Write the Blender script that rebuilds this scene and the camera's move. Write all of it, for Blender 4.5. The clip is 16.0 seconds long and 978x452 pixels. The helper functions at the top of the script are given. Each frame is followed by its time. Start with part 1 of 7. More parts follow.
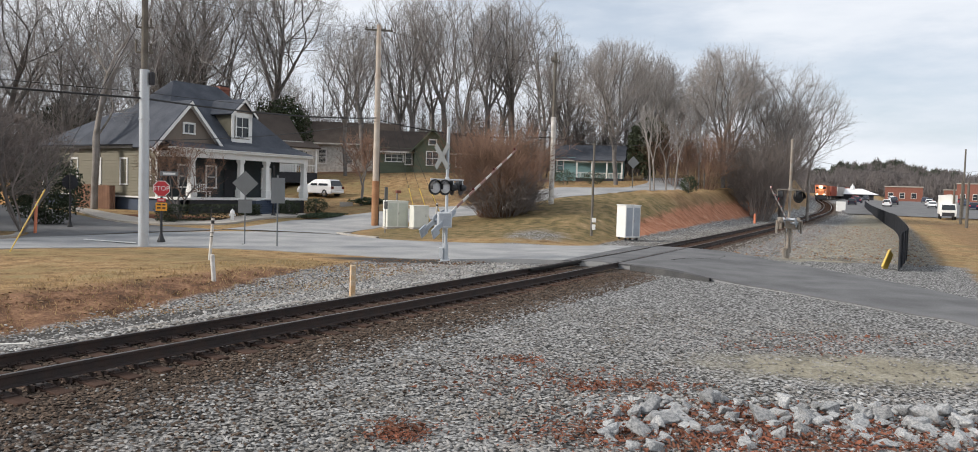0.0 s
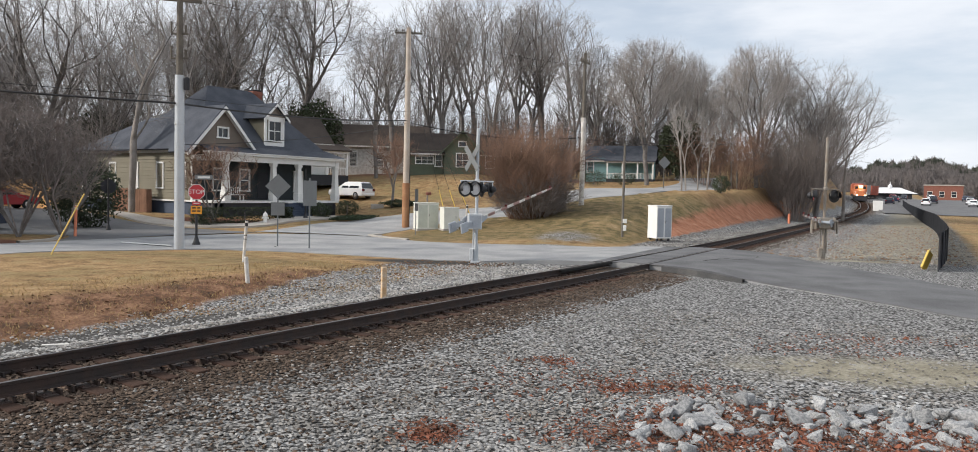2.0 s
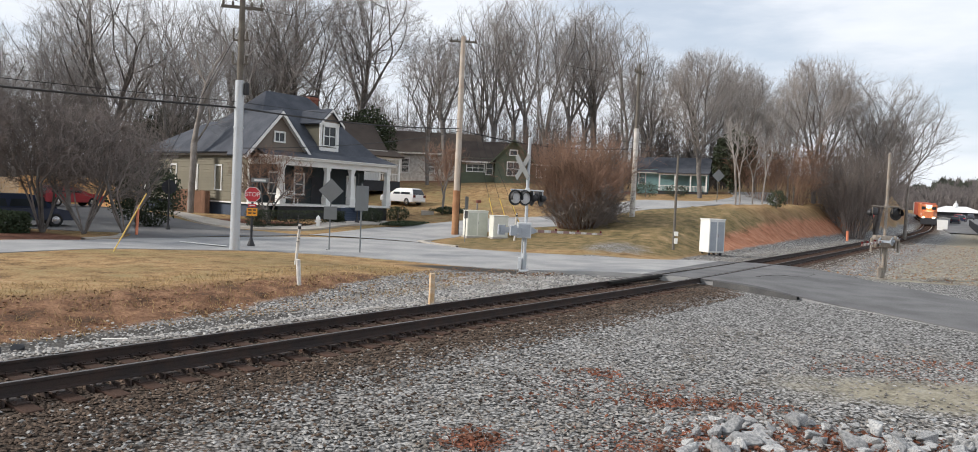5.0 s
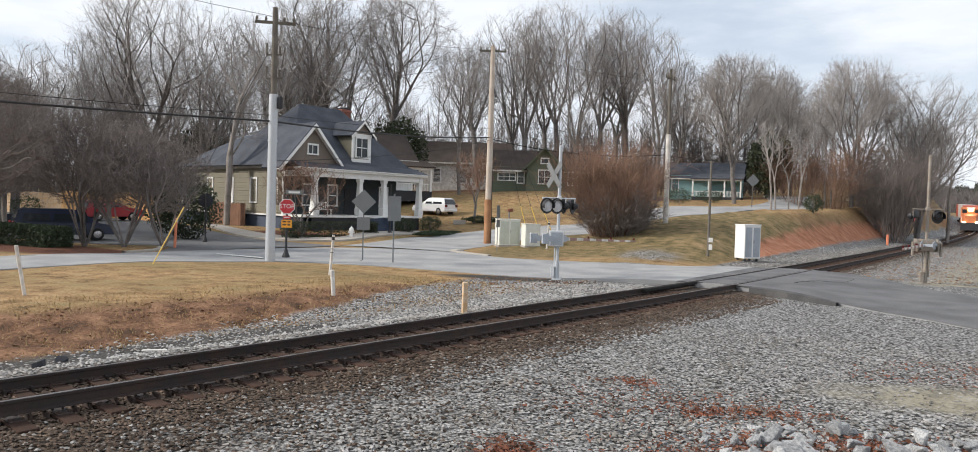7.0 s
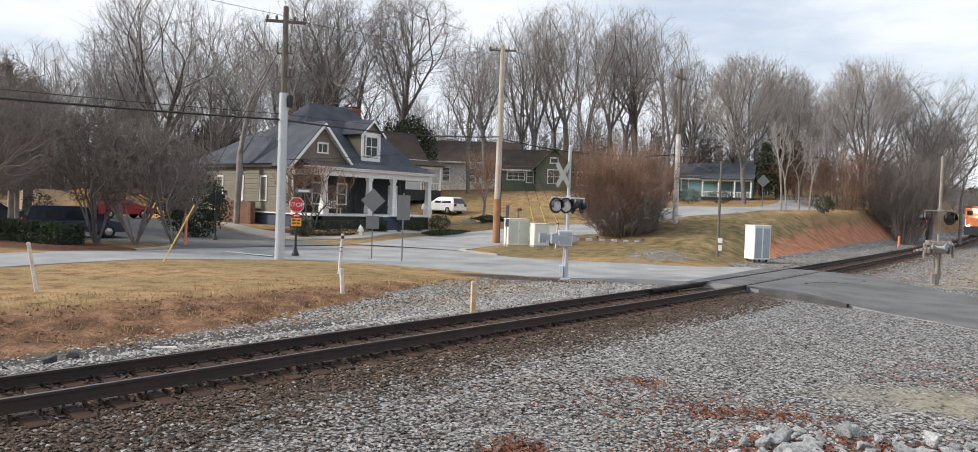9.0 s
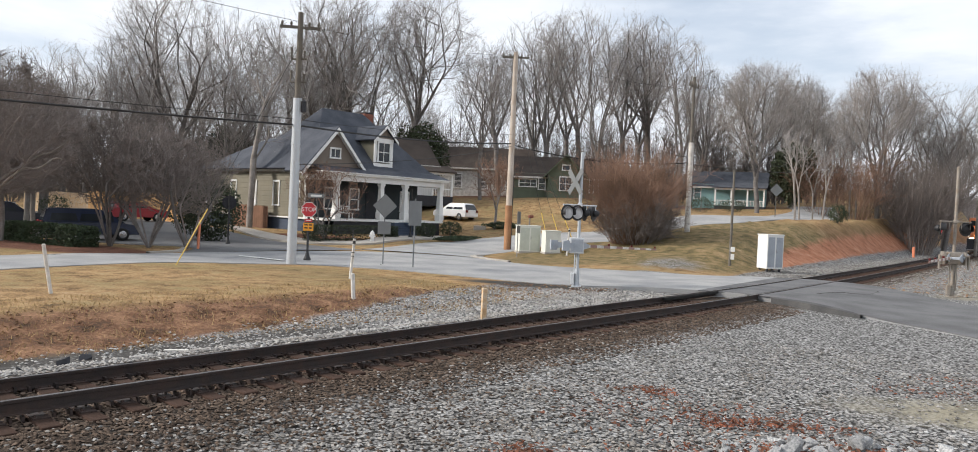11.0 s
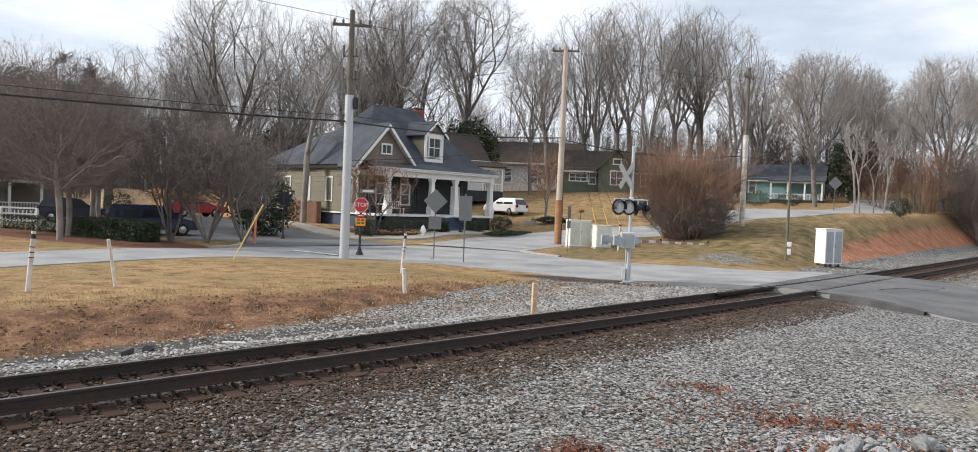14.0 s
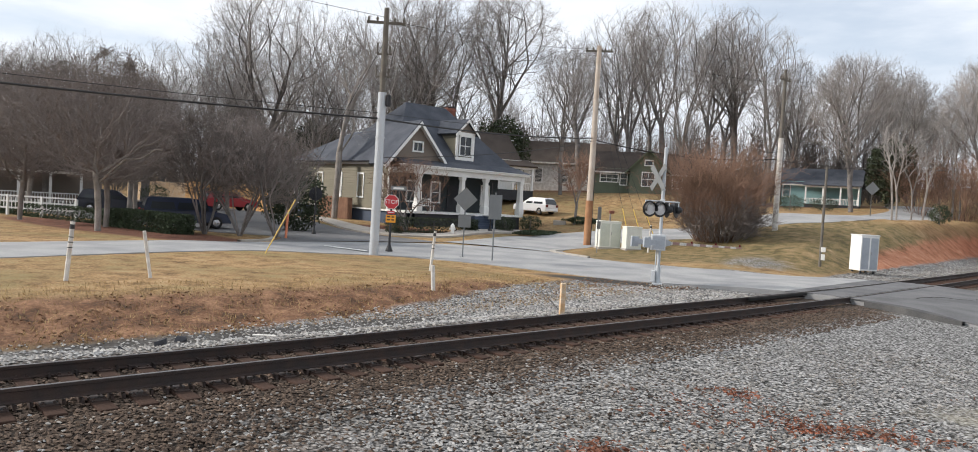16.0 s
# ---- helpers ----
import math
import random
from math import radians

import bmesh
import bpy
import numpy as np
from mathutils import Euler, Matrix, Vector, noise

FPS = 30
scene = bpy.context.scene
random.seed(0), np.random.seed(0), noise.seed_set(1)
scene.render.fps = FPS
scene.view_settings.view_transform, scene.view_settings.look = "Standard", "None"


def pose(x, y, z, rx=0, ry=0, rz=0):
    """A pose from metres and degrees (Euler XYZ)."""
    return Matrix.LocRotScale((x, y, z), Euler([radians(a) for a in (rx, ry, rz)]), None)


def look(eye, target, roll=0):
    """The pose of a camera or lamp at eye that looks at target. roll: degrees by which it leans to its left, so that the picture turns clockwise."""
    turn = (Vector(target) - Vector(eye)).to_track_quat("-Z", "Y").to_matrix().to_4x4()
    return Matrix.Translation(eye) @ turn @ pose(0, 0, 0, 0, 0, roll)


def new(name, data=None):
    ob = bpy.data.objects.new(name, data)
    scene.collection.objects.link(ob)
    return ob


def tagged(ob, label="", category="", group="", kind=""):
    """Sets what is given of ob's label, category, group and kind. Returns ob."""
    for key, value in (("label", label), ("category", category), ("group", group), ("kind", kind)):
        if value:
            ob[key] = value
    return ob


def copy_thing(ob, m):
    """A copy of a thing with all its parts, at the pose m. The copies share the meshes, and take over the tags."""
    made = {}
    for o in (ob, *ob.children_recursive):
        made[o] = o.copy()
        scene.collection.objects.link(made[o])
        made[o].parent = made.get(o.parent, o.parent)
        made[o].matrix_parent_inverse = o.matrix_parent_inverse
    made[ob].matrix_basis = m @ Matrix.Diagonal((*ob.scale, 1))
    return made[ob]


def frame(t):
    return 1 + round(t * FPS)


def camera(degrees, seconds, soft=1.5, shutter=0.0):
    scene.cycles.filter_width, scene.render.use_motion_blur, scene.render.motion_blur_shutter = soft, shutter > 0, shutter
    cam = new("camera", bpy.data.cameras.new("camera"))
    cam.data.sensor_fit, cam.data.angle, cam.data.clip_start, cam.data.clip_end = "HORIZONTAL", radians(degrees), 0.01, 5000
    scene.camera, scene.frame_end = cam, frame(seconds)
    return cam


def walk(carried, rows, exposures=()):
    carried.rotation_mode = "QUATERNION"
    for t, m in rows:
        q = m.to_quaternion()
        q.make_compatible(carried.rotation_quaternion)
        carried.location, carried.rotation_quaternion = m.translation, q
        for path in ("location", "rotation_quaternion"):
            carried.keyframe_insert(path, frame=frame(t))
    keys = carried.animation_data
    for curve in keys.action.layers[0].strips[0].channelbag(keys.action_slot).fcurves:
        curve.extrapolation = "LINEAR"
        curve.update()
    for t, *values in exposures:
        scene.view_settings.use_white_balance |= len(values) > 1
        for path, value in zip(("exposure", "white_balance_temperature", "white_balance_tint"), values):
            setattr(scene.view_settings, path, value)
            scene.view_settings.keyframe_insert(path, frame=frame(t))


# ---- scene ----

fov = 65.43
EYE = (0.0, 0.0, 2.75)
# seconds, yaw, pitch, roll
TURNS = (
    (0, 0.40, -2.73, 1.65),
    (0.5, 0.11, -2.28, 1.69),
    (1, 0.95, -1.39, 1.15),
    (1.5, 0.85, -1.97, 2.67),
    (2, 2.67, -2.68, 1.28),
    (2.5, 4.07, -2.04, 1.34),
    (3, 4.05, -2.74, 1.64),
    (3.5, 5.31, -2.07, 0.42),
    (4, 5.43, -2.09, 1.25),
    (4.2, 5.71, -2.16, 2.04),
    (6.3, 7.90, -1.34, 2.35),
    (6.5, 8.47, -1.07, 2.26),
    (7, 8.83, -1.59, 1.79),
    (7.5, 10.42, -1.11, 1.01),
    (8, 9.33, -2.51, 1.65),
    (8.5, 8.21, -2.45, 1.74),
    (9, 9.50, -1.66, 2.05),
    (9.5, 10.38, -1.90, 2.06),
    (9.7, 10.41, -1.04, 2.81),
    (11.8, 10.60, -1.27, 2.25),
    (12, 10.88, -0.97, 2.05),
    (12.5, 11.44, -0.72, 1.71),
    (13, 12.80, -0.76, 1.99),
    (13.5, 12.40, -1.26, 2.25),
    (14, 14.13, -1.76, 2.38),
    (14.5, 14.50, -2.23, 2.35),
    (15, 14.79, -1.70, 2.55),
    (15.5, 15.71, -1.57, 3.06),
    (16, 16.34, -1.95, 3.43),
)
cam = camera(fov, 16.0, soft=0.9)


def eye_pose(yaw, pitch, roll):
    a, b = radians(yaw), radians(pitch)
    ahead = Vector((-math.sin(a) * math.cos(b), math.cos(a) * math.cos(b), math.sin(b)))
    return look(EYE, Vector(EYE) + ahead, roll)


walk(cam, [(t, eye_pose(*turn)) for t, *turn in TURNS], ((0, .03), (3.5, .1), (8, .18), (16, .24)))

# ---- sky and sun ----
world = bpy.data.worlds.new("sky")
scene.world = world
world.use_nodes = True
nt = world.node_tree
nt.nodes.clear()
out = nt.nodes.new("ShaderNodeOutputWorld")
sky = nt.nodes.new("ShaderNodeTexSky")
sky.sky_type, sky.sun_disc, sky.sun_elevation, sky.sun_rotation = "NISHITA", False, radians(32), radians(-105)
clear = nt.nodes.new("ShaderNodeBackground")
clear.inputs[1].default_value = 0.12
nt.links.new(sky.outputs[0], clear.inputs[0])
cloud = nt.nodes.new("ShaderNodeBackground")
cloud.inputs[1].default_value = 1.07
coord = nt.nodes.new("ShaderNodeTexCoord")
stretch = nt.nodes.new("ShaderNodeMapping")
stretch.inputs["Scale"].default_value = (1.3, 1.3, 5.0)
nt.links.new(coord.outputs["Generated"], stretch.inputs[0])
puffs = nt.nodes.new("ShaderNodeTexNoise")
puffs.inputs["Scale"].default_value, puffs.inputs["Detail"].default_value, puffs.inputs["Roughness"].default_value = 2.2, 7, 0.55
nt.links.new(stretch.outputs[0], puffs.inputs["Vector"])
shade = nt.nodes.new("ShaderNodeValToRGB")
shade.color_ramp.elements[0].position, shade.color_ramp.elements[0].color = 0.35, (0.64, 0.7, 0.79, 1)
shade.color_ramp.elements[1].position, shade.color_ramp.elements[1].color = 0.68, (0.89, 0.915, 0.96, 1)
nt.links.new(puffs.outputs[0], shade.inputs[0])
nt.links.new(shade.outputs[0], cloud.inputs[0])
cover = nt.nodes.new("ShaderNodeMapRange")
cover.inputs["From Min"].default_value, cover.inputs["From Max"].default_value = 0.30, 0.52
cover.inputs["To Min"].default_value, cover.inputs["To Max"].default_value = 0.62, 0.97
nt.links.new(puffs.outputs[0], cover.inputs[0])
mix = nt.nodes.new("ShaderNodeMixShader")
nt.links.new(cover.outputs[0], mix.inputs[0])
nt.links.new(clear.outputs[0], mix.inputs[1])
nt.links.new(cloud.outputs[0], mix.inputs[2])
nt.links.new(mix.outputs[0], out.inputs[0])

sun = new("sun", bpy.data.lights.new("sun", "SUN"))
sun.data.energy, sun.data.angle, sun.data.color = 3.7, radians(9), (1.0, 0.93, 0.85)
sun.matrix_basis = look((-60, -16, 39), (0, 0, 0))

# ---- materials ----
def mat(name, base, rough=0.8, vary=0.25, scale=3.0, fine=40.0, bump=0.15, metal=0.0, tint=None, rand=0.0, glow=0.0, dist=0.01):
    """A surface with slow stains and fine grain. tint: the colour of the stains."""
    m = bpy.data.materials.new(name)
    m.use_nodes = True
    t = m.node_tree
    b = t.nodes["Principled BSDF"]
    co = t.nodes.new("ShaderNodeTexCoord")
    n1, n2 = t.nodes.new("ShaderNodeTexNoise"), t.nodes.new("ShaderNodeTexNoise")
    n1.inputs["Scale"].default_value, n1.inputs["Detail"].default_value = scale, 6
    n2.inputs["Scale"].default_value, n2.inputs["Detail"].default_value = fine, 3
    t.links.new(co.outputs["Object"], n1.inputs["Vector"])
    t.links.new(co.outputs["Object"], n2.inputs["Vector"])
    dark = tint or tuple(c * (1 - vary) for c in base)
    ramp = t.nodes.new("ShaderNodeMix")
    ramp.data_type = "RGBA"
    ramp.inputs[6].default_value, ramp.inputs[7].default_value = (*base, 1), (*dark, 1)
    lim = t.nodes.new("ShaderNodeMapRange")
    lim.inputs["From Min"].default_value, lim.inputs["From Max"].default_value = 0.38, 0.66
    t.links.new(n1.outputs[0], lim.inputs[0])
    t.links.new(lim.outputs[0], ramp.inputs[0])
    hsv = t.nodes.new("ShaderNodeHueSaturation")
    val = t.nodes.new("ShaderNodeMapRange")
    val.inputs["To Min"].default_value, val.inputs["To Max"].default_value = 1 - vary, 1 + vary
    val.inputs["From Min"].default_value, val.inputs["From Max"].default_value = 0.25, 0.75
    t.links.new(n2.outputs[0], val.inputs[0])
    t.links.new(ramp.outputs[2], hsv.inputs["Color"])
    last = val.outputs[0]
    if rand:
        info = t.nodes.new("ShaderNodeObjectInfo")
        geo = t.nodes.new("ShaderNodeNewGeometry")
        add = t.nodes.new("ShaderNodeMath")
        add.operation = "ADD"
        t.links.new(info.outputs["Random"], add.inputs[0])
        t.links.new(geo.outputs["Random Per Island"], add.inputs[1])
        r = t.nodes.new("ShaderNodeMapRange")
        r.inputs["From Max"].default_value = 2.0
        r.inputs["To Min"].default_value, r.inputs["To Max"].default_value = 1 - rand, 1 + rand
        t.links.new(add.outputs[0], r.inputs[0])
        mul = t.nodes.new("ShaderNodeMath")
        mul.operation = "MULTIPLY"
        t.links.new(last, mul.inputs[0])
        t.links.new(r.outputs[0], mul.inputs[1])
        last = mul.outputs[0]
    t.links.new(last, hsv.inputs["Value"])
    t.links.new(hsv.outputs[0], b.inputs["Base Color"])
    b.inputs["Roughness"].default_value, b.inputs["Metallic"].default_value = rough, metal
    if rough >= 0.9:
        b.inputs["Specular IOR Level"].default_value = 0.15
    if bump:
        bp = t.nodes.new("ShaderNodeBump")
        bp.inputs["Strength"].default_value, bp.inputs["Distance"].default_value = bump, dist
        t.links.new(n2.outputs[0], bp.inputs["Height"])
        t.links.new(bp.outputs[0], b.inputs["Normal"])
    if glow:
        b.inputs["Emission Color"].default_value, b.inputs["Emission Strength"].default_value = (*base, 1), glow
    return m


def glass(name, base=(0.02, 0.025, 0.03)):
    m = bpy.data.materials.new(name)
    m.use_nodes = True
    b = m.node_tree.nodes["Principled BSDF"]
    b.inputs["Base Color"].default_value, b.inputs["Roughness"].default_value = (*base, 1), 0.06
    b.inputs["Specular IOR Level"].default_value = 0.5
    return m


M = dict(
    bark=mat("bark", (0.205, 0.19, 0.18), 0.95, 0.35, 1.5, 25, 0.5, rand=0.35),
    pale_bark=mat("pale_bark", (0.27, 0.245, 0.225), 0.9, 0.3, 1.5, 25, 0.4, tint=(0.17, 0.15, 0.13), rand=0.2),
    twig=mat("twig", (0.34, 0.318, 0.306), 0.95, 0.25, 0.4, 12, 0, rand=0.4),
    dark_twig=mat("dark_twig", (0.215, 0.187, 0.173), 0.95, 0.25, 0.4, 12, 0, rand=0.4),
    red_twig=mat("red_twig", (0.27, 0.17, 0.125), 0.95, 0.25, 0.5, 12, 0, tint=(0.13, 0.085, 0.06), rand=0.4),
    evergreen=mat("evergreen", (0.045, 0.06, 0.03), 0.85, 0.4, 1.0, 20, 0, rand=0.5),
    hedge_leaf=mat("hedge_leaf", (0.05, 0.075, 0.035), 0.8, 0.4, 1.0, 20, 0, rand=0.5),
    steel_rail=mat("steel_rail", (0.032, 0.024, 0.022), 0.65, 0.3, 4, 60, 0.2, metal=0.2, tint=(0.05, 0.03, 0.023)),
    rail_head=mat("rail_head", (0.22, 0.2, 0.19), 0.33, 0.25, 3, 30, 0.05, metal=0.9),
    tie_wood=mat("tie_wood", (0.045, 0.028, 0.021), 0.95, 0.35, 3, 40, 0.6, tint=(0.062, 0.037, 0.028), rand=0.35),
    asphalt=mat("asphalt", (0.33, 0.33, 0.325), 0.9, 0.16, 0.5, 70, 0.4, tint=(0.235, 0.238, 0.245)),
    dark_asphalt=mat("dark_asphalt", (0.155, 0.155, 0.158), 0.9, 0.22, 0.6, 60, 0.4, tint=(0.105, 0.105, 0.108)),
    side_asphalt=mat("side_asphalt", (0.165, 0.165, 0.165), 0.9, 0.15, 0.3, 60, 0.3, tint=(0.125, 0.125, 0.13)),
    patch=mat("patch", (0.07, 0.07, 0.072), 0.95, 0.25, 1.5, 50, 0.4, tint=(0.11, 0.108, 0.105)),
    tar=mat("tar", (0.04, 0.039, 0.037), 0.95, 0.3, 1.5, 50, 0.4),
    concrete=mat("concrete", (0.42, 0.39, 0.35), 0.9, 0.18, 0.8, 50, 0.2),
    white=mat("white", (0.78, 0.78, 0.76), 0.55, 0.06, 1.5, 30, 0.05),
    old_white=mat("old_white", (0.66, 0.64, 0.6), 0.7, 0.12, 3, 40, 0.15, tint=(0.45, 0.42, 0.38)),
    road_paint=mat("road_paint", (0.72, 0.72, 0.7), 0.8, 0.15, 2, 60, 0.1, tint=(0.45, 0.45, 0.44)),
    siding=mat("siding", (0.19, 0.172, 0.123), 0.75, 0.08, 1.0, 30, 0.1, rand=0.06),
    gable_siding=mat("gable_siding", (0.21, 0.175, 0.145), 0.8, 0.1, 1.0, 30, 0.1),
    green_siding=mat("green_siding", (0.105, 0.125, 0.085), 0.8, 0.1, 1.0, 30, 0.1, rand=0.06),
    teal_siding=mat("teal_siding", (0.25, 0.42, 0.42), 0.8, 0.08, 1.0, 30, 0.1),
    shingle=mat("shingle", (0.085, 0.092, 0.108), 0.95, 0.2, 0.8, 18, 0.5, tint=(0.06, 0.066, 0.08)),
    brown_shingle=mat("brown_shingle", (0.075, 0.062, 0.055), 0.95, 0.2, 0.8, 18, 0.5),
    blue_base=mat("blue_base", (0.055, 0.075, 0.115), 0.8, 0.12, 1.5, 30, 0.2),
    dark_base=mat("dark_base", (0.035, 0.036, 0.042), 0.85, 0.2, 1.5, 30, 0.2),
    # siding colour that holds the shade under the porch roof
    porch_shade=mat("porch_shade", (0.03, 0.04, 0.045), 0.8, 0.2, 1.5, 30, 0.1),
    brick=mat("brick", (0.24, 0.105, 0.08), 0.9, 0.2, 2, 40, 0.3, rand=0.15),
    mortar=mat("mortar", (0.3, 0.24, 0.2), 0.95, 0.15, 2, 40, 0.3),
    pole_wood=mat("pole_wood", (0.53, 0.47, 0.41), 0.9, 0.2, 1.2, 30, 0.3, tint=(0.44, 0.36, 0.29)),
    pole_butt=mat("pole_butt", (0.40, 0.22, 0.12), 0.9, 0.2, 1.2, 30, 0.3, tint=(0.3, 0.15, 0.08)),
    grey_pole=mat("grey_pole", (0.16, 0.145, 0.125), 0.9, 0.25, 1.5, 30, 0.4),
    galv=mat("galv", (0.50, 0.53, 0.56), 0.45, 0.1, 1.2, 25, 0.05, metal=0.35),
    alu=mat("alu", (0.62, 0.64, 0.66), 0.45, 0.1, 2, 30, 0.05, metal=0.3),
    alu_dull=mat("alu_dull", (0.40, 0.43, 0.47), 0.5, 0.12, 2, 30, 0.05, metal=0.3),
    rust_metal=mat("rust_metal", (0.31, 0.285, 0.25), 0.7, 0.2, 4, 30, 0.2, metal=0.3, tint=(0.27, 0.22, 0.175)),
    black=mat("black", (0.018, 0.018, 0.02), 0.5, 0.2, 3, 30, 0.05),
    rubber=mat("rubber", (0.02, 0.02, 0.02), 0.85, 0.2, 3, 30, 0.1),
    wire=mat("wire", (0.025, 0.025, 0.027), 0.7, 0.2, 3, 30, 0),
    stop_red=mat("stop_red", (0.55, 0.035, 0.045), 0.45, 0.1, 3, 30, 0.02),
    arm_red=mat("arm_red", (0.27, 0.15, 0.125), 0.5, 0.15, 3, 30, 0.02),
    orange=mat("orange", (0.85, 0.36, 0.03), 0.5, 0.1, 3, 30, 0.02),
    orange_post=mat("orange_post", (0.72, 0.24, 0.13), 0.6, 0.1, 3, 30, 0.02),
    yellow=mat("yellow", (0.68, 0.47, 0.1), 0.55, 0.1, 3, 30, 0.05),
    sign_back=mat("sign_back", (0.2, 0.21, 0.215), 0.5, 0.1, 2, 30, 0.02, metal=0.3),
    lens_dark=mat("lens_dark", (0.10, 0.012, 0.014), 0.2, 0.1, 3, 30, 0),
    lens_grey=mat("lens_grey", (0.62, 0.62, 0.63), 0.35, 0.1, 3, 30, 0),
    lens_lit=mat("lens_lit", (0.5, 0.02, 0.025), 0.3, 0.05, 3, 30, 0, glow=0.25),
    cabinet_cream=mat("cabinet_cream", (0.7, 0.71, 0.65), 0.55, 0.1, 2, 30, 0.05),
    cabinet_green=mat("cabinet_green", (0.52, 0.55, 0.48), 0.6, 0.1, 2, 30, 0.05),
    rock=mat("rock", (0.43, 0.43, 0.425), 0.85, 0.25, 5, 40, 0.8, tint=(0.2, 0.21, 0.22), rand=0.4),
    gravel=mat("gravel", (0.36, 0.352, 0.34), 0.9, 0.2, 1.0, 60, 0.3, tint=(0.25, 0.23, 0.205), rand=0.6),
    rust_gravel=mat("rust_gravel", (0.125, 0.092, 0.07), 0.95, 0.25, 1.2, 60, 0.3, tint=(0.08, 0.058, 0.045), rand=0.75),
    clod=mat("clod", (0.17, 0.085, 0.05), 0.95, 0.3, 1.5, 60, 0.3, tint=(0.3, 0.2, 0.12), rand=0.6),
    leaf=mat("leaf", (0.22, 0.075, 0.04), 0.85, 0.3, 2, 40, 0.1, tint=(0.13, 0.06, 0.035), rand=0.5),
    straw=mat("straw", (0.46, 0.33, 0.17), 0.9, 0.2, 1.0, 30, 0, tint=(0.36, 0.25, 0.12), rand=0.4),
    fence_wood=mat("fence_wood", (0.22, 0.125, 0.085), 0.9, 0.2, 2, 30, 0.2, rand=0.2),
    new_wood=mat("new_wood", (0.62, 0.36, 0.15), 0.85, 0.15, 2, 30, 0.2, rand=0.15),
    post_wood=mat("post_wood", (0.55, 0.36, 0.2), 0.9, 0.2, 6, 40, 0.3, tint=(0.6, 0.5, 0.38)),
    train_orange=mat("train_orange", (0.52, 0.17, 0.07), 0.5, 0.1, 1, 30, 0.02),
    train_red=mat("train_red", (0.40, 0.10, 0.06), 0.7, 0.2, 1, 30, 0.05),
    train_grey=mat("train_grey", (0.45, 0.42, 0.4), 0.6, 0.15, 1, 30, 0.05),
    headlight=mat("headlight", (1.0, 0.78, 0.45), 0.3, 0.0, 3, 30, 0, glow=30.0),
    car_white=mat("car_white", (0.78, 0.79, 0.8), 0.3, 0.03, 2, 30, 0),
    car_blue=mat("car_blue", (0.022, 0.03, 0.06), 0.25, 0.05, 2, 30, 0),
    car_dark=mat("car_dark", (0.02, 0.022, 0.035), 0.25, 0.05, 2, 30, 0),
    car_red=mat("car_red", (0.35, 0.03, 0.04), 0.28, 0.05, 2, 30, 0),
    chrome=mat("chrome", (0.6, 0.6, 0.62), 0.2, 0.05, 2, 30, 0, metal=0.9),
    glass=glass("glass"),
    fabric=mat("fabric", (0.02, 0.022, 0.028), 0.9, 0.3, 1.5, 30, 0.2),
    far_wood=mat("far_wood", (0.135, 0.122, 0.12), 1.0, 0.35, 0.05, 0.6, 0, tint=(0.14, 0.125, 0.12), rand=0.25),
    brush=mat("brush", (0.15, 0.135, 0.128), 1.0, 0.35, 0.05, 0.6, 0, tint=(0.1, 0.09, 0.085), rand=0.3),
    far_pine=mat("far_pine", (0.075, 0.082, 0.065), 1.0, 0.35, 0.05, 0.6, 0, rand=0.3),
    roof_white=mat("roof_white", (0.72, 0.73, 0.74), 0.5, 0.06, 0.5, 10, 0.02, metal=0.1),
)

# ---- building tools ----
def thing(name, m, label, category, group="", kind=""):
    ob = new(name)
    ob.empty_display_size = 0.2
    ob.matrix_basis = m
    return tagged(ob, label, category, group, kind)


def part(name, bm, material, parent=None, label="", m=None):
    me = bpy.data.meshes.new(name)
    if isinstance(bm, tuple):
        me.from_pydata(bm[0], [], bm[1])
    else:
        bmesh.ops.recalc_face_normals(bm, faces=bm.faces[:])
        bm.to_mesh(me)
        bm.free()
    me.materials.append(M[material])
    ob = new(name, me)
    if parent:
        ob.parent = parent
    if m is not None:
        ob.matrix_basis = m
    if label:
        ob["label"] = label
    return ob


def rounded(ob, angle=40):
    for p in ob.data.polygons:
        p.use_smooth = True
    ob.data.set_sharp_from_angle(angle=radians(angle))
    return ob


def box(bm, x, y, z, sx, sy, sz, m=None, bevel=0.0):
    """A box with its base centre at x, y, z."""
    vs = bmesh.ops.create_cube(bm, size=1)["verts"]
    bmesh.ops.scale(bm, vec=(sx, sy, sz), verts=vs)
    bmesh.ops.translate(bm, vec=(x, y, z + sz / 2), verts=vs)
    if bevel:
        es = list({e for v in vs for e in v.link_edges})
        r = bmesh.ops.bevel(bm, geom=es, offset=bevel, segments=2, affect="EDGES", profile=0.5)
        vs = list({v for f in r["faces"] for v in f.verts} | {v for v in vs if v.is_valid})
    if m is not None:
        bmesh.ops.transform(bm, matrix=m, verts=vs)
    return vs


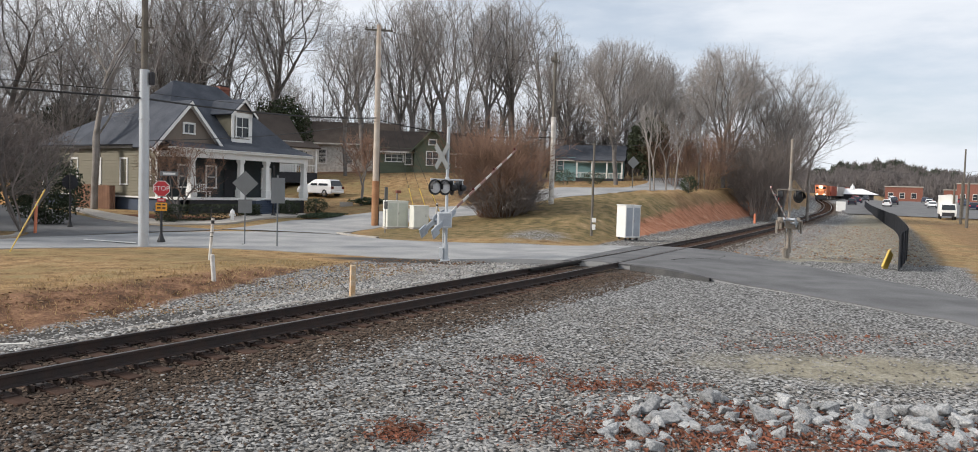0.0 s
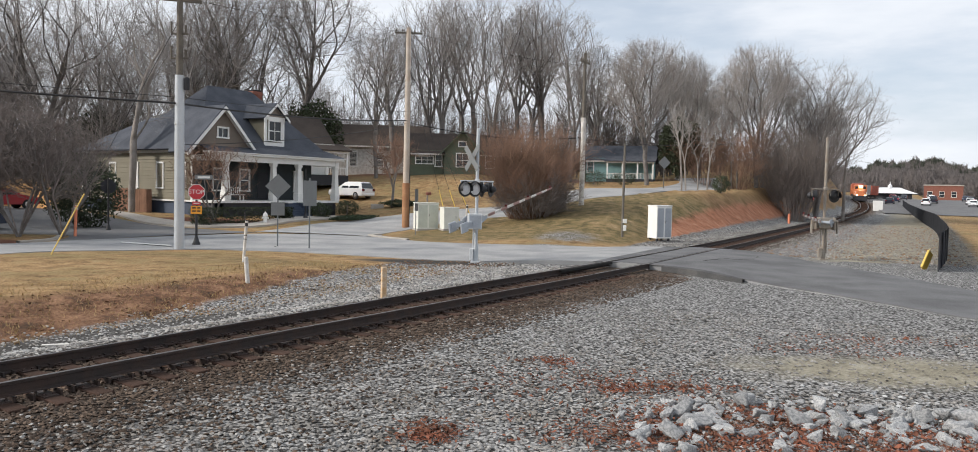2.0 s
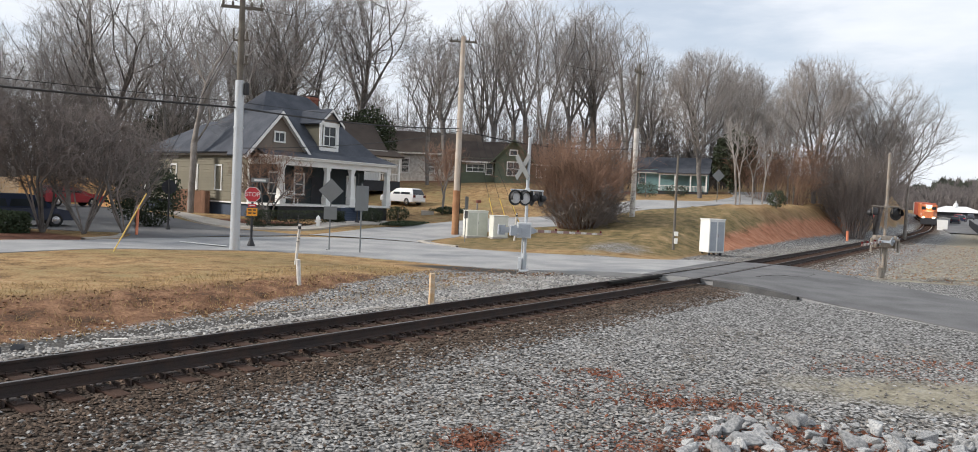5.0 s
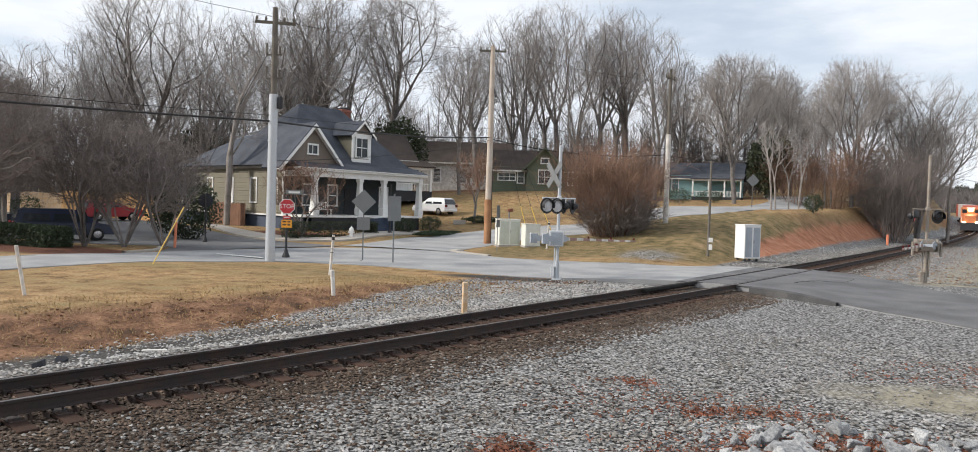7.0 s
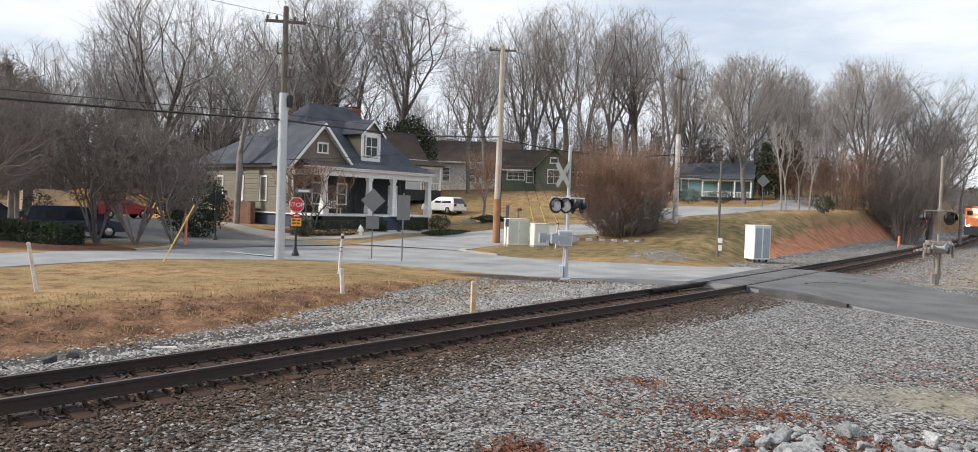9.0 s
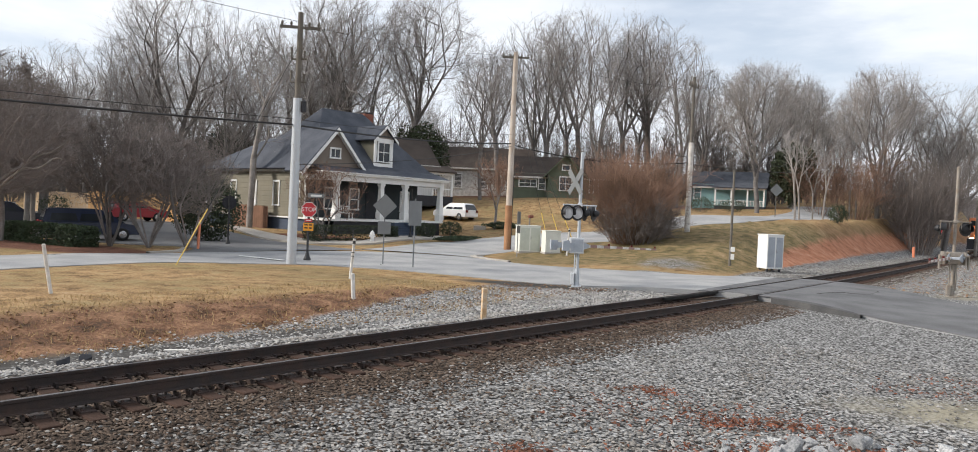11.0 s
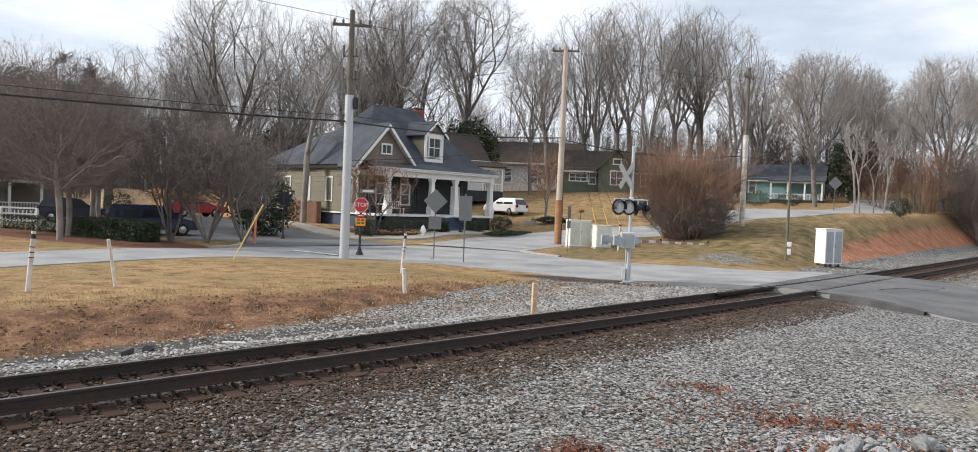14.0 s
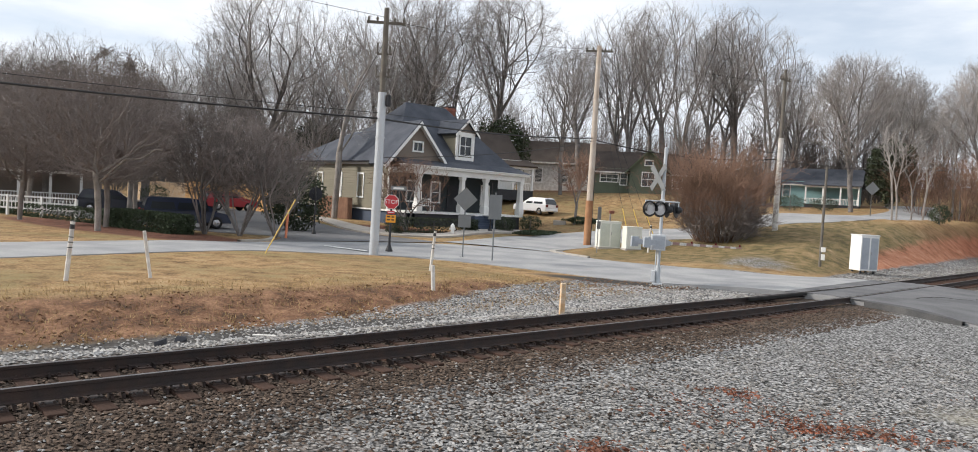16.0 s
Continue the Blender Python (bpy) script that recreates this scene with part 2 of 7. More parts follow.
def tube(bm, a, b, r0, r1=None, n=10, caps=True):
    """A tapered round bar from a to b."""
    r1 = r0 if r1 is None else r1
    a, b = Vector(a), Vector(b)
    q = (b - a).to_track_quat("Z", "Y").to_matrix()
    rings = []
    for c, r in ((a, r0), (b, r1)):
        rings.append([bm.verts.new(c + q @ Vector((r * math.cos(k * 2 * math.pi / n), r * math.sin(k * 2 * math.pi / n), 0))) for k in range(n)])
    for k in range(n):
        bm.faces.new((rings[0][k], rings[0][(k + 1) % n], rings[1][(k + 1) % n], rings[1][k]))
    if caps:
        bm.faces.new(rings[0][::-1])
        bm.faces.new(rings[1])
    return rings


def lathe(bm, prof, n=16, m=None):
    """A turned body: prof is a list of radius, height."""
    rings = []
    for r, z in prof:
        rings.append([bm.verts.new((r * math.cos(k * 2 * math.pi / n), r * math.sin(k * 2 * math.pi / n), z)) for k in range(n)])
    for p, q in zip(rings, rings[1:]):
        for k in range(n):
            bm.faces.new((p[k], p[(k + 1) % n], q[(k + 1) % n], q[k]))
    bm.faces.new(rings[0][::-1])
    bm.faces.new(rings[-1])
    if m is not None:
        bmesh.ops.transform(bm, matrix=m, verts=[v for r in rings for v in r])


def plate(bm, pts, t, m=None):
    """A flat plate of thickness t: pts in its own x, z plane, y the thickness."""
    f = [bm.verts.new((x, -t / 2, z)) for x, z in pts]
    g = [bm.verts.new((x, t / 2, z)) for x, z in pts]
    bm.faces.new(f)
    bm.faces.new(g[::-1])
    n = len(pts)
    for k in range(n):
        bm.faces.new((f[k], g[k], g[(k + 1) % n], f[(k + 1) % n]))
    if m is not None:
        bmesh.ops.transform(bm, matrix=m, verts=f + g)


def solid(bm, verts, faces):
    vs = [bm.verts.new(v) for v in verts]
    for f in faces:
        bm.faces.new([vs[i] for i in f])
    return vs


def B():
    return bmesh.new()


def zat(x, y):
    return float(land(x, y)[0])


def stand(x, y, turn=0, dz=0.0):
    return pose(x, y, zat(x, y) + dz, 0, 0, turn)


class Shoots:
    """Collects tapered bars as plain vertices and faces."""

    def __init__(self):
        self.v, self.f = [], []

    def run(self, pts, radii, n):
        base = len(self.v)
        for i, (p, r) in enumerate(zip(pts, radii)):
            d = (pts[min(i + 1, len(pts) - 1)] - pts[max(i - 1, 0)])
            d = d / (np.linalg.norm(d) + 1e-9)
            a = np.cross(d, (0.31, 0.87, 0.39) if abs(d[1]) < 0.8 else (1.0, 0, 0))
            a /= np.linalg.norm(a)
            c = np.cross(d, a)
            for k in range(n):
                t = 2 * math.pi * k / n
                self.v.append((p + r * (math.cos(t) * a + math.sin(t) * c)).tolist())
            if i:
                b0, b1 = base + (i - 1) * n, base + i * n
                for k in range(n):
                    self.f.append((b0 + k, b0 + (k + 1) % n, b1 + (k + 1) % n, b1 + k))




# ---- the lie of the land ----
def smooth(a, b, v):
    f = np.clip((np.asarray(v, float) - a) / (b - a), 0, 1)
    return f * f * (3 - 2 * f)


# the track's centre line: x, y, rail-top z
LINE = np.array([(-60, -76, .2), (-40, -44.5, .2), (-20, -12.4, .2), (-12.4, .3, .2), (-6.54, 10.2, .2), (-0.9, 20, .2), (2.65, 26.2, .2),
                 (6.05, 32.4, .2), (12.0, 43.8, .2), (20.9, 61, .22), (30.6, 80, .27), (44.2, 107, .36), (59.8, 138.6, .62),
                 (73.6, 169, 1.15), (83.6, 193, 1.8), (92.6, 217, 2.4), (103, 242, 2.8), (117, 268, 3.0), (135, 295, 3.1), (160, 325, 3.2)])


def spline(pts, per=12):
    p = np.vstack([2 * pts[0] - pts[1], pts, 2 * pts[-1] - pts[-2]])
    out = []
    for i in range(1, len(p) - 2):
        for f in np.arange(per) / per:
            a, b, c, d = p[i - 1:i + 3]
            out.append(.5 * (2 * b + (c - a) * f + (2 * a - 5 * b + 4 * c - d) * f**2 + (3 * b - a - 3 * c + d) * f**3))
    return np.array(out + [pts[-1]])


TRACK = spline(LINE)
ALONG = np.concatenate([[0], np.cumsum(np.linalg.norm(np.diff(TRACK, axis=0), axis=1))])


def to_track(x, y):
    """Way along the track, offset to its left, and rail-top height for arrays x, y."""
    x, y = np.atleast_1d(np.asarray(x, float)).ravel(), np.atleast_1d(np.asarray(y, float)).ravel()
    a, b = TRACK[:-1, :2], TRACK[1:, :2]
    ab = b - a
    s, u, z = np.empty_like(x), np.empty_like(x), np.empty_like(x)
    for i in range(0, len(x), 4000):
        p = np.stack([x[i:i + 4000], y[i:i + 4000]], -1)
        f = np.clip(((p[:, None] - a) * ab).sum(-1) / (ab * ab).sum(-1), 0, 1)
        off = p[:, None] - (a + f[..., None] * ab)
        dist = (off**2).sum(-1)
        k = dist.argmin(1)
        r = np.arange(len(p))
        side = ab[k, 0] * off[r, k, 1] - ab[k, 1] * off[r, k, 0]
        s[i:i + 4000] = ALONG[k] + f[r, k] * (ALONG[k + 1] - ALONG[k])
        u[i:i + 4000] = np.sqrt(dist[r, k]) * np.sign(side)
        z[i:i + 4000] = TRACK[k, 2] + f[r, k] * (TRACK[k + 1, 2] - TRACK[k, 2])
    return s, u, z


def land(x, y):
    """Ground height for arrays x, y."""
    x, y = np.atleast_1d(np.asarray(x, float)), np.atleast_1d(np.asarray(y, float))
    shape = x.shape
    x, y = x.ravel(), y.ravel()
    s, u, zt = to_track(x, y)
    bed = zt - 0.2
    w = y + 0.9 * x
    hill = np.interp(w, [42, 50, 56, 80, 110, 200, 600], [0.0, 0.55, 1.1, 2.9, 4.3, 8.0, 20.0])
    hill = hill + 1.5 * smooth(72, 88, y) * smooth(6, -8, x)
    bank = np.interp(y - 0.3 * x, [36, 48, 60, 90], [0, 1.4, 3.0, 3.7]) * smooth(2.8, 7.5, u) * smooth(-6, 6, x)
    left = np.maximum(hill * smooth(2.5, 14, u), bank + 0 * hill)
    house = 0.55 * smooth(46, 54, y) * smooth(-8, -20, x) * smooth(30, 50, 0.85 * y - 0.5 * x - 10)
    left = np.maximum(left, house)
    inner = -0.035 * smooth(1.5, 1.25, np.abs(u))
    ditch = -0.2 * smooth(1.7, 3.2, u) * (1 - smooth(4.4, 7.0, u)) * (1 - smooth(17, 25, y))
    rise = 0.12 * smooth(4.5, 7.5, u) * (1 - smooth(24, 29, y + 0.3 * (x + 10)))
    right = -0.06 * smooth(1.8, 3.5, -u) - 0.05 * smooth(8, 20, -u)
    far = 0.9 * smooth(40, 120, -u) * smooth(60, 160, y)
    z = bed + inner + np.where(u > 0, left + ditch + rise, right + far)
    return z.reshape(shape)

# ---- ground: one sheet out to the horizon ----
def ground_zones(x, y, s, u):
    """Weights of gravel, red clay, bare soil or mulch, pale weeds and rust-stained ballast on the ground."""
    reach = np.interp(y, [4, 12, 17, 21, 28, 34], [3.4, 3.7, 4.6, 5.6, 7.4, 7.6])
    gravel = np.maximum(smooth(.7, -.7, u - reach) * (u > 0), (u <= 0) * smooth(13.5, 11.5, -u))
    gravel = np.where((u > 0) & (y > 38), smooth(4.6, 3.4, u), gravel)
    gravel = np.maximum(gravel, 0.62 * np.exp(-(((x - 2.2) / 2.6)**2 + ((y - 41) / 3.0)**2)))
    gravel = np.where((u <= 0) & (y > 34), np.maximum(smooth(8, 5, -u), .55 * smooth(13, 11, -u)), gravel)
    clay = smooth(3.0, 4.5, u) * smooth(9.2, 5.5, u) * np.where(y < 24, 1.0, np.where(y > 40, 0.55, 0.3)) * np.where(y > 190, 0, 1)
    clay = np.maximum(clay, 0.36 * smooth(42, 55, y) * smooth(20, 12, u) * smooth(7, 9, u) * smooth(-2, 4, x))
    clay = np.maximum(clay, .5 * smooth(12.5, 14.5, -u) * smooth(30, 18, -u) * smooth(20, 28, y) * smooth(130, 90, y))
    clay = np.maximum(clay, .42 * smooth(42, 48, y) * smooth(70, 60, y) * smooth(-4, 3, x) * smooth(1, 4, u))
    soil = np.maximum(1.3 * np.exp(-(((x + 30) / 10.5)**2 + ((y - 33.0 + .28 * (x + 30)) / 3.3)**2)**2), 1.1 * np.exp(-(((x + 21.5) / 5.0)**2 + ((y - 50.6) / 1.5)**2)**2))
    soil = np.maximum(soil, np.exp(-(((x + 3) / 26.0)**2 + ((y - 100) / 9.0)**2)))
    soil = np.maximum(soil, 1.0 * np.exp(-(((x - 10.6) / 1.5)**2 + ((y - 15.3) / 1.6)**2)))
    weeds = 1.2 * np.exp(-(((x - 6.3) / 3.2)**2 + ((y - 12.6) / 1.3)**2))
    weeds = np.maximum(weeds, 0.8 * ((u <= 0) & (y > 34)) * smooth(3, 6, -u) * smooth(14.0, 10.0, -u))
    rust = smooth(3.4, 1.8, -u) * (u <= 0) + smooth(2.2, 1.4, u) * (u > 0)
    rust = np.maximum(rust, 0.45 * smooth(6.5, 3.0, -u) * (u <= 0) * smooth(15, 8, y + .5 * x))
    rust = np.maximum(rust, 1.1 * smooth(11.5, 5.0, -u) * (u <= 0) * smooth(8, 0.5, y + 0.9 * x))
    tar = ((u > 0) & (y < 20)) * smooth(2.0, 2.5, u) * smooth(4.4, 3.7, u) * smooth(7, 11, y) * smooth(19.5, 16.5, y) * .72
    tar = np.maximum(tar, np.exp(-(((x + 3.2) / 3.8)**2 + ((y - 28.4 + 0.12 * (x + 3)) / 1.0)**2)**2))
    red = smooth(7.5, 9.5, x) * smooth(2.6, 3.4, u) * smooth(6.5, 4.8, u) * smooth(40, 46, y) * smooth(110, 90, y)
    worn = .9 * smooth(38, 41, y) * smooth(68, 58, y) * smooth(-9, -6, x) * smooth(3, 5, u) * smooth(22, 16, x)
    worn = np.maximum(worn, .62 * np.exp(-((y + .32 * (x + 10) - 27.0) / 2.2)**2) * smooth(0, -6, x) * (u > 4))
    return [np.clip(v, 0, 1) for v in (gravel, clay, soil, weeds, rust, tar, red, worn)]


def build_ground():
    az = np.radians(np.concatenate([np.arange(-180, -62, 4.0), np.arange(-62, 42, 0.5), np.arange(42, 180, 4.0)]))
    rad = np.concatenate([[0.0], np.geomspace(2.0, 260, 240), np.geomspace(270, 4000, 24)])
    R, Z = np.meshgrid(rad, az, indexing="ij")
    x, y = (R * np.sin(Z)).ravel(), (R * np.cos(Z)).ravel()
    s, u, zt = to_track(x, y)
    z = land(x, y)
    near = np.clip(1 - R.ravel() / 60, 0, 1)
    z = z + near * 0.03 * np.array([noise.noise((a * 0.9, b * 0.9, 0)) for a, b in zip(x, y)]) * (np.abs(u) > 2.2)
    z = z + 0.22 * smooth(3.2, 5, u) * smooth(12, 7, u) * smooth(40, 48, y) * smooth(130, 100, y) * np.array([noise.fractal((a * 0.45, b * 0.45, 3), 0.9, 2.1, 4) for a, b in zip(x, y)])
    z = z + 0.085 * smooth(3.4, 4.6, u) * smooth(8.5, 6, u) * smooth(27, 22, y) * np.array([noise.fractal((a * 1.5, b * 1.5, 7), 0.8, 2.1, 3) for a, b in zip(x, y)])
    z = np.where(R.ravel() > 300, np.minimum(z, 5.0), z)
    n, k = len(rad), len(az)
    faces = [(i * k + j, i * k + (j + 1) % k, (i + 1) * k + (j + 1) % k, (i + 1) * k + j) for i in range(n - 1) for j in range(k)]
    me = bpy.data.meshes.new("ground")
    me.from_pydata(np.stack([x, y, z], -1).tolist(), [], faces)
    for name, v in zip(("gravel", "clay", "soil", "weeds", "rust", "tar", "red", "worn"), ground_zones(x, y, s, u)):
        me.attributes.new(name, "FLOAT", "POINT").data.foreach_set("value", v.astype(np.float32))
    for p in me.polygons:
        p.use_smooth = True
    m = bpy.data.materials.new("ground")
    m.use_nodes = True
    t = m.node_tree
    b = t.nodes["Principled BSDF"]
    b.inputs["Roughness"].default_value = 0.95
    b.inputs["Specular IOR Level"].default_value = 0.2
    co = t.nodes.new("ShaderNodeTexCoord")

    def noise_of(scale, detail=5, rough=0.55):
        q = t.nodes.new("ShaderNodeTexNoise")
        q.inputs["Scale"].default_value, q.inputs["Detail"].default_value, q.inputs["Roughness"].default_value = scale, detail, rough
        t.links.new(co.outputs["Object"], q.inputs["Vector"])
        return q.outputs[0]

    def ramp_of(src, *stops):
        q = t.nodes.new("ShaderNodeValToRGB")
        while len(q.color_ramp.elements) < len(stops):
            q.color_ramp.elements.new(0.5)
        for e, (at, col) in zip(q.color_ramp.elements, stops):
            e.position, e.color = at, (*col, 1)
        t.links.new(src, q.inputs[0])
        return q.outputs[0]

    def blend(a, c, f):
        q = t.nodes.new("ShaderNodeMix")
        q.data_type = "RGBA"
        t.links.new(f, q.inputs[0])
        t.links.new(a, q.inputs[6])
        t.links.new(c, q.inputs[7])
        return q.outputs[2]

    def math_of(op, a, c):
        q = t.nodes.new("ShaderNodeMath")
        q.operation = op
        for i, v in enumerate((a, c)):
            if isinstance(v, (int, float)):
                q.inputs[i].default_value = v
            else:
                t.links.new(v, q.inputs[i])
        return q.outputs[0]

    big, mid, fine, grit = noise_of(0.25), noise_of(1.6), noise_of(14), noise_of(45, 3, 0.7)
    olive = t.nodes.new("ShaderNodeRGB")
    olive.outputs[0].default_value = (0.15, 0.14, 0.06, 1)
    grass = ramp_of(math_of("ADD", math_of("MULTIPLY", mid, 0.55), math_of("MULTIPLY", fine, 0.45)),
                    (0.33, (0.085, 0.058, 0.03)), (0.43, (0.19, 0.117, 0.055)), (0.52, (0.325, 0.208, 0.1)), (0.66, (0.46, 0.33, 0.19)))
    clay = ramp_of(math_of("ADD", math_of("MULTIPLY", mid, 0.6), math_of("MULTIPLY", fine, 0.4)),
                   (0.37, (0.055, 0.034, 0.022)), (0.5, (0.155, 0.08, 0.045)), (0.64, (0.31, 0.18, 0.105)))
    soil = ramp_of(math_of("ADD", math_of("MULTIPLY", mid, 0.5), math_of("MULTIPLY", fine, 0.5)),
                   (0.36, (0.075, 0.038, 0.026)), (0.6, (0.19, 0.085, 0.055)))
    vor = t.nodes.new("ShaderNodeTexVoronoi")
    vor.inputs["Scale"].default_value = 17
    t.links.new(co.outputs["Object"], vor.inputs["Vector"])
    stone_grey = ramp_of(vor.outputs["Color"], (0.15, (0.15, 0.148, 0.145)), (0.5, (0.30, 0.297, 0.29)), (0.85, (0.46, 0.455, 0.445)))
    # darkens each stone towards its rim: shade of the gaps, put into the colour
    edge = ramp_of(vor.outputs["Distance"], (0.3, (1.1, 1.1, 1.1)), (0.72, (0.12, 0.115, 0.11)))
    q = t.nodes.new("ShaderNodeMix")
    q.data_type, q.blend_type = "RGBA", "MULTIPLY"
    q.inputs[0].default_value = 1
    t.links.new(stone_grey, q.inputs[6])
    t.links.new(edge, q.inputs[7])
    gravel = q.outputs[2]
    rusty = t.nodes.new("ShaderNodeMix")
    rusty.data_type, rusty.blend_type = "RGBA", "MULTIPLY"
    rusty.inputs[0].default_value = 1
    rusty.inputs[7].default_value = (0.38, 0.285, 0.22, 1)
    t.links.new(gravel, rusty.inputs[6])
    weeds = ramp_of(math_of("ADD", math_of("MULTIPLY", mid, 0.5), math_of("MULTIPLY", fine, 0.5)),
                    (0.35, (0.13, 0.12, 0.095)), (0.5, (0.26, 0.235, 0.175)), (0.68, (0.38, 0.36, 0.3)))

    def weight(name, lo=0.35, hi=0.65):
        a = t.nodes.new("ShaderNodeAttribute")
        a.attribute_name = name
        v = math_of("ADD", a.outputs["Fac"], math_of("MULTIPLY", math_of("SUBTRACT", math_of("ADD", math_of("MULTIPLY", mid, 0.6), math_of("MULTIPLY", fine, 0.4)), 0.5), 1.1))
        w = t.nodes.new("ShaderNodeMapRange")
        w.inputs["From Min"].default_value, w.inputs["From Max"].default_value = lo, hi
        t.links.new(v, w.inputs[0])
        return w.outputs[0]

    lush = t.nodes.new("ShaderNodeMapRange")
    lush.inputs["From Min"].default_value, lush.inputs["From Max"].default_value, lush.inputs["To Max"].default_value = 0.47, 0.62, 0.62
    t.links.new(math_of("ADD", math_of("MULTIPLY", big, 0.6), math_of("MULTIPLY", mid, 0.4)), lush.inputs[0])
    grass = blend(grass, olive.outputs[0], lush.outputs[0])
    col = blend(grass, clay, weight("clay", 0.35, 0.75))
    mottled = ramp_of(math_of("ADD", math_of("MULTIPLY", mid, 0.55), math_of("MULTIPLY", fine, 0.45)),
                      (0.36, (0.06, 0.05, 0.026)), (0.47, (0.14, 0.112, 0.05)), (0.56, (0.23, 0.16, 0.08)), (0.68, (0.34, 0.25, 0.15)))
    col = blend(col, mottled, weight("worn", 0.35, 0.8))
    ruddy = ramp_of(math_of("ADD", math_of("MULTIPLY", mid, 0.6), math_of("MULTIPLY", fine, 0.4)), (0.36, (0.2, 0.085, 0.045)), (0.5, (0.36, 0.155, 0.088)), (0.66, (0.46, 0.25, 0.16)))
    col = blend(col, ruddy, weight("red", 0.4, 0.8))
    col = blend(col, soil, weight("soil"))
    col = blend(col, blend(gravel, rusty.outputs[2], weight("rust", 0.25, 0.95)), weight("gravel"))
    col = blend(col, weeds, weight("weeds", 0.4, 0.9))
    black = t.nodes.new("ShaderNodeRGB")
    black.outputs[0].default_value = (0.05, 0.046, 0.042, 1)
    col = blend(col, black.outputs[0], weight("tar", 0.35, 0.8))
    t.links.new(col, b.inputs["Base Color"])
    bp = t.nodes.new("ShaderNodeBump")
    bp.inputs["Strength"].default_value, bp.inputs["Distance"].default_value = 0.7, 0.04
    t.links.new(math_of("ADD", fine, math_of("MULTIPLY", grit, 0.6)), bp.inputs["Height"])
    t.links.new(bp.outputs[0], b.inputs["Normal"])
    me.materials.append(m)
    return tagged(new("ground", me), "dry winter grass, grey gravel and bare red clay ground", "ground", kind="structure")


build_ground()


# ---- roads, kerbs, pavements ----
def lift(x, y):
    """The rise of the road up to the rails."""
    s, u, zt = to_track(x, y)
    top = zt - 0.034
    z = land(x, y) + 0.03
    f = smooth(6.0, 1.9, np.abs(u))
    return z * (1 - f) + top * f


def ribbon(name, edges, material, label, category, across=10, up=0.0, skirt=0.3, kind="structure", parent=None, per=8):
    """A road between two edges; edges: rows of left x, y, right x, y."""
    e = spline(np.array(edges, float), per)
    f = np.linspace(0, 1, across + 1)
    x = e[:, None, 0] * (1 - f) + e[:, None, 2] * f
    y = e[:, None, 1] * (1 - f) + e[:, None, 3] * f
    z = lift(x.ravel(), y.ravel()).reshape(x.shape) + up + 0.05 * np.sin(f * math.pi) * (across > 4) * smooth(2, 6, np.abs(to_track(x.ravel(), y.ravel())[1])).reshape(x.shape)
    # skirts
    x = np.hstack([x[:, :1], x, x[:, -1:]])
    y = np.hstack([y[:, :1], y, y[:, -1:]])
    z = np.hstack([z[:, :1] - skirt, z, z[:, -1:] - skirt])
    n, k = x.shape
    verts = np.stack([x, y, z], -1).reshape(-1, 3).tolist()
    faces = [(i * k + j, i * k + j + 1, (i + 1) * k + j + 1, (i + 1) * k + j) for i in range(n - 1) for j in range(k - 1)]
    ob = part(name, (verts, faces), material, parent)
    rounded(ob, 35)
    return tagged(ob, label, category, kind=kind) if kind else ob


# main road: from the foreground over the rails to the junction and away past the lawn
ribbon("road", [(10.2, 9.0, 18.5, 12.5), (10.6, 14.0, 15.8, 17.5), (11.0, 17.6, 14.2, 21.5), (10.3, 19.0, 13.9, 25.0), (8.6, 22.8, 13.2, 29.6), (6.5, 26.2, 11.8, 34.6),
                (4.2, 28.4, 9.2, 37.6), (1.0, 28.9, 4.8, 37.9), (-3.4, 29.2, -1.0, 37.5), (-6.0, 30.0, -5.0, 39.0), (-9.5, 31.0, -9.5, 42.5),
                (-13.5, 31.1, -15.0, 42.0), (-16.2, 29.2, -19.5, 36.5), (-18.0, 26.5, -21.6, 31.8), (-19.4, 22.5, -23.6, 26.0), (-20.6, 17.0, -25.2, 20.5), (-22.5, 9, -28, 11), (-27, -4, -33, -3)],
       "asphalt", "worn pale grey asphalt road over the rails", "road")
ribbon("side_road", [(-21.0, 33.2, -15.5, 43.5), (-23.2, 37.4, -20.5, 45.8), (-27, 37.0, -26.5, 49.5), (-33.5, 38.4, -36, 56.5), (-44, 41.5, -47, 64), (-60, 46, -64, 74)],
       "side_asphalt", "dark grey asphalt side street and car park", "road", up=-0.012)
ribbon("hill_road", [(-15.8, 44.0, -6.8, 41.5), (-15.0, 49.5, -8.4, 44.2), (-12.8, 57.0, -7.4, 50.0), (-8.0, 61.0, -3.5, 54.2), (0.0, 62.5, 3.0, 55.6), (7.0, 68.0, 9.5, 61.0), (13, 77, 16.5, 71), (17.5, 88, 21.5, 83), (20, 104, 25, 102)],
       "asphalt", "pale asphalt road climbing the hill", "road", up=-0.006)
ribbon("pavement", [(-62, 76, -62.3, 77.8), (-45, 65.5, -45.6, 67.2), (-30.2, 53.2, -30.8, 54.8), (-24.0, 47.9, -24.0, 50.0), (-20.0, 46.6, -19.8, 48.8), (-17.2, 48.2, -18.0, 49.9), (-16.0, 52.2, -17.6, 52.6), (-13.6, 59.4, -15.2, 60.2)],
       "concrete", "pale concrete pavement beside the street", "pavement", across=3, up=0.09, skirt=0.25)


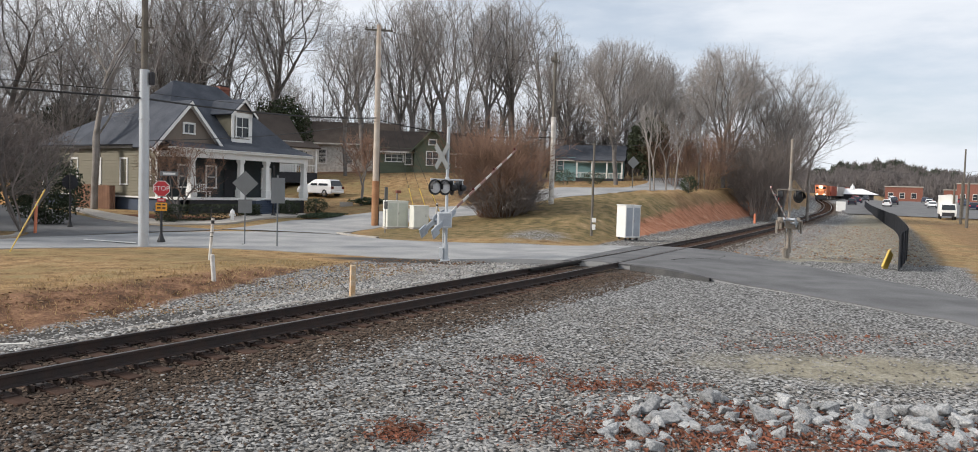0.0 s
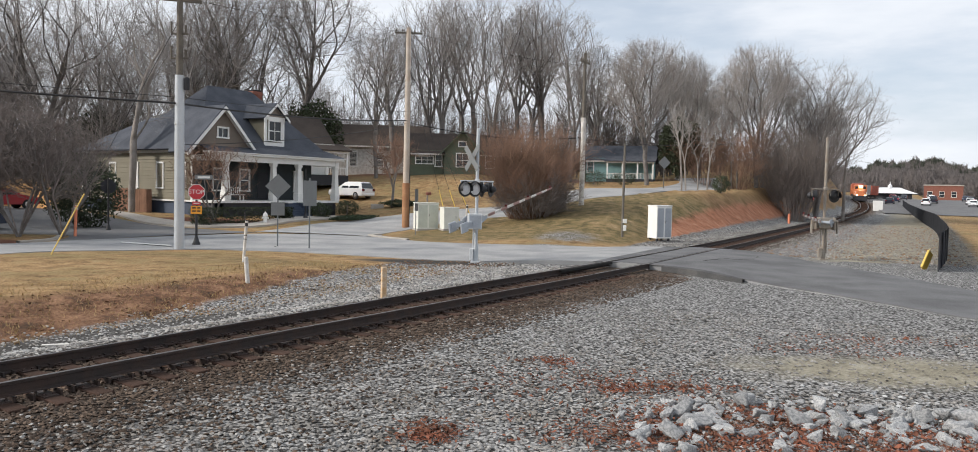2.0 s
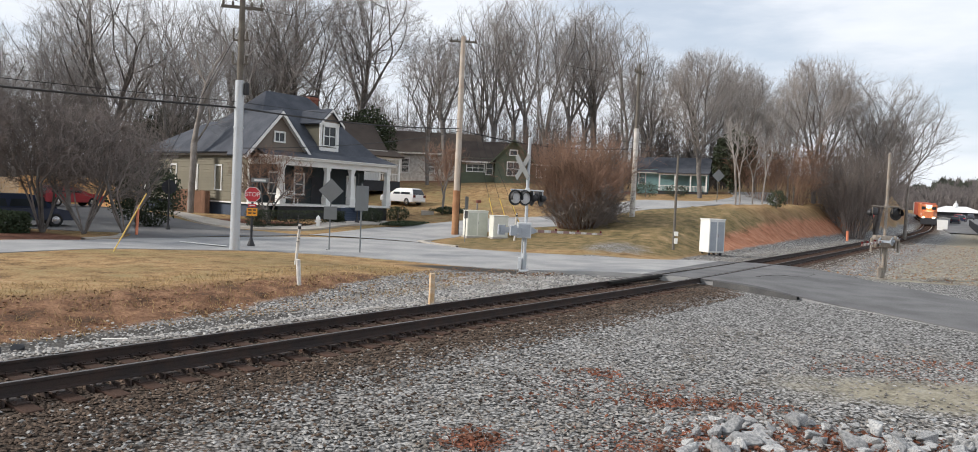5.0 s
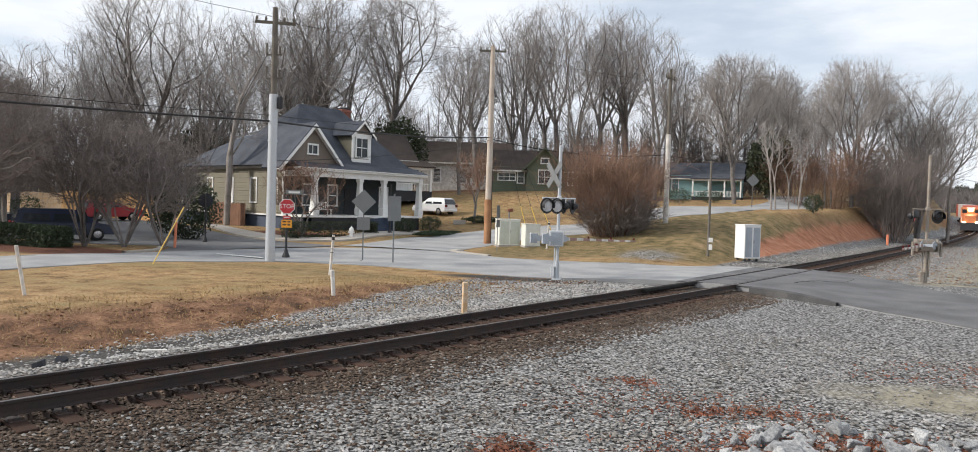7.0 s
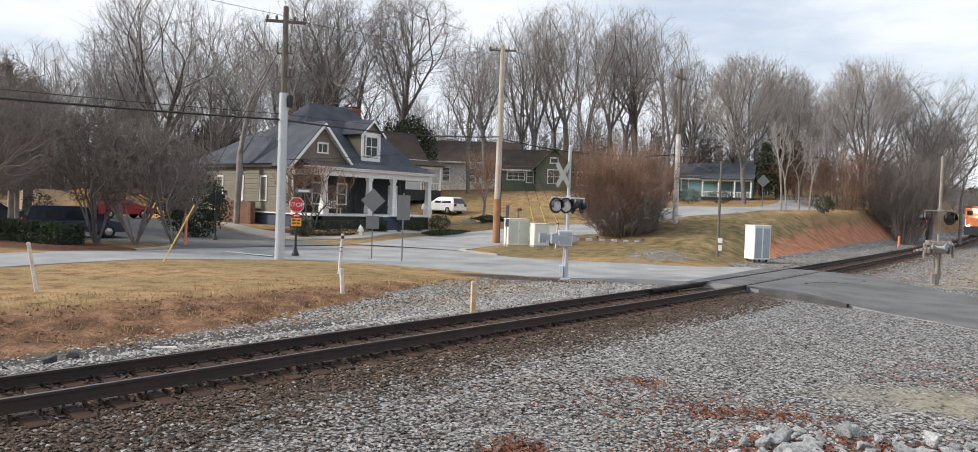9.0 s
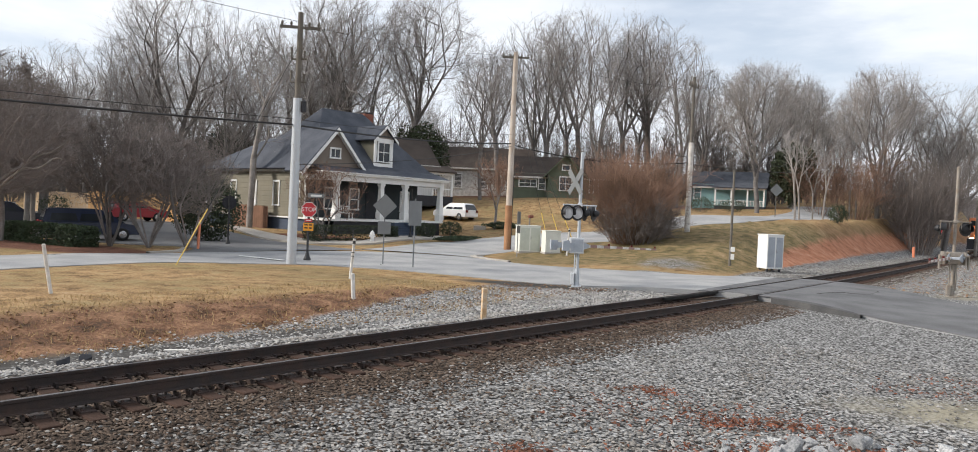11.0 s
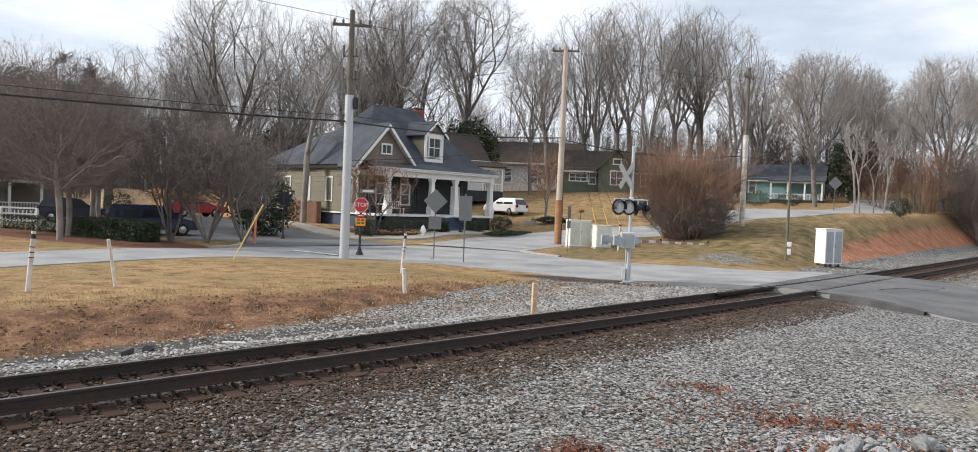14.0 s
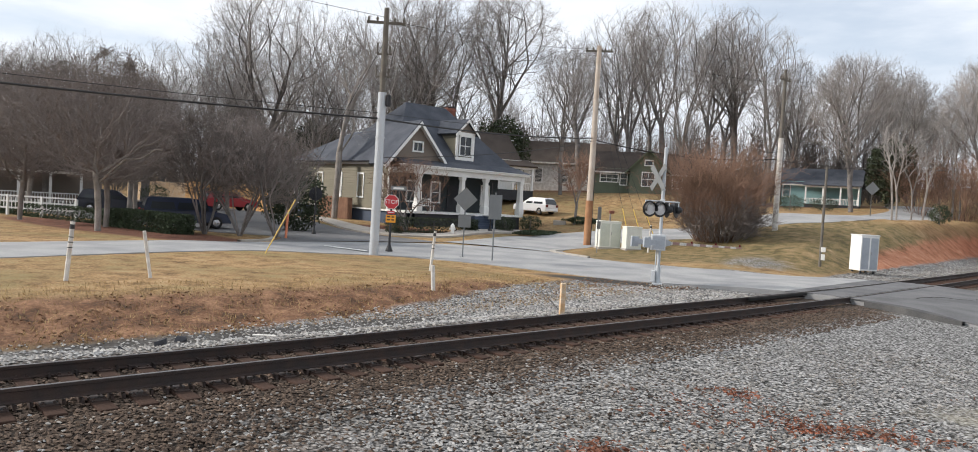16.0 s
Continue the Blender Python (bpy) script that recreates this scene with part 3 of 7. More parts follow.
def kerb(edges, label="low concrete kerb at the road edge"):
    ribbon("kerb", edges, "concrete", label, "kerb", across=2, up=0.07, skirt=0.3)


kerb([(-21.8, 31.9, -22.05, 32.0), (-21.6, 34.0, -21.9, 34.1), (-22.6, 36.2, -22.85, 36.2)])
kerb([(-8.6, 44.0, -8.3, 43.9), (-8.9, 42.9, -8.55, 43.0), (-8.0, 41.4, -7.85, 41.7), (-6.2, 39.9, -6.1, 40.2)])
ribbon("stop_line", [(-17.9, 33.0, -17.7, 32.6), (-16.4, 32.45, -16.25, 32.05), (-15.1, 31.95, -15.0, 31.6)], "road_paint", "worn white painted line on the road", "road marking", across=2, up=0.075, skirt=0.01)
ribbon("road_overlay", [(10.2, 9.0, 18.5, 12.5), (10.6, 14.0, 15.8, 17.5), (11.0, 17.6, 14.2, 21.5), (10.3, 19.0, 13.9, 25.0), (8.6, 22.8, 13.2, 29.6), (6.5, 26.2, 11.8, 34.6), (4.2, 28.4, 9.2, 37.6), (2.6, 28.65, 7.0, 37.75)], "dark_asphalt", "newer dark grey asphalt over the road", "road", up=0.015, skirt=0.03)
ribbon("road_patch", [(10.3, 9.1, 18.3, 12.4), (10.7, 14.0, 15.7, 17.4), (11.05, 17.2, 14.3, 21.0)], "patch", "darkest asphalt patch on the road", "road", up=0.028, skirt=0.02)

# ---- the railway track ----
def build_track():
    track = thing("railway_track", pose(0, 0, 0), "single rusty railway track on wooden sleepers curving away", "railway track", kind="structure")
    # ordered samples, closer together near the crossing
    def at(s):
        return np.array([np.interp(s, ALONG, TRACK[:, i]) for i in range(3)])
    total = ALONG[-1]
    def cant(p, side):
        f = 1 - float(smooth(11, 24, p[1]))
        return (.05 if side > 0 else -.022) * f

    prof = [(-.07, -.175), (-.07, -.160), (-.012, -.14), (-.012, -.045), (-.036, -.035), (-.036, -.004), (-.03, 0), (.03, 0), (.036, -.004), (.036, -.035), (.012, -.045), (.012, -.14), (.07, -.160), (.07, -.175)]
    stations = np.concatenate([np.arange(60, 250, 1.0), np.arange(250, total, 3.0)])
    for side in (-1, 1):
        verts, faces, hv, hf = [], [], [], []
        for i, s in enumerate(stations):
            p, q = at(s), at(min(s + .5, total))
            d = (q - p) / np.linalg.norm(q - p)
            nrm = np.array([d[1], -d[0], 0])
            for a, c in prof:
                verts.append((p + nrm * (side * 0.752 + a) + [0, 0, c + cant(p, side)]).tolist())
            for a in (-.03, .03):
                hv.append((p + nrm * (side * 0.752 + a) + [0, 0, .0025 + cant(p, side)]).tolist())
            if i:
                k = len(prof)
                for j in range(k - 1):
                    faces.append(((i - 1) * k + j, (i - 1) * k + j + 1, i * k + j + 1, i * k + j))
                hf.append((2 * i - 2, 2 * i - 1, 2 * i + 1, 2 * i))
        rail = part("rail", (verts, faces), "steel_rail", track)
        part("rail_head", (hv, hf), "rail_head", rail, "worn bright running surface")
    # sleepers
    bm = B()
    box(bm, 0, 0, -.18, 2.6, 0.225, 0.18, bevel=0.012)
    bmesh.ops.recalc_face_normals(bm, faces=bm.faces[:])
    me = bpy.data.meshes.new("sleeper")
    bm.to_mesh(me)
    bm.free()
    me.materials.append(M["tie_wood"])
    bm = B()
    for sd in (-1, 1):
        box(bm, sd * .752, 0, 0, .36, .19, .018)
        for a in (-.11, .11):
            for c in (-.06, .06):
                box(bm, sd * .752 + a, c, .018, .03, .03, .022)
        for c in (-.17, .17):
            box(bm, sd * .752, c, -.03, .17, .035, .07)
    bmesh.ops.recalc_face_normals(bm, faces=bm.faces[:])
    pl = bpy.data.meshes.new("tie_plate")
    bm.to_mesh(pl)
    bm.free()
    pl.materials.append(M["steel_rail"])
    rest = B()
    r = random.Random(5)
    s0 = float(to_track(-22, -15)[0][0])
    count = 0
    s = s0
    while s < total - 1:
        p, q = at(s), at(s + .3)
        ang = math.degrees(math.atan2(q[1] - p[1], q[0] - p[0])) - 90
        m = pose(p[0], p[1], p[2] - .193, r.uniform(-.4, .4), r.uniform(-.3, .3), ang + r.uniform(-1.5, 1.5)) @ pose(r.uniform(-.07, .07), 0, 0)
        uc = math.hypot(p[0] - 4.6, p[1] - 30)
        if uc > 4.2:
            if count < 290:
                ob = new("sleeper", me)
                ob.parent, ob.matrix_basis = track, m
                pb = new("tie_plate", pl)
                pb.parent, pb.matrix_basis = ob, pose(0, 0, 0)
                count += 1
            elif s < s0 + 330:
                box(rest, 0, 0, -.18, 2.6, .225, .18, m=m)
        s += 0.51 if s < s0 + 140 else 0.6
    tagged(part("sleepers_beyond", rest, "tie_wood", track), kind="stuff")
    # rubber flangeways in the crossing
    for off in (-.752 + .085, .752 - .085):
        verts, faces = [], []
        for i, s in enumerate(np.arange(float(to_track(1.2, 25)[0][0]), float(to_track(8.6, 36)[0][0]), .4)):
            p, q = at(s), at(s + .3)
            d = (q - p) / np.linalg.norm(q - p)
            nrm = np.array([d[1], -d[0], 0])
            for a, z in ((-.05, -.1), (-.05, -.014), (.05, -.014), (.05, -.1)):
                verts.append((p + nrm * (off + a) + [0, 0, z]).tolist())
            if i:
                faces += [(4 * i - 4 + k, 4 * i - 3 + k, 4 * i + 1 + k, 4 * i + k) for k in range(3)]
        part("flangeway", (verts, faces), "tar", track, "dark rubber flangeway in the crossing")
    return track, at


track, track_at = build_track()


def crack(pts, w=.035):
    """A tar-dark crack wandering over the asphalt."""
    p = spline(np.array(pts, float), 10)
    g = np.random.RandomState(len(pts) * 7 + int(abs(pts[0][0]) * 10))
    p = p + g.normal(0, .05, p.shape)
    ribbon("road_crack", np.hstack([p, p + g.uniform(.5, 1.4, (len(p), 1)) * w]), "tar", "thin dark crack in the asphalt", "crack", across=1, up=.028, skirt=.01, per=1)


crack([(7.0, 30.0), (8.0, 31.2), (9.3, 31.6), (10.2, 33.5)])
crack([(8.2, 27.0), (9.0, 28.6), (10.6, 29.6)])
crack([(10.0, 21.0), (11.4, 22.6), (12.9, 23.0)])
crack([(-2.0, 31.0), (-1.2, 33.5), (-2.6, 36.2)], .05)
crack([(-11.0, 33.0), (-12.5, 36.5), (-12.0, 40.0)], .05)
crack([(-20.0, 26.0), (-21.6, 27.0), (-23.0, 26.8)], .05)
ribbon("asphalt_lip", [(4.9, 27.25, 5.1, 27.5), (5.6, 26.55, 5.95, 26.9), (6.4, 25.75, 6.7, 26.05), (7.1, 24.95, 7.2, 25.05)], "patch", "dark broken asphalt edge of the crossing", "road", across=3, up=.022, skirt=.25)

# ---- level crossing: mast, lamps, gate ----
ARM_AZ = 30.0   # the lowered arm points along the track


def crossing_lamp(parent, x, y, z, turn, lit, lens):
    """A round flasher: black disc, hood and lens."""
    m = pose(x, y, z, 0, 0, turn)
    bm = B()
    lathe(bm, [(.29, -.015), (.3, 0), (.29, .015)], 28, m @ pose(0, 0, 0, 90))
    lathe(bm, [(.13, 0), (.15, .1), (.09, .2), (.05, .22)], 16, m @ pose(0, 0, 0, -90))
    lamp = part("flasher_lamp", bm, "black", parent, "round black flasher with hood")
    rounded(lamp)
    bm = B()
    lathe(bm, [(.225, 0), (.22, .02), (.15, .06), (.03, .08)], 24, m @ pose(0, -.016, 0, 90))
    rounded(part("lens", bm, lens, lamp, "lit red lens" if lit else "dark unlit lens" if lens == "black" else "pale round lens"))
    bm = B()
    n = 14
    for k in range(n):
        a, c = radians(-20 + 220 * k / n), radians(-20 + 220 * (k + 1) / n)
        quad = [(.25 * math.cos(a), -.015, .25 * math.sin(a)), (.25 * math.cos(c), -.015, .25 * math.sin(c)), (.24 * math.cos(c), -.2, .24 * math.sin(c)), (.24 * math.cos(a), -.2, .24 * math.sin(a))]
        solid(bm, [m @ Vector(p) for p in quad] + [m @ Vector((p[0] * .96, p[1], p[2] * .96)) for p in quad], [(0, 1, 2, 3), (7, 6, 5, 4), (0, 4, 5, 1), (2, 6, 7, 3), (1, 5, 6, 2), (3, 7, 4, 0)])
    part("hood", bm, "black", lamp)
    return lamp


def crossing_mast(x, y, height, arm_turn, near):
    """arm_turn: the way towards which the cross arm of lamps runs."""
    ob = thing("crossing_mast", stand(x, y), "galvanised level crossing signal mast with crossbuck and flashers" if near else "weathered level crossing signal mast with black flashers", "crossing signal")
    pole = "galv" if near else "rust_metal"
    bm = B()
    tube(bm, (0, 0, 0), (0, 0, height - .05), .062, .062, 14)
    tube(bm, (0, 0, height - .05), (0, 0, height), .066, .02, 14)
    for z in (height - 1.6, height - 1.45, 2.95):
        tube(bm, (0, 0, z), (0, 0, z + .06), .078, .078, 14)
    rounded(part("pole", bm, pole, ob))
    bm = B()
    box(bm, 0, 0, -.05, .36, .36, .1, bevel=.01)
    tube(bm, (0, 0, .05), (0, 0, .62), .095, .095, 14)
    for a in (-.13, .13):
        for c in (-.13, .13):
            tube(bm, (a, c, .05), (a, c, .14), .014, .014, 6)
    rounded(part("base", bm, pole, ob, "bolted mast base"))
    bm = B()
    box(bm, -.16, -.05, .1, .15, .16, .42, bevel=.012)
    part("junction_box", bm, "alu" if near else "rust_metal", ob)
    bm = B()
    tube(bm, (-.11, .06, .3), (-.11, .06, 1.45), .026, .026, 8)
    part("cable_pipe", bm, pole, ob)
    # crossbuck
    t = arm_turn
    bm = B()
    for a in (45, -45):
        box(bm, 0, 0, -.61, .23, .012, 1.22, m=pose(-.3, -.06, height - 1.13, 0, 0, -52) @ pose(0, .1 + a / 4000, 0) @ pose(0, 0, 0, 0, a, 0))
    if near:
        part("crossbuck", bm, "sign_back", ob, "grey back of the crossbuck boards")
    else:
        bm.free()
    # lamp arm
    bm = B()
    d = Vector((math.cos(radians(t)), math.sin(radians(t)), 0))
    z = 3.08 if near else 3.2
    tube(bm, -d * .75 + Vector((0, 0, z)), d * .75 + Vector((0, 0, z)), .03, .03, 10)
    box(bm, 0, 0, z - .07, .17, .17, .16, bevel=.02)
    for k in (-.72, -.3, .3, .72):
        tube(bm, d * k + Vector((0, 0, z)), d * k + Vector((0, 0, z - .3)), .02, .02, 8)
    part("lamp_arm", bm, "alu" if near else "rust_metal", ob)
    return ob, z


mast, lz = crossing_mast(-1.83, 28.84, 5.09, 38, True)
for k, turn, lens, lit in ((-.62, 38, "lens_grey", False), (-.18, 38, "lens_grey", False), (.3, 252, "lens_dark", False), (.72, 252, "lens_dark", False)):
    d = Vector((math.cos(radians(38)), math.sin(radians(38)), 0)) * k
    face = Vector((math.sin(radians(38)), -math.cos(radians(38)), 0)) * .12
    crossing_lamp(mast, d.x + face.x * (1 if k < 0 else -1), d.y + face.y * (1 if k < 0 else -1), lz - .29, turn, lit, lens)

# gate machine on the mast
gate_box = B()
box(gate_box, -.1, -.22, 1.28, .52, .34, .58, bevel=.02)
part("gate_machine", gate_box, "alu", mast, "grey metal gate machine box", m=pose(0, 0, 0, 0, 0, 12))
bm = B()
box(bm, -.1, -.405, 1.34, .44, .02, .46, bevel=.006)
box(bm, -.2, -.425, 1.5, .03, .03, .18, bevel=.006)
part("machine_door", bm, "alu_dull", mast, "hinged access door", m=pose(0, 0, 0, 0, 0, 12))
for z, r in ((.62, .085), (1.05, .07), (1.22, .08)):
    bm = B()
    tube(bm, (0, 0, z), (0, 0, z + .05), r, r, 12)
    part("clamp", bm, "galv", mast)


def gate_arm(end=6.35):
    """The arm lies along its own x; it turns about its own y."""
    ob = thing("crossing_gate_arm", pose(0, 0, 0), "red and white striped crossing gate arm with counterweight", "gate arm")
    n, start = 12, .55
    for i in range(n):
        a, b = start + (end - start) * i / n, start + (end - start) * (i + 1) / n
        h = .058 - .025 * i / n
        bm = B()
        box(bm, (a + b) / 2, 0, -h, b - a - .002, .03, 2 * h, bevel=.004)
        part("stripe", bm, "arm_red" if i % 2 else "old_white", ob, "red stripe" if i % 2 else "white stripe")
    bm = B()
    for y in (-.12, .34):
        plate(bm, [(-.2, -.14), (.1, -.2), (.55, -.1), (.75, -.06), (.75, .06), (.5, .12), (0, .2), (-.2, .14)], .03, pose(0, y, 0))
    tube(bm, (0, -.2, 0), (0, .42, 0), .07, .07, 14)
    box(bm, .62, .11, -.05, .25, .46, .1, bevel=.01)
    part("bracket", bm, "alu_dull", ob, "grey metal arm bracket")
    bm = B()
    for y in (-.12, .34):
        plate(bm, [(-.1, -.1), (-.95, -.13), (-.95, .09), (-.1, .1)], .025, pose(0, y, 0))
    part("weight_arm", bm, "alu_dull", ob)
    for y in (-.16, .38):
        bm = B()
        box(bm, -.85, y, -.2, .42, .07, .36, bevel=.015)
        part("counterweight", bm, "alu_dull", ob, "grey counterweight plate")
    for x in (2.4, 4.2, end - .15):
        bm = B()
        tube(bm, (x, 0, .05), (x, 0, .13), .04, .04, 10)
        part("arm_lamp", bm, "lens_dark", ob, "small red arm lamp")
    return ob


arm = gate_arm()
far_arm = gate_arm(5.5)
far_arm["label"] = "faded striped gate arm of the farther crossing mast"

# the mast on the other side of the rails
mast2, lz2 = crossing_mast(13.6, 35.28, 5.55, 20, False)
for k, turn, lens, lit in ((.5, 17, "black", False), (-.72, 75, "lens_lit", True)):
    d = Vector((math.cos(radians(20)), math.sin(radians(20)), 0)) * k
    crossing_lamp(mast2, d.x + .05, d.y + .12, lz2 - .3, turn, lit, lens)
bm = B()
box(bm, 0, 0, 1.42, .5, .36, .5, bevel=.02)
part("gate_machine", bm, "rust_metal", mast2, "weathered gate machine box")
for x in (-.42, .42):
    bm = B()
    box(bm, x, 0, 1.38, .07, .4, .55, bevel=.01)
    part("side_plate", bm, "rust_metal", mast2)
    bm = B()
    box(bm, x * 1.35, -.05, 1.2, .06, .14, .6, bevel=.01)
    part("lever", bm, "rust_metal", mast2)
bm = B()
box(bm, 0, -.2, 1.72, 1.1, .06, .08, bevel=.01)
part("cross_bar", bm, "rust_metal", mast2)
bm = B()
tube(bm, (.12, 0, .3), (.12, 0, 1.5), .045, .045, 10)
part("cable_pipe", bm, "rust_metal", mast2)

# ---- signal cabinets ----
def cabinet(name, x, y, turn, w, d, h, material, label, door="alu_dull", legs=True):
    ob = thing(name, stand(x, y, turn), label, "cabinet")
    bm = B()
    z0 = .14 if legs else .05
    box(bm, 0, 0, z0, w, d, h - z0 - .05, bevel=.012)
    part("body", bm, material, ob)
    bm = B()
    box(bm, 0, 0, h - .05, w + .06, d + .06, .05, bevel=.012)
    part("roof", bm, material, ob)
    bm = B()
    for s in ((-1, 1) if w > 1 else (0,)):
        box(bm, s * w / 4, -d / 2 - .008, z0 + .08, (w / 2 if w > 1 else w) - .1, .016, h - z0 - .24, bevel=.005)
    part("door", bm, door, ob, "cabinet door")
    bm = B()
    box(bm, .05 if w > 1 else w * .3, -d / 2 - .04, h * .5, .03, .05, .16, bevel=.005)
    part("handle", bm, "chrome", ob)
    for a in (-.38, .38) if legs else (0,):
        for c in (-.36, .36) if legs else (0,):
            bm = B()
            if legs:
                box(bm, a * w, c * d, -.15, .09, .09, .32)
            else:
                box(bm, 0, 0, -.1, w + .12, d + .12, .16, bevel=.01)
            part("leg" if legs else "pad", bm, "dark_base" if legs else "concrete", ob)
    return ob


cabinet("signal_cabinet", 7.75, 44.1, 28, 1.05, .85, 2.02, "white", "white and grey aluminium railway signal cabinet on legs", "alu_dull")
cabinet("utility_cabinet", -6.45, 49.5, 25, 1.4, 1.0, 1.75, "cabinet_cream", "weathered cream utility cabinet on a concrete pad", "cabinet_green", False)
cabinet("utility_cabinet", -4.85, 48.8, 25, 1.0, .85, 1.45, "cabinet_cream", "small cream and grey utility cabinet", "cabinet_cream", False)

# ---- poles and wires ----
def pole(name, x, y, top, r0, r1, material, label, step=None, step_mat=None, arms=(), lean=0.0):
    ob = thing(name, stand(x, y), label, "utility pole")
    bm = B()
    tube(bm, (0, 0, step - .1 if step else -.3), (0, 0, top), r0 + (r1 - r0) * (step or 0) / top, r1, 14)
    rounded(part("shaft", bm, material, ob))
    if step:
        bm = B()
        tube(bm, (0, 0, -.3), (lean * step, 0, step), r0 + .04 * (step > 4), r0 + .015, 20)
        for z in (step * .33, step * .72) if step > 7 else ():
            tube(bm, (lean * z, 0, z), (lean * z, 0, z + .06), r0 + .045, r0 + .045, 20)
        rounded(part("lower_section", bm, step_mat, ob))
    for z, half, turn in arms:
        bm = B()
        box(bm, 0, 0, 0, 2 * half, .1, .12, m=pose(lean * z, 0, z, 0, 0, turn))
        part("crossarm", bm, "grey_pole", ob)
        for k in (-.9, -.45, .45, .9):
            bm = B()
            lathe(bm, [(.03, 0), (.05, .05), (.06, .1), (.04, .16), (.02, .2)], 8, pose(lean * z, 0, z, 0, 0, turn) @ pose(k * half, 0, .12))
            part("insulator", bm, "grey_pole", ob)
    return ob


hp = pole("utility_pole", -14.35, 31.0, 10.9, .17, .11, "grey_pole", "utility pole with galvanised steel lower section", 7.2, "galv", ((10.2, .85, 20),))
bm = B()
lathe(bm, [(.1, 0), (.11, .05), (.11, .45), (.09, .5), (.03, .53)], 14, pose(.3, 0, 6.6))
box(bm, .2, 0, 6.6, .2, .06, .3)
part("cable_can", bm, "dark_base", hp, "dark pole-mounted can")
for z in (7.9, 8.9):
    bm = B()
    tube(bm, (-.35, 0, z), (.35, 0, z), .04, .04, 8)
    tube(bm, (-.35, 0, z), (-.35, 0, z + .5), .035, .05, 8)
    tube(bm, (.25, 0, z), (.25, 0, z + .35), .035, .05, 8)
    part("cutout_bracket", bm, "grey_pole", hp)
wp = pole("utility_pole", -7.99, 50.8, 13.3, .24, .15, "pole_wood", "tall pale brown wooden utility pole", 3.0, "pole_butt", ((12.9, .9, 10),))
bm = B()
for k in range(4):
    a = .5 + k * .4
    pts = [(math.cos(a) * (.27 + .02 * k) - .2 * k * .2, math.sin(a) * .2 - .15, z) for z in (0, 2.2, 5 + k * .4)]
    tube(bm, pts[0], pts[1], .035, .03, 6)
    tube(bm, pts[1], pts[2], .03, .02, 6)
part("cable_riser", bm, "black", wp, "dark riser cables up the pole")
gp = pole("utility_pole", 3.96, 53.9, 10.6, .15, .1, "grey_pole", "utility pole with pale lower half", 6.1, "old_white", ((9.9, .7, 60),))
pole("utility_pole", 5.45, 42.65, 5.2, .075, .06, "grey_pole", "thin dark wooden service pole with a meter", lean=.0)
bm = B()
box(bm, 0, 0, 0, .2, .16, .24, bevel=.01)
box(bm, 0, 0, -.42, .17, .14, .3, bevel=.01)
meter = thing("meter_box", pose(5.55, 42.5, 1.1), "small white meter box fixed to the pole", "meter box")
part("box", bm, "white", meter)
for x, y, h in ((78.5, 128.5, 11.5), (60.0, 98.5, 5.6), (52.6, 85.2, 5.2), (150, 238, 12), (69.5, 116.0, 5.5)):
    pole("utility_pole", x, y, h, .17, .12, "grey_pole", "distant grey utility pole by the car park", arms=((h - .6, 1.0, 60),) if h > 9 else ())


def wire(a, b, sag, r=.012, name="wire", label="black overhead cable between poles"):
    a, b = Vector(a), Vector(b)
    n = 24
    pts = [a.lerp(b, k / n) - Vector((0, 0, 4 * sag * (k / n) * (1 - k / n))) for k in range(n + 1)]
    s = Shoots()
    s.run([np.array(p) for p in pts], [r] * (n + 1), 5)
    return tagged(part(name, (s.v, s.f), "wire"), label, "cable", "overhead cables")


hw, ww, gw = (-14.35, 31.0), (-7.99, 50.8), (3.96, 53.9)
wire((*hw, 6.05), (-44.0, -14.0, 6.5), .77, .042)
wire((*hw, 6.3), (-44.0, -14.0, 6.9), .74, .012)
wire((*hw, 6.05), (*ww, 7.3), .25, .04)
wire((*hw, 6.3), (*ww, 7.9), .25, .012)
wire((*hw, 4.35), (*ww, 7.1), .3, .018)
wire((*ww, 7.2), (*gw, 6.6), .5, .036)
wire((*ww, 9.3), (*gw, 7.0), .5, .014)
wire((*gw, 6.5), (30, 92, 10), .8, .02)
wire((*gw, 7.0), (30, 92, 10.4), .8, .012)
wire((*hw, 10.4), (*ww, 13.2), .3, .01)
wire((*hw, 10.5), (-44, -14, 12.5), .8, .01)
wire((*ww, 13.2), (*gw, 11.6), .3, .01)
wire((44, 118, 9.5), (150, 238, 13), 2.0, .03)
# guy wires of the wooden pole
for dx, dy in ((3.0, -1.0), (3.9, -1.2), (4.8, -1.4)):
    wire((ww[0], ww[1], 11.0), (ww[0] + dx, ww[1] + dy, .2), .0, .012, "guy_wire", "taut steel guy wire with yellow guard")
    bm = B()
    p, q = Vector((ww[0] + dx, ww[1] + dy, zat(ww[0] + dx, ww[1] + dy))), Vector((ww[0], ww[1], 11.0))
    d = (q - p).normalized()
    tube(bm, Vector((0, 0, 0)), d * 2.6, .03, .03, 8)
    g = thing("guy_guard", Matrix.Translation(p), "yellow plastic guy wire guard", "guy guard", "yellow guy guards")
    part("sleeve", bm, "yellow", g)
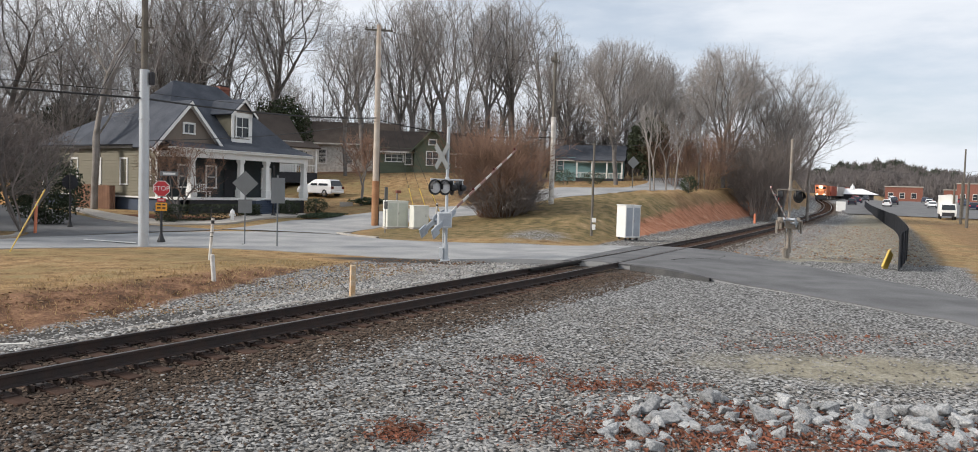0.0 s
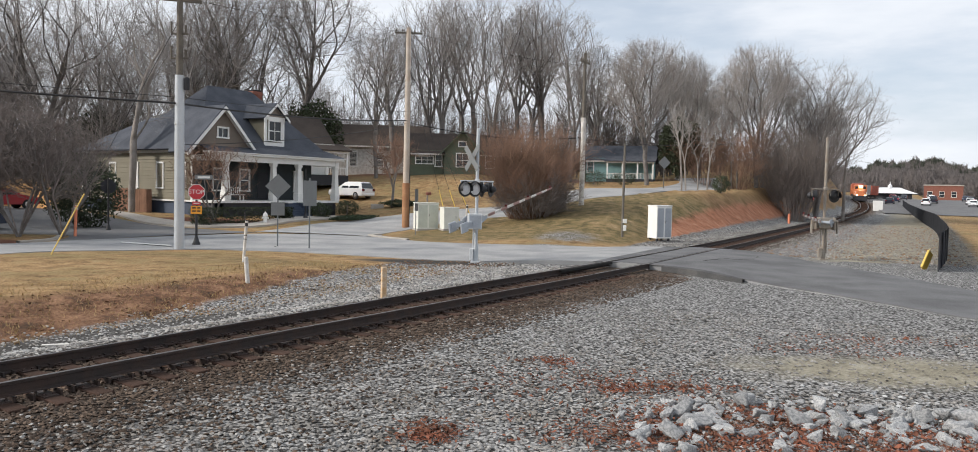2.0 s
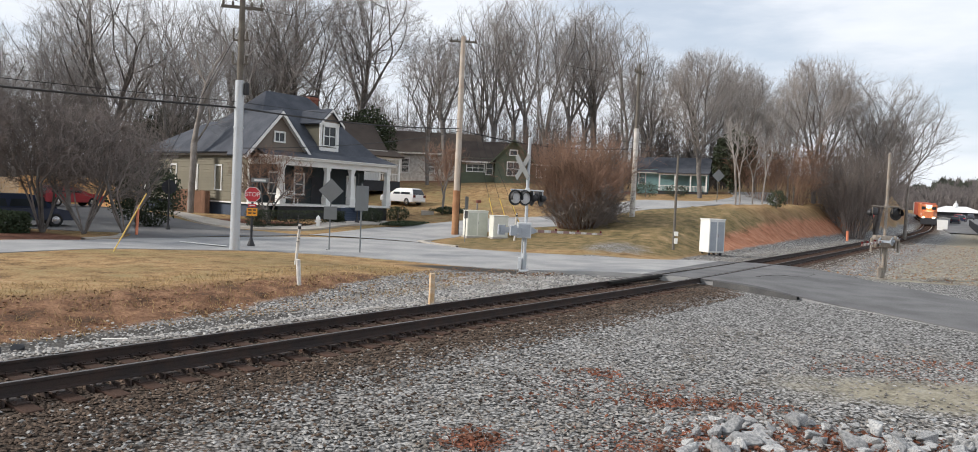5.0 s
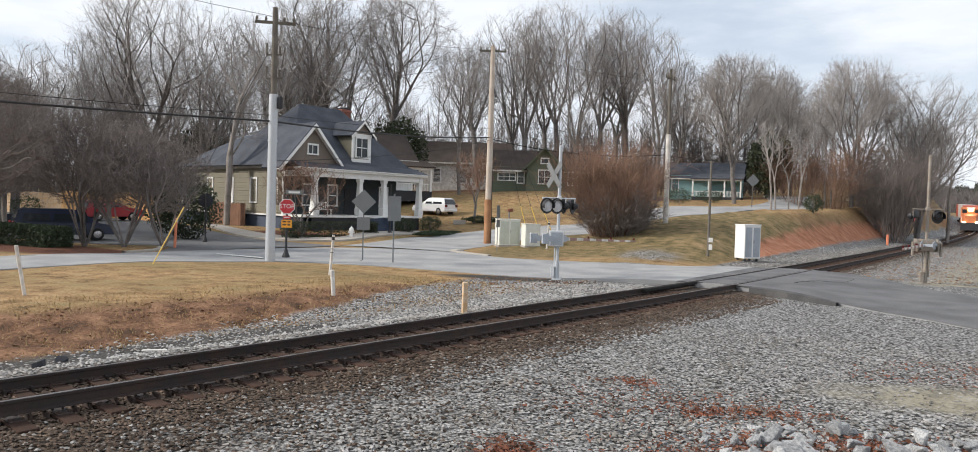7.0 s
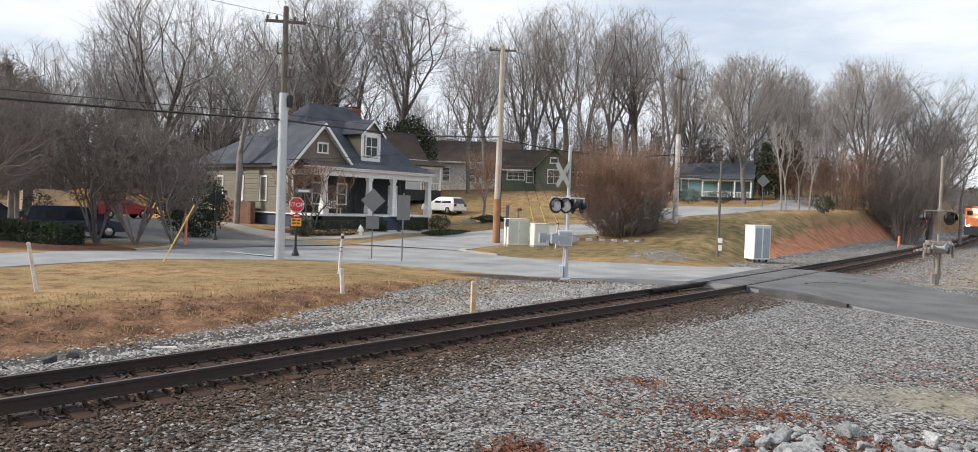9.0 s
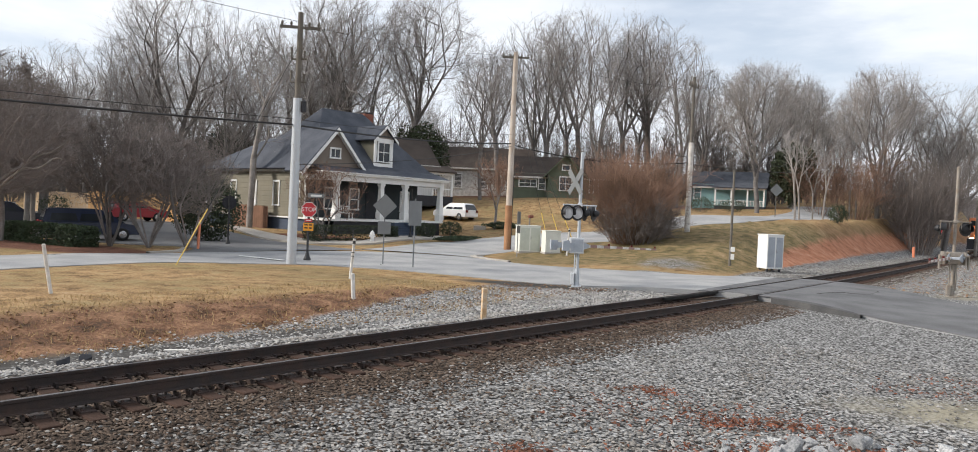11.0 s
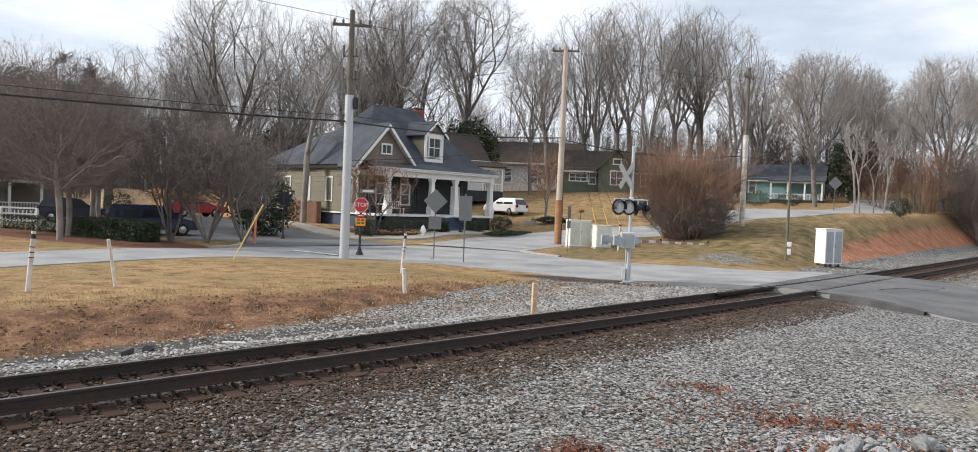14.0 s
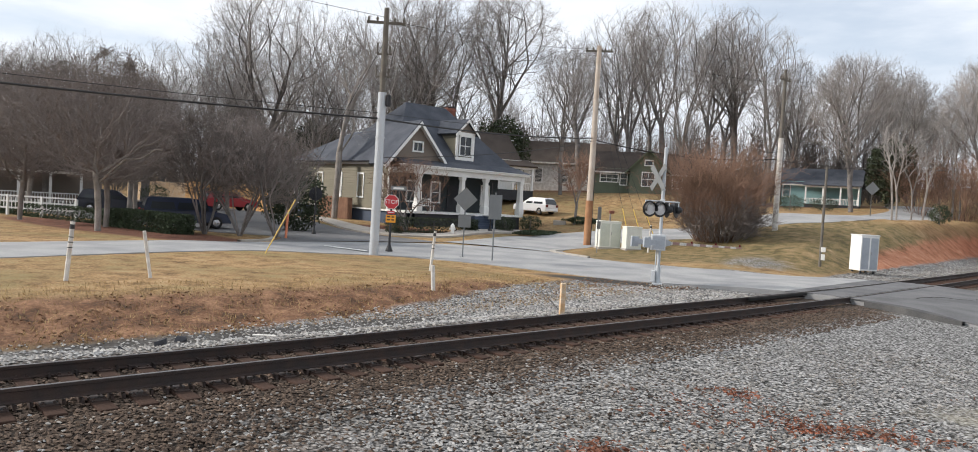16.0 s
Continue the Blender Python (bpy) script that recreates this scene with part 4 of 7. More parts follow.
# guy of the steel-sleeved pole
a = Vector((-16.83, 26.29, zat(-16.83, 26.29)))
top = Vector((-14.35, 31.0, 9.5))
wire(a, top, .0, .012, "guy_wire", "taut steel guy wire running to the pole")
g = thing("guy_guard", Matrix.Translation(a), "yellow plastic guy wire guard", "guy guard", "yellow guy guards")
bm = B()
tube(bm, (0, 0, 0), (top - a).normalized() * 2.5, .024, .024, 8)
part("sleeve", bm, "yellow", g)

# ---- signs ----
def octagon(r):
    return [(r * math.cos(radians(22.5 + 45 * k)), r * math.sin(radians(22.5 + 45 * k))) for k in range(8)]


def letters(text, size, material, parent, m, name="lettering"):
    c = bpy.data.curves.new(name, "FONT")
    c.body, c.size, c.align_x, c.align_y, c.extrude = text, size, "CENTER", "CENTER", .001
    tmp = bpy.data.objects.new(name, c)
    scene.collection.objects.link(tmp)
    me = bpy.data.meshes.new_from_object(tmp.evaluated_get(bpy.context.evaluated_depsgraph_get()))
    bpy.data.objects.remove(tmp)
    bpy.data.curves.remove(c)
    me.materials.clear()
    me.materials.append(M[material])
    ob = new(name, me)
    ob.parent, ob.matrix_basis = parent, m
    return ob


stop = thing("stop_sign", stand(-14.5, 33.0, 22), "red octagonal stop sign on an ornate black post", "road sign")
bm = B()
lathe(bm, [(.17, -.05), (.17, .12), (.13, .2), (.09, .32), (.055, .45), (.05, 2.75), (.06, 2.8), (.02, 2.9)], 16)
rounded(part("post", bm, "black", stop))
bm = B()
plate(bm, octagon(.365), .02, pose(0, -.08, 2.39))
face = part("stop_board", bm, "white", stop)
bm = B()
plate(bm, octagon(.338), .006, pose(0, -.094, 2.39))
part("red_face", bm, "stop_red", face)
letters("STOP", .27, "white", face, pose(0, -.0985, 2.39, 90))
bm = B()
box(bm, 0, -.08, 1.82, .34, .02, .15, bevel=.004)
ot = part("plaque", bm, "stop_red", stop, "small red plaque under the stop sign")
bm = B()
box(bm, 0, -.092, 1.875, .24, .004, .04)
part("writing_bar", bm, "white", ot)
bm = B()
box(bm, 0, -.08, 1.42, .46, .02, .36, bevel=.004)
og = part("orange_plaque", bm, "orange", stop, "orange plaque with dark lines of writing")
for z in (1.66, 1.52):
    for x, w in ((-.1, .16), (.1, .13)):
        bm = B()
        box(bm, x, -.092, z, w, .004, .06)
        part("writing_bar", bm, "dark_base", og)
bm = B()
box(bm, .3, 0, 2.95, .75, .02, .2, m=pose(0, 0, 0, 0, 0, 0))
sn = part("street_blade", bm, "sign_back", stop, "dark street name blade")
bm = B()
box(bm, .3, -.013, 3.0, .5, .004, .09)
part("writing_bar", bm, "white", sn)


def back_sign(x, y, turn, boards, h, label):
    ob = thing("road_sign", stand(x, y, turn), label, "road sign")
    bm = B()
    box(bm, 0, 0, -.3, .055, .035, h + .3)
    part("post", bm, "sign_back", ob)
    for kind, z, w, hh in boards:
        bm = B()
        pts = [(0, -w), (w, 0), (0, w), (-w, 0)] if kind == "diamond" else [(-w / 2, -hh / 2), (w / 2, -hh / 2), (w / 2, hh / 2), (-w / 2, hh / 2)]
        plate(bm, pts, .012, pose(0, -.03, z))
        part("board", bm, "sign_back", ob, "grey back of a sign board")
    return ob


back_sign(-10.95, 33.3, 18, (("diamond", 2.72, .55, 0), ("square", 1.72, .58, .58)), 3.2, "grey backs of a diamond sign and plate on a post")
back_sign(-9.38, 32.8, 40, (("square", 2.45, .62, 1.1),), 3.1, "grey back of a tall rectangular sign on a post")
back_sign(-6.5, 45.2, 75, (("square", 2.35, .5, .75), ("square", 1.65, .5, .45)), 2.75, "edge-on grey sign on a thin post")
d2 = thing("road_sign", stand(13.2, 73.7, 10), "pale diamond road sign on a post up the hill", "road sign")
bm = B()
box(bm, 0, 0, -.2, .07, .05, 2.6)
part("post", bm, "grey_pole", d2)
bm = B()
plate(bm, [(0, -.6), (.6, 0), (0, .6), (-.6, 0)], .02, pose(0, -.05, 2.5))
part("board", bm, "sign_back", d2)
dk = thing("road_sign", stand(-23.2, 41.4, 30), "dark octagonal back of a sign on an ornate post", "road sign")
bm = B()
lathe(bm, [(.14, -.05), (.14, .1), (.08, .3), (.05, .4), (.05, 2.9), (.02, 3.0)], 14)
part("post", bm, "black", dk)
bm = B()
plate(bm, octagon(.42), .02, pose(0, .08, 2.5))
part("board", bm, "dark_base", dk)
wp_ = thing("lamp_post", stand(-16.0, 54.9), "slim dark post beside the pavement", "post")
bm = B()
lathe(bm, [(.2, -.05), (.2, .12), (.1, .3), (.06, .5), (.05, 3.6), (.03, 3.7)], 14)
part("shaft", bm, "black", wp_)

# ---- small posts ----
def marker(x, y, h, r, tilt, turn, material, label, cap=None, bands=0):
    ob = thing("marker_post", stand(x, y, turn) @ pose(0, 0, 0, 0, tilt), label, "post")
    bm = B()
    tube(bm, (0, 0, -.2), (0, 0, h - .02), r, r, 12)
    tube(bm, (0, 0, h - .02), (0, 0, h), r, r * .7, 12)
    rounded(part("shaft", bm, material, ob))
    if cap:
        bm = B()
        tube(bm, (0, 0, h - .2), (0, 0, h + .01), r * 1.12, r * .9, 12)
        part("cap", bm, cap, ob, "dark cap")
    for k in range(bands):
        bm = B()
        tube(bm, (0, 0, h * .55 + k * .13), (0, 0, h * .55 + k * .13 + .025), r * 1.03, r * 1.03, 12)
        part("band", bm, "dark_base", ob)
    return ob


marker(-15.3, 15.15, 1.5, .055, 4, 46, "old_white", "white plastic marker post with a black cap", "black", 3)
marker(-14.35, 17.0, 1.28, .045, -9, 46, "old_white", "leaning white plastic marker post", None, 0)
marker(-9.63, 25.68, 1.45, .05, 4, 20, "old_white", "white plastic marker post with a black top", "black", 2)
marker(-7.6, 20.6, .74, .06, -4, 20, "old_white", "short broken white marker post", None, 0)
marker(-3.65, 47.0, 1.7, .06, 3, 0, "old_white", "white marker post with a black cap beside the cabinets", "black", 1)
marker(-22.2, 36.6, 1.55, .07, 2, 0, "orange_post", "orange plastic marker post beside the kerb", "old_white", 0)
marker(26.7, 78.3, 1.0, .12, 0, 0, "orange_post", "orange marker post beside the track", None, 0)
bollard = thing("wooden_post", stand(-3.48, 18.8, 30), "short square wooden post standing in the gravel", "post")
bm = B()
box(bm, 0, 0, -.2, .12, .12, .98, bevel=.008)
part("shaft", bm, "post_wood", bollard)
bm = B()
tube(bm, (-.1, -.02, .12), (-.38, .05, .42), .012, .008, 6)
part("splinter", bm, "bark", bollard)

hyd = thing("fire_hydrant", stand(-17.35, 50.2, 20), "white fire hydrant on the pavement edge", "fire hydrant")
bm = B()
lathe(bm, [(.17, 0), (.17, .06), (.12, .08), (.12, .5), (.17, .52), (.17, .57), (.15, .6), (.13, .7), (.07, .77), (.03, .79), (.03, .85)], 16)
rounded(part("barrel", bm, "white", hyd))
for s in (-1, 1):
    bm = B()
    tube(bm, (s * .1, 0, .42), (s * .22, 0, .42), .06, .06, 10)
    part("outlet", bm, "white", hyd)
bm = B()
tube(bm, (0, -.1, .38), (0, -.24, .38), .085, .085, 12)
part("pumper_outlet", bm, "white", hyd)
mb = thing("mailbox", stand(-8.3, 64.4, 60), "dark brown mailbox on a wooden post", "mailbox")
bm = B()
box(bm, 0, 0, -.1, .1, .1, 1.25)
part("post", bm, "bark", mb)
bm = B()
box(bm, .15, 0, 1.05, .55, .22, .25, bevel=.05)
part("box", bm, "brick", mb, "reddish metal box")
st = thing("stone_marker", stand(-12.9, 66.0, 15), "small pale stone block on the lawn edge", "stone")
bm = B()
box(bm, 0, 0, -.05, 1.1, .5, .42, bevel=.03)
part("block", bm, "concrete", st)

# yellow leaning board by the fence
yb = thing("yellow_board", stand(16.2, 31.6, 35) @ pose(0, 0, 0, 0, 36), "yellow plastic guard leaning at the fence end", "guard board")
bm = B()
box(bm, 0, 0, 0, .38, .1, .85, bevel=.03)
part("guard", bm, "yellow", yb)
bm = B()
box(bm, -.02, .04, -.06, .08, .06, 1.05, bevel=.01)
part("post", bm, "post_wood", yb)


# ---- black fabric fence along the right of way ----
def silt_fence():
    line = spline(np.array([(16.3, 30.7, 0), (20.0, 37.0, 0), (24.2, 45.0, 0), (29.5, 55.5, 0), (37.0, 70.5, 0), (46.0, 90.0, 0), (58.0, 116.0, 0), (72.0, 147.0, 0), (86.0, 178.0, 0)]), 10)[:, :2]
    ob = thing("fabric_fence", pose(0, 0, 0), "sagging black fabric fence on thin posts", "fence")
    g = np.random.RandomState(2)
    v, f = [], []
    for i, (x, y) in enumerate(line):
        z = zat(x, y)
        top = 1.53 - .05 * (i % 3 == 1) + g.normal(0, .012)
        off = g.normal(0, .03)
        v += [(x, y, z - .05), (x + off, y, z + top * .5), (x, y, z + top), (x + .02, y + .012, z + top), (x + off + .02, y + .012, z + top * .5), (x + .02, y + .012, z - .05)]
        if i:
            a, b = (i - 1) * 6, i * 6
            f += [(a + k, a + k + 1, b + k + 1, b + k) for k in range(5)]
    part("fabric", (v, f), "fabric", ob, "sagging black fabric")
    for x, y in line[::3]:
        bm = B()
        tube(bm, (x + .04, y, zat(x, y) - .2), (x + .04, y, zat(x, y) + 1.5), .03, .03, 6)
        part("post", bm, "dark_base", ob)


silt_fence()

# ---- houses ----
def boards(bm, x0, x1, z0, z1, step, m, t=.022):
    """Lapped siding on a wall's face: each board a wedge; m carries x along the wall, -y outwards."""
    z = z0
    vs_all = []
    while z < z1 - .01:
        h = min(step, z1 - z)
        vs = solid(bm, [(x0, 0, z), (x1, 0, z), (x1, -t, z), (x0, -t, z), (x0, -.004, z + h), (x1, -.004, z + h)], [(3, 2, 5, 4), (0, 1, 2, 3), (0, 3, 4), (1, 5, 2)])
        vs_all += vs
        z += step
    bmesh.ops.transform(bm, matrix=m, verts=vs_all)


def window(parent, m, w, h, trim="white", sashes=True, panes=1, name="window"):
    """A sash window: trim proud of the wall, sill, glass set back."""
    bm = B()
    t = .11
    for x, z, sx, sz in ((-w / 2 - t / 2, -.0, t, h), (w / 2 + t / 2, 0, t, h), (0, h, w + 2 * t, t * 1.2), (0, -t, w + 2 * t + .06, t)):
        box(bm, x, -.04, z, sx, .09, sz, bevel=.006)
    win = part(name, bm, trim, parent, "white-framed window", m=m)
    bm = B()
    box(bm, 0, .015, 0, w, .02, h)
    part("pane", bm, "glass", win)
    bars = [(-w / 2 + w * k / panes, 0, .045, h) for k in range(1, panes)]
    if sashes:
        bars.append((0, h / 2 - .03, w, .06))
    for x, z, sx, sz in bars:
        bm = B()
        box(bm, x, -.006, z, sx, .035, sz)
        part("sash_bar", bm, trim, win)
    return win


def roof_slab(bm, quad, t=.14):
    """A sloping roof face with thickness."""
    q = [Vector(p) for p in quad]
    n = (q[1] - q[0]).cross(q[2] - q[0]).normalized()
    if n.z < 0:
        n = -n
    k = len(q)
    solid(bm, [tuple(p) for p in q] + [tuple(p - n * t) for p in q], [tuple(range(k)), tuple(range(2 * k - 1, k - 1, -1))] + [(i, i + k, (i + 1) % k + k, (i + 1) % k) for i in range(k)])


def porch_house():
    """x along the porch front, y into the depth, z up from the ground."""
    ob = thing("porch_house", pose(-21.55, 51.97, .45, 0, 0, 59.5), "olive clapboard house with steep dark shingle roof and white porch", "house")
    PW, HD = 12.0, 17.0          # porch width, house depth
    eave, floor_z = 4.55, 1.15
    wall_y = 2.6
    # walls: front behind the porch and long side
    bm = B()
    box(bm, PW / 2 - .2, wall_y + 5.6, floor_z, PW - .6, 11.2 - .1, eave - floor_z + .2)
    box(bm, 4.2, 14.3, floor_z - .2, 8.0, 5.4, eave - floor_z + .3)
    walls = part("wall", bm, "siding", ob, "olive lapped siding")
    bm = B()
    boards(bm, -17.0, -wall_y, floor_z - .1, eave + .1, .2, pose(.09, 0, 0, 0, 0, -90), .04)
    part("siding", bm, "siding", walls)
    # front siding: the shade of the porch is put into its colour
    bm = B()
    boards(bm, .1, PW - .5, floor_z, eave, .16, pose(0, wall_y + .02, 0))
    part("siding", bm, "porch_shade", walls, "siding under the porch, the porch's shade in its dark colour")
    bm = B()
    box(bm, PW / 2 - .2, wall_y + 5.6, -.4, PW - .7, 11.0, floor_z + .4)
    box(bm, 4.2, 14.2, -.4, 7.9, 5.3, floor_z + .3)
    part("foundation", bm, "blue_base", ob, "blue-grey painted foundation")
    # porch
    bm = B()
    box(bm, PW / 2, wall_y / 2, floor_z - .16, PW + .2, wall_y + .1, .16, bevel=.01)
    part("porch_floor", bm, "white", ob, "porch floor with white edge")
    bm = B()
    box(bm, PW / 2 + .3, .12, -.4, PW - 1.0, .12, floor_z + .24)
    part("porch_skirt", bm, "dark_base", ob, "dark skirting under the porch")
    bm = B()
    box(bm, .1, wall_y / 2, -.4, .12, wall_y - .3, floor_z + .24)
    part("porch_skirt", bm, "dark_base", ob)
    for x in (1.1, 5.4, 7.9, 11.9):
        bm = B()
        box(bm, x, .25, floor_z, .5, .5, .12, bevel=.01)
        lathe(bm, [(.38, .12), (.38, .55), (.33, .62), (.3, .9), (.22, 2.5), (.26, 2.56), (.32, 2.7)], 4, pose(x, .25, floor_z, 0, 0, 45))
        box(bm, x, .25, floor_z + 2.7, .44, .44, .12, bevel=.01)
        part("column", bm, "white", ob, "white tapered porch column")
    bm = B()
    box(bm, PW / 2, .25, floor_z + 2.82, PW + .3, .42, .42, bevel=.01)
    box(bm, .2, wall_y / 2, floor_z + 2.82, .42, wall_y, .42, bevel=.01)
    box(bm, PW - .1, wall_y / 2, floor_z + 2.82, .42, wall_y, .42, bevel=.01)
    box(bm, PW / 2, .15, floor_z + 3.24, PW + .8, .9, .14, bevel=.02)
    box(bm, PW / 2, .15, floor_z + 3.38, PW + 1.0, 1.1, .08, bevel=.02)
    part("entablature", bm, "white", ob, "broad white porch beam and cornice")
    bm = B()
    box(bm, PW / 2, wall_y / 2 + .1, floor_z + 3.15, PW - .4, wall_y - .4, .06)
    part("porch_ceiling", bm, "old_white", ob)
    # steps
    bm = B()
    for i in range(6):
        box(bm, 6.65, -.15 - .28 * i, -.3, 1.7, .3, floor_z + .3 - .175 * (i + 1))
    part("step", bm, "blue_base", ob, "blue-painted porch steps")
    for x in (5.65, 7.65):
        bm = B()
        box(bm, x, -.7, -.3, .35, 1.3, floor_z + .15)
        sw = part("step_wall", bm, "blue_base", ob)
        bm = B()
        box(bm, x, -.7, floor_z - .15, .42, 1.4, .08)
        part("cap", bm, "white", sw, "white cap")
    # door and porch windows
    bm = B()
    box(bm, 6.35, wall_y - .03, floor_z, 1.05, .06, 2.15, bevel=.01)
    part("door", bm, "dark_base", ob, "dark front door")
    for x in (2.2, 4.6, 10.0):
        window(ob, pose(x, wall_y - .01, floor_z + .75), .8, 1.5)
    for y in (3.7, 6.4, 9.6, 12.6):
        window(ob, pose(.09, y, floor_z + .85, 0, 0, -90), .72, 1.75)
    bm = B()
    for y in (wall_y + .05, 9.4, 16.9):
        box(bm, .06, y, floor_z - .1, .08, .16, eave - floor_z + .1)
    box(bm, .06, 9.8, eave, .12, 14.4, .24)
    box(bm, .05, 9.8, floor_z - .14, .1, 14.4, .1)
    part("corner_trim", bm, "white", ob)
    # main hip roof
    o = .5
    x0, x1, y0, y1 = -o, PW + o - .3, -.3, 12.2
    R0, R1 = (4.1, 6.4, 10.0), (8.3, 6.4, 10.0)
    ez = eave + .25
    bm = B()
    roof_slab(bm, [(x0, y0 + 1.4, ez), (x1, y0 + 1.4, ez), R1, R0])
    roof_slab(bm, [(x1, y0 + 1.4, ez), (x1, y1, ez), R1])
    roof_slab(bm, [(x0, y1, ez), (x0, y0 + 1.4, ez), R0])
    roof_slab(bm, [(x1, y1, ez), (x0, y1, ez), R0, R1])
    part("roof", bm, "shingle", ob, "steep dark blue-grey shingle roof")
    bm = B()
    roof_slab(bm, [(-.5, -.4, floor_z + 3.46), (PW + .5, -.4, floor_z + 3.46), (PW + .3, 2.2, ez + .55), (-.3, 2.2, ez + .55)], .08)
    part("porch_roof", bm, "shingle", ob)
    bm = B()
    rz = 7.7
    roof_slab(bm, [(-.5, 17.4, ez), (-.5, 9.0, ez), (4.2, 7.0, rz), (4.2, 14.2, rz)])
    roof_slab(bm, [(8.8, 9.0, ez), (8.8, 17.4, ez), (4.2, 14.2, rz), (4.2, 7.0, rz)])
    roof_slab(bm, [(-.5, 17.4, ez), (4.2, 14.2, rz), (8.8, 17.4, ez)])
    part("rear_roof", bm, "shingle", ob)
    # front gable
    gx, gw, gz, gt = 1.4, 2.7, ez + .05, ez + 3.0
    gy = 1.15
    bm = B()
    solid(bm, [(gx - gw, gy, gz), (gx + gw, gy, gz), (gx, gy, gt), (gx - gw, gy + .1, gz), (gx + gw, gy + .1, gz), (gx, gy + .1, gt)], [(0, 1, 2), (5, 4, 3), (0, 3, 4, 1), (1, 4, 5, 2), (2, 5, 3, 0)])
    gab = part("gable_wall", bm, "gable_siding", ob, "brown shingled gable face")
    bm = B()
    for s in (-1, 1):
        roof_slab(bm, [(gx + s * (gw + .45), gy - .5, gz - .35), (gx, gy - .5, gt + .18), (gx, 5.2, gt + .18), (gx + s * (gw + .45), 2.8, gz - .35)], .12)
    part("gable_roof", bm, "shingle", ob)
    bm = B()
    for s in (-1, 1):
        a, b = Vector((gx + s * (gw + .42), gy - .54, gz - .42)), Vector((gx, gy - .54, gt + .1))
        d = Vector((0, 0, -.3))
        solid(bm, [a, b, b + d, a + d, a + Vector((0, .06, 0)), b + Vector((0, .06, 0)), b + d + Vector((0, .06, 0)), a + d + Vector((0, .06, 0))], [(0, 1, 2, 3), (7, 6, 5, 4), (0, 4, 5, 1), (3, 2, 6, 7), (0, 3, 7, 4), (1, 5, 6, 2)])
        # soffit
        roof_slab(bm, [a + Vector((-s * .02, .06, -.06)), b + Vector((0, .06, -.06)), b + Vector((0, .55, -.06)), a + Vector((0, .55, -.06))], .04)
    part("bargeboard", bm, "white", ob, "broad white gable bargeboards")
    window(gab, pose(gx + .1, gy - .02, gz + .85), .8, .6, sashes=False, panes=2)
    # dormer
    dx, dy, dz = 6.75, 1.7, ez + 0.95
    bm = B()
    box(bm, dx, dy + 1.7, dz - .4, 1.75, 3.3, 2.2)
    dorm = part("dormer", bm, "siding", ob, "olive dormer with white trim")
    bm = B()
    for s in (-1, 1):
        box(bm, dx + s * .86, dy + .05, dz - .4, .2, .14, 2.25)
    box(bm, dx, dy + .04, dz + 1.62, 2.0, .14, .25)
    box(bm, dx, dy + .04, dz - .42, 1.9, .14, .3)
    part("dormer_trim", bm, "white", dorm)
    bm = B()
    solid(bm, [(dx - 1.05, dy, dz + 1.85), (dx + 1.05, dy, dz + 1.85), (dx, dy, dz + 2.75), (dx - 1.05, dy + .1, dz + 1.85), (dx + 1.05, dy + .1, dz + 1.85), (dx, dy + .1, dz + 2.75)], [(0, 1, 2), (5, 4, 3), (0, 3, 4, 1), (1, 4, 5, 2), (2, 5, 3, 0)])
    part("dormer_gable", bm, "gable_siding", dorm)
    bm = B()
    for s in (-1, 1):
        roof_slab(bm, [(dx + s * 1.3, dy - .3, dz + 1.72), (dx, dy - .3, dz + 2.95), (dx, dy + 3.6, dz + 2.95), (dx + s * 1.3, dy + 2.6, dz + 1.72)], .1)
    part("dormer_roof", bm, "shingle", dorm)
    bm = B()
    for s in (-1, 1):
        a, b, d = Vector((dx + s * 1.28, dy - .34, dz + 1.66)), Vector((dx, dy - .34, dz + 2.9)), Vector((0, 0, -.2))
        solid(bm, [a, b, b + d, a + d, a + Vector((0, .05, 0)), b + Vector((0, .05, 0)), b + d + Vector((0, .05, 0)), a + d + Vector((0, .05, 0))], [(0, 1, 2, 3), (7, 6, 5, 4), (0, 4, 5, 1), (3, 2, 6, 7), (0, 3, 7, 4), (1, 5, 6, 2)])
    part("dormer_bargeboard", bm, "white", dorm)
    window(dorm, pose(dx, dy - .0, dz + .05), 1.15, 1.45, panes=2)
    # chimneys
    for cx, cy, ct, w in ((9.5, 7.4, 10.2, .95),):
        bm = B()
        box(bm, cx, cy, 7.0, w, w * .8, ct - 7.0)
        box(bm, cx, cy, ct - .25, w + .14, w * .8 + .14, .14)
        ch = part("chimney", bm, "brick", ob, "red brick chimney")
        bm = B()
        box(bm, cx, cy, ct, w - .1, w * .7, .12)
        part("cap", bm, "dark_base", ch)
    # porch bench
    bench = thing("porch_bench", ob.matrix_basis @ pose(2.3, .9, floor_z), "white wooden bench on the porch", "bench")
    bm = B()
    box(bm, 0, 0, .4, 1.6, .5, .06)
    part("seat", bm, "white", bench)
    bm = B()
    for i in range(9):
        box(bm, -.72 + .18 * i, .24, .46, .06, .03, .45)
    box(bm, 0, .24, .9, 1.6, .05, .08)
    part("backrest", bm, "white", bench)
    for a in (-.72, .72):
        for c in (-.2, .2):
            bm = B()
            box(bm, a, c, 0, .07, .07, .4)
            part("leg", bm, "white", bench)
    return ob


porch_house()


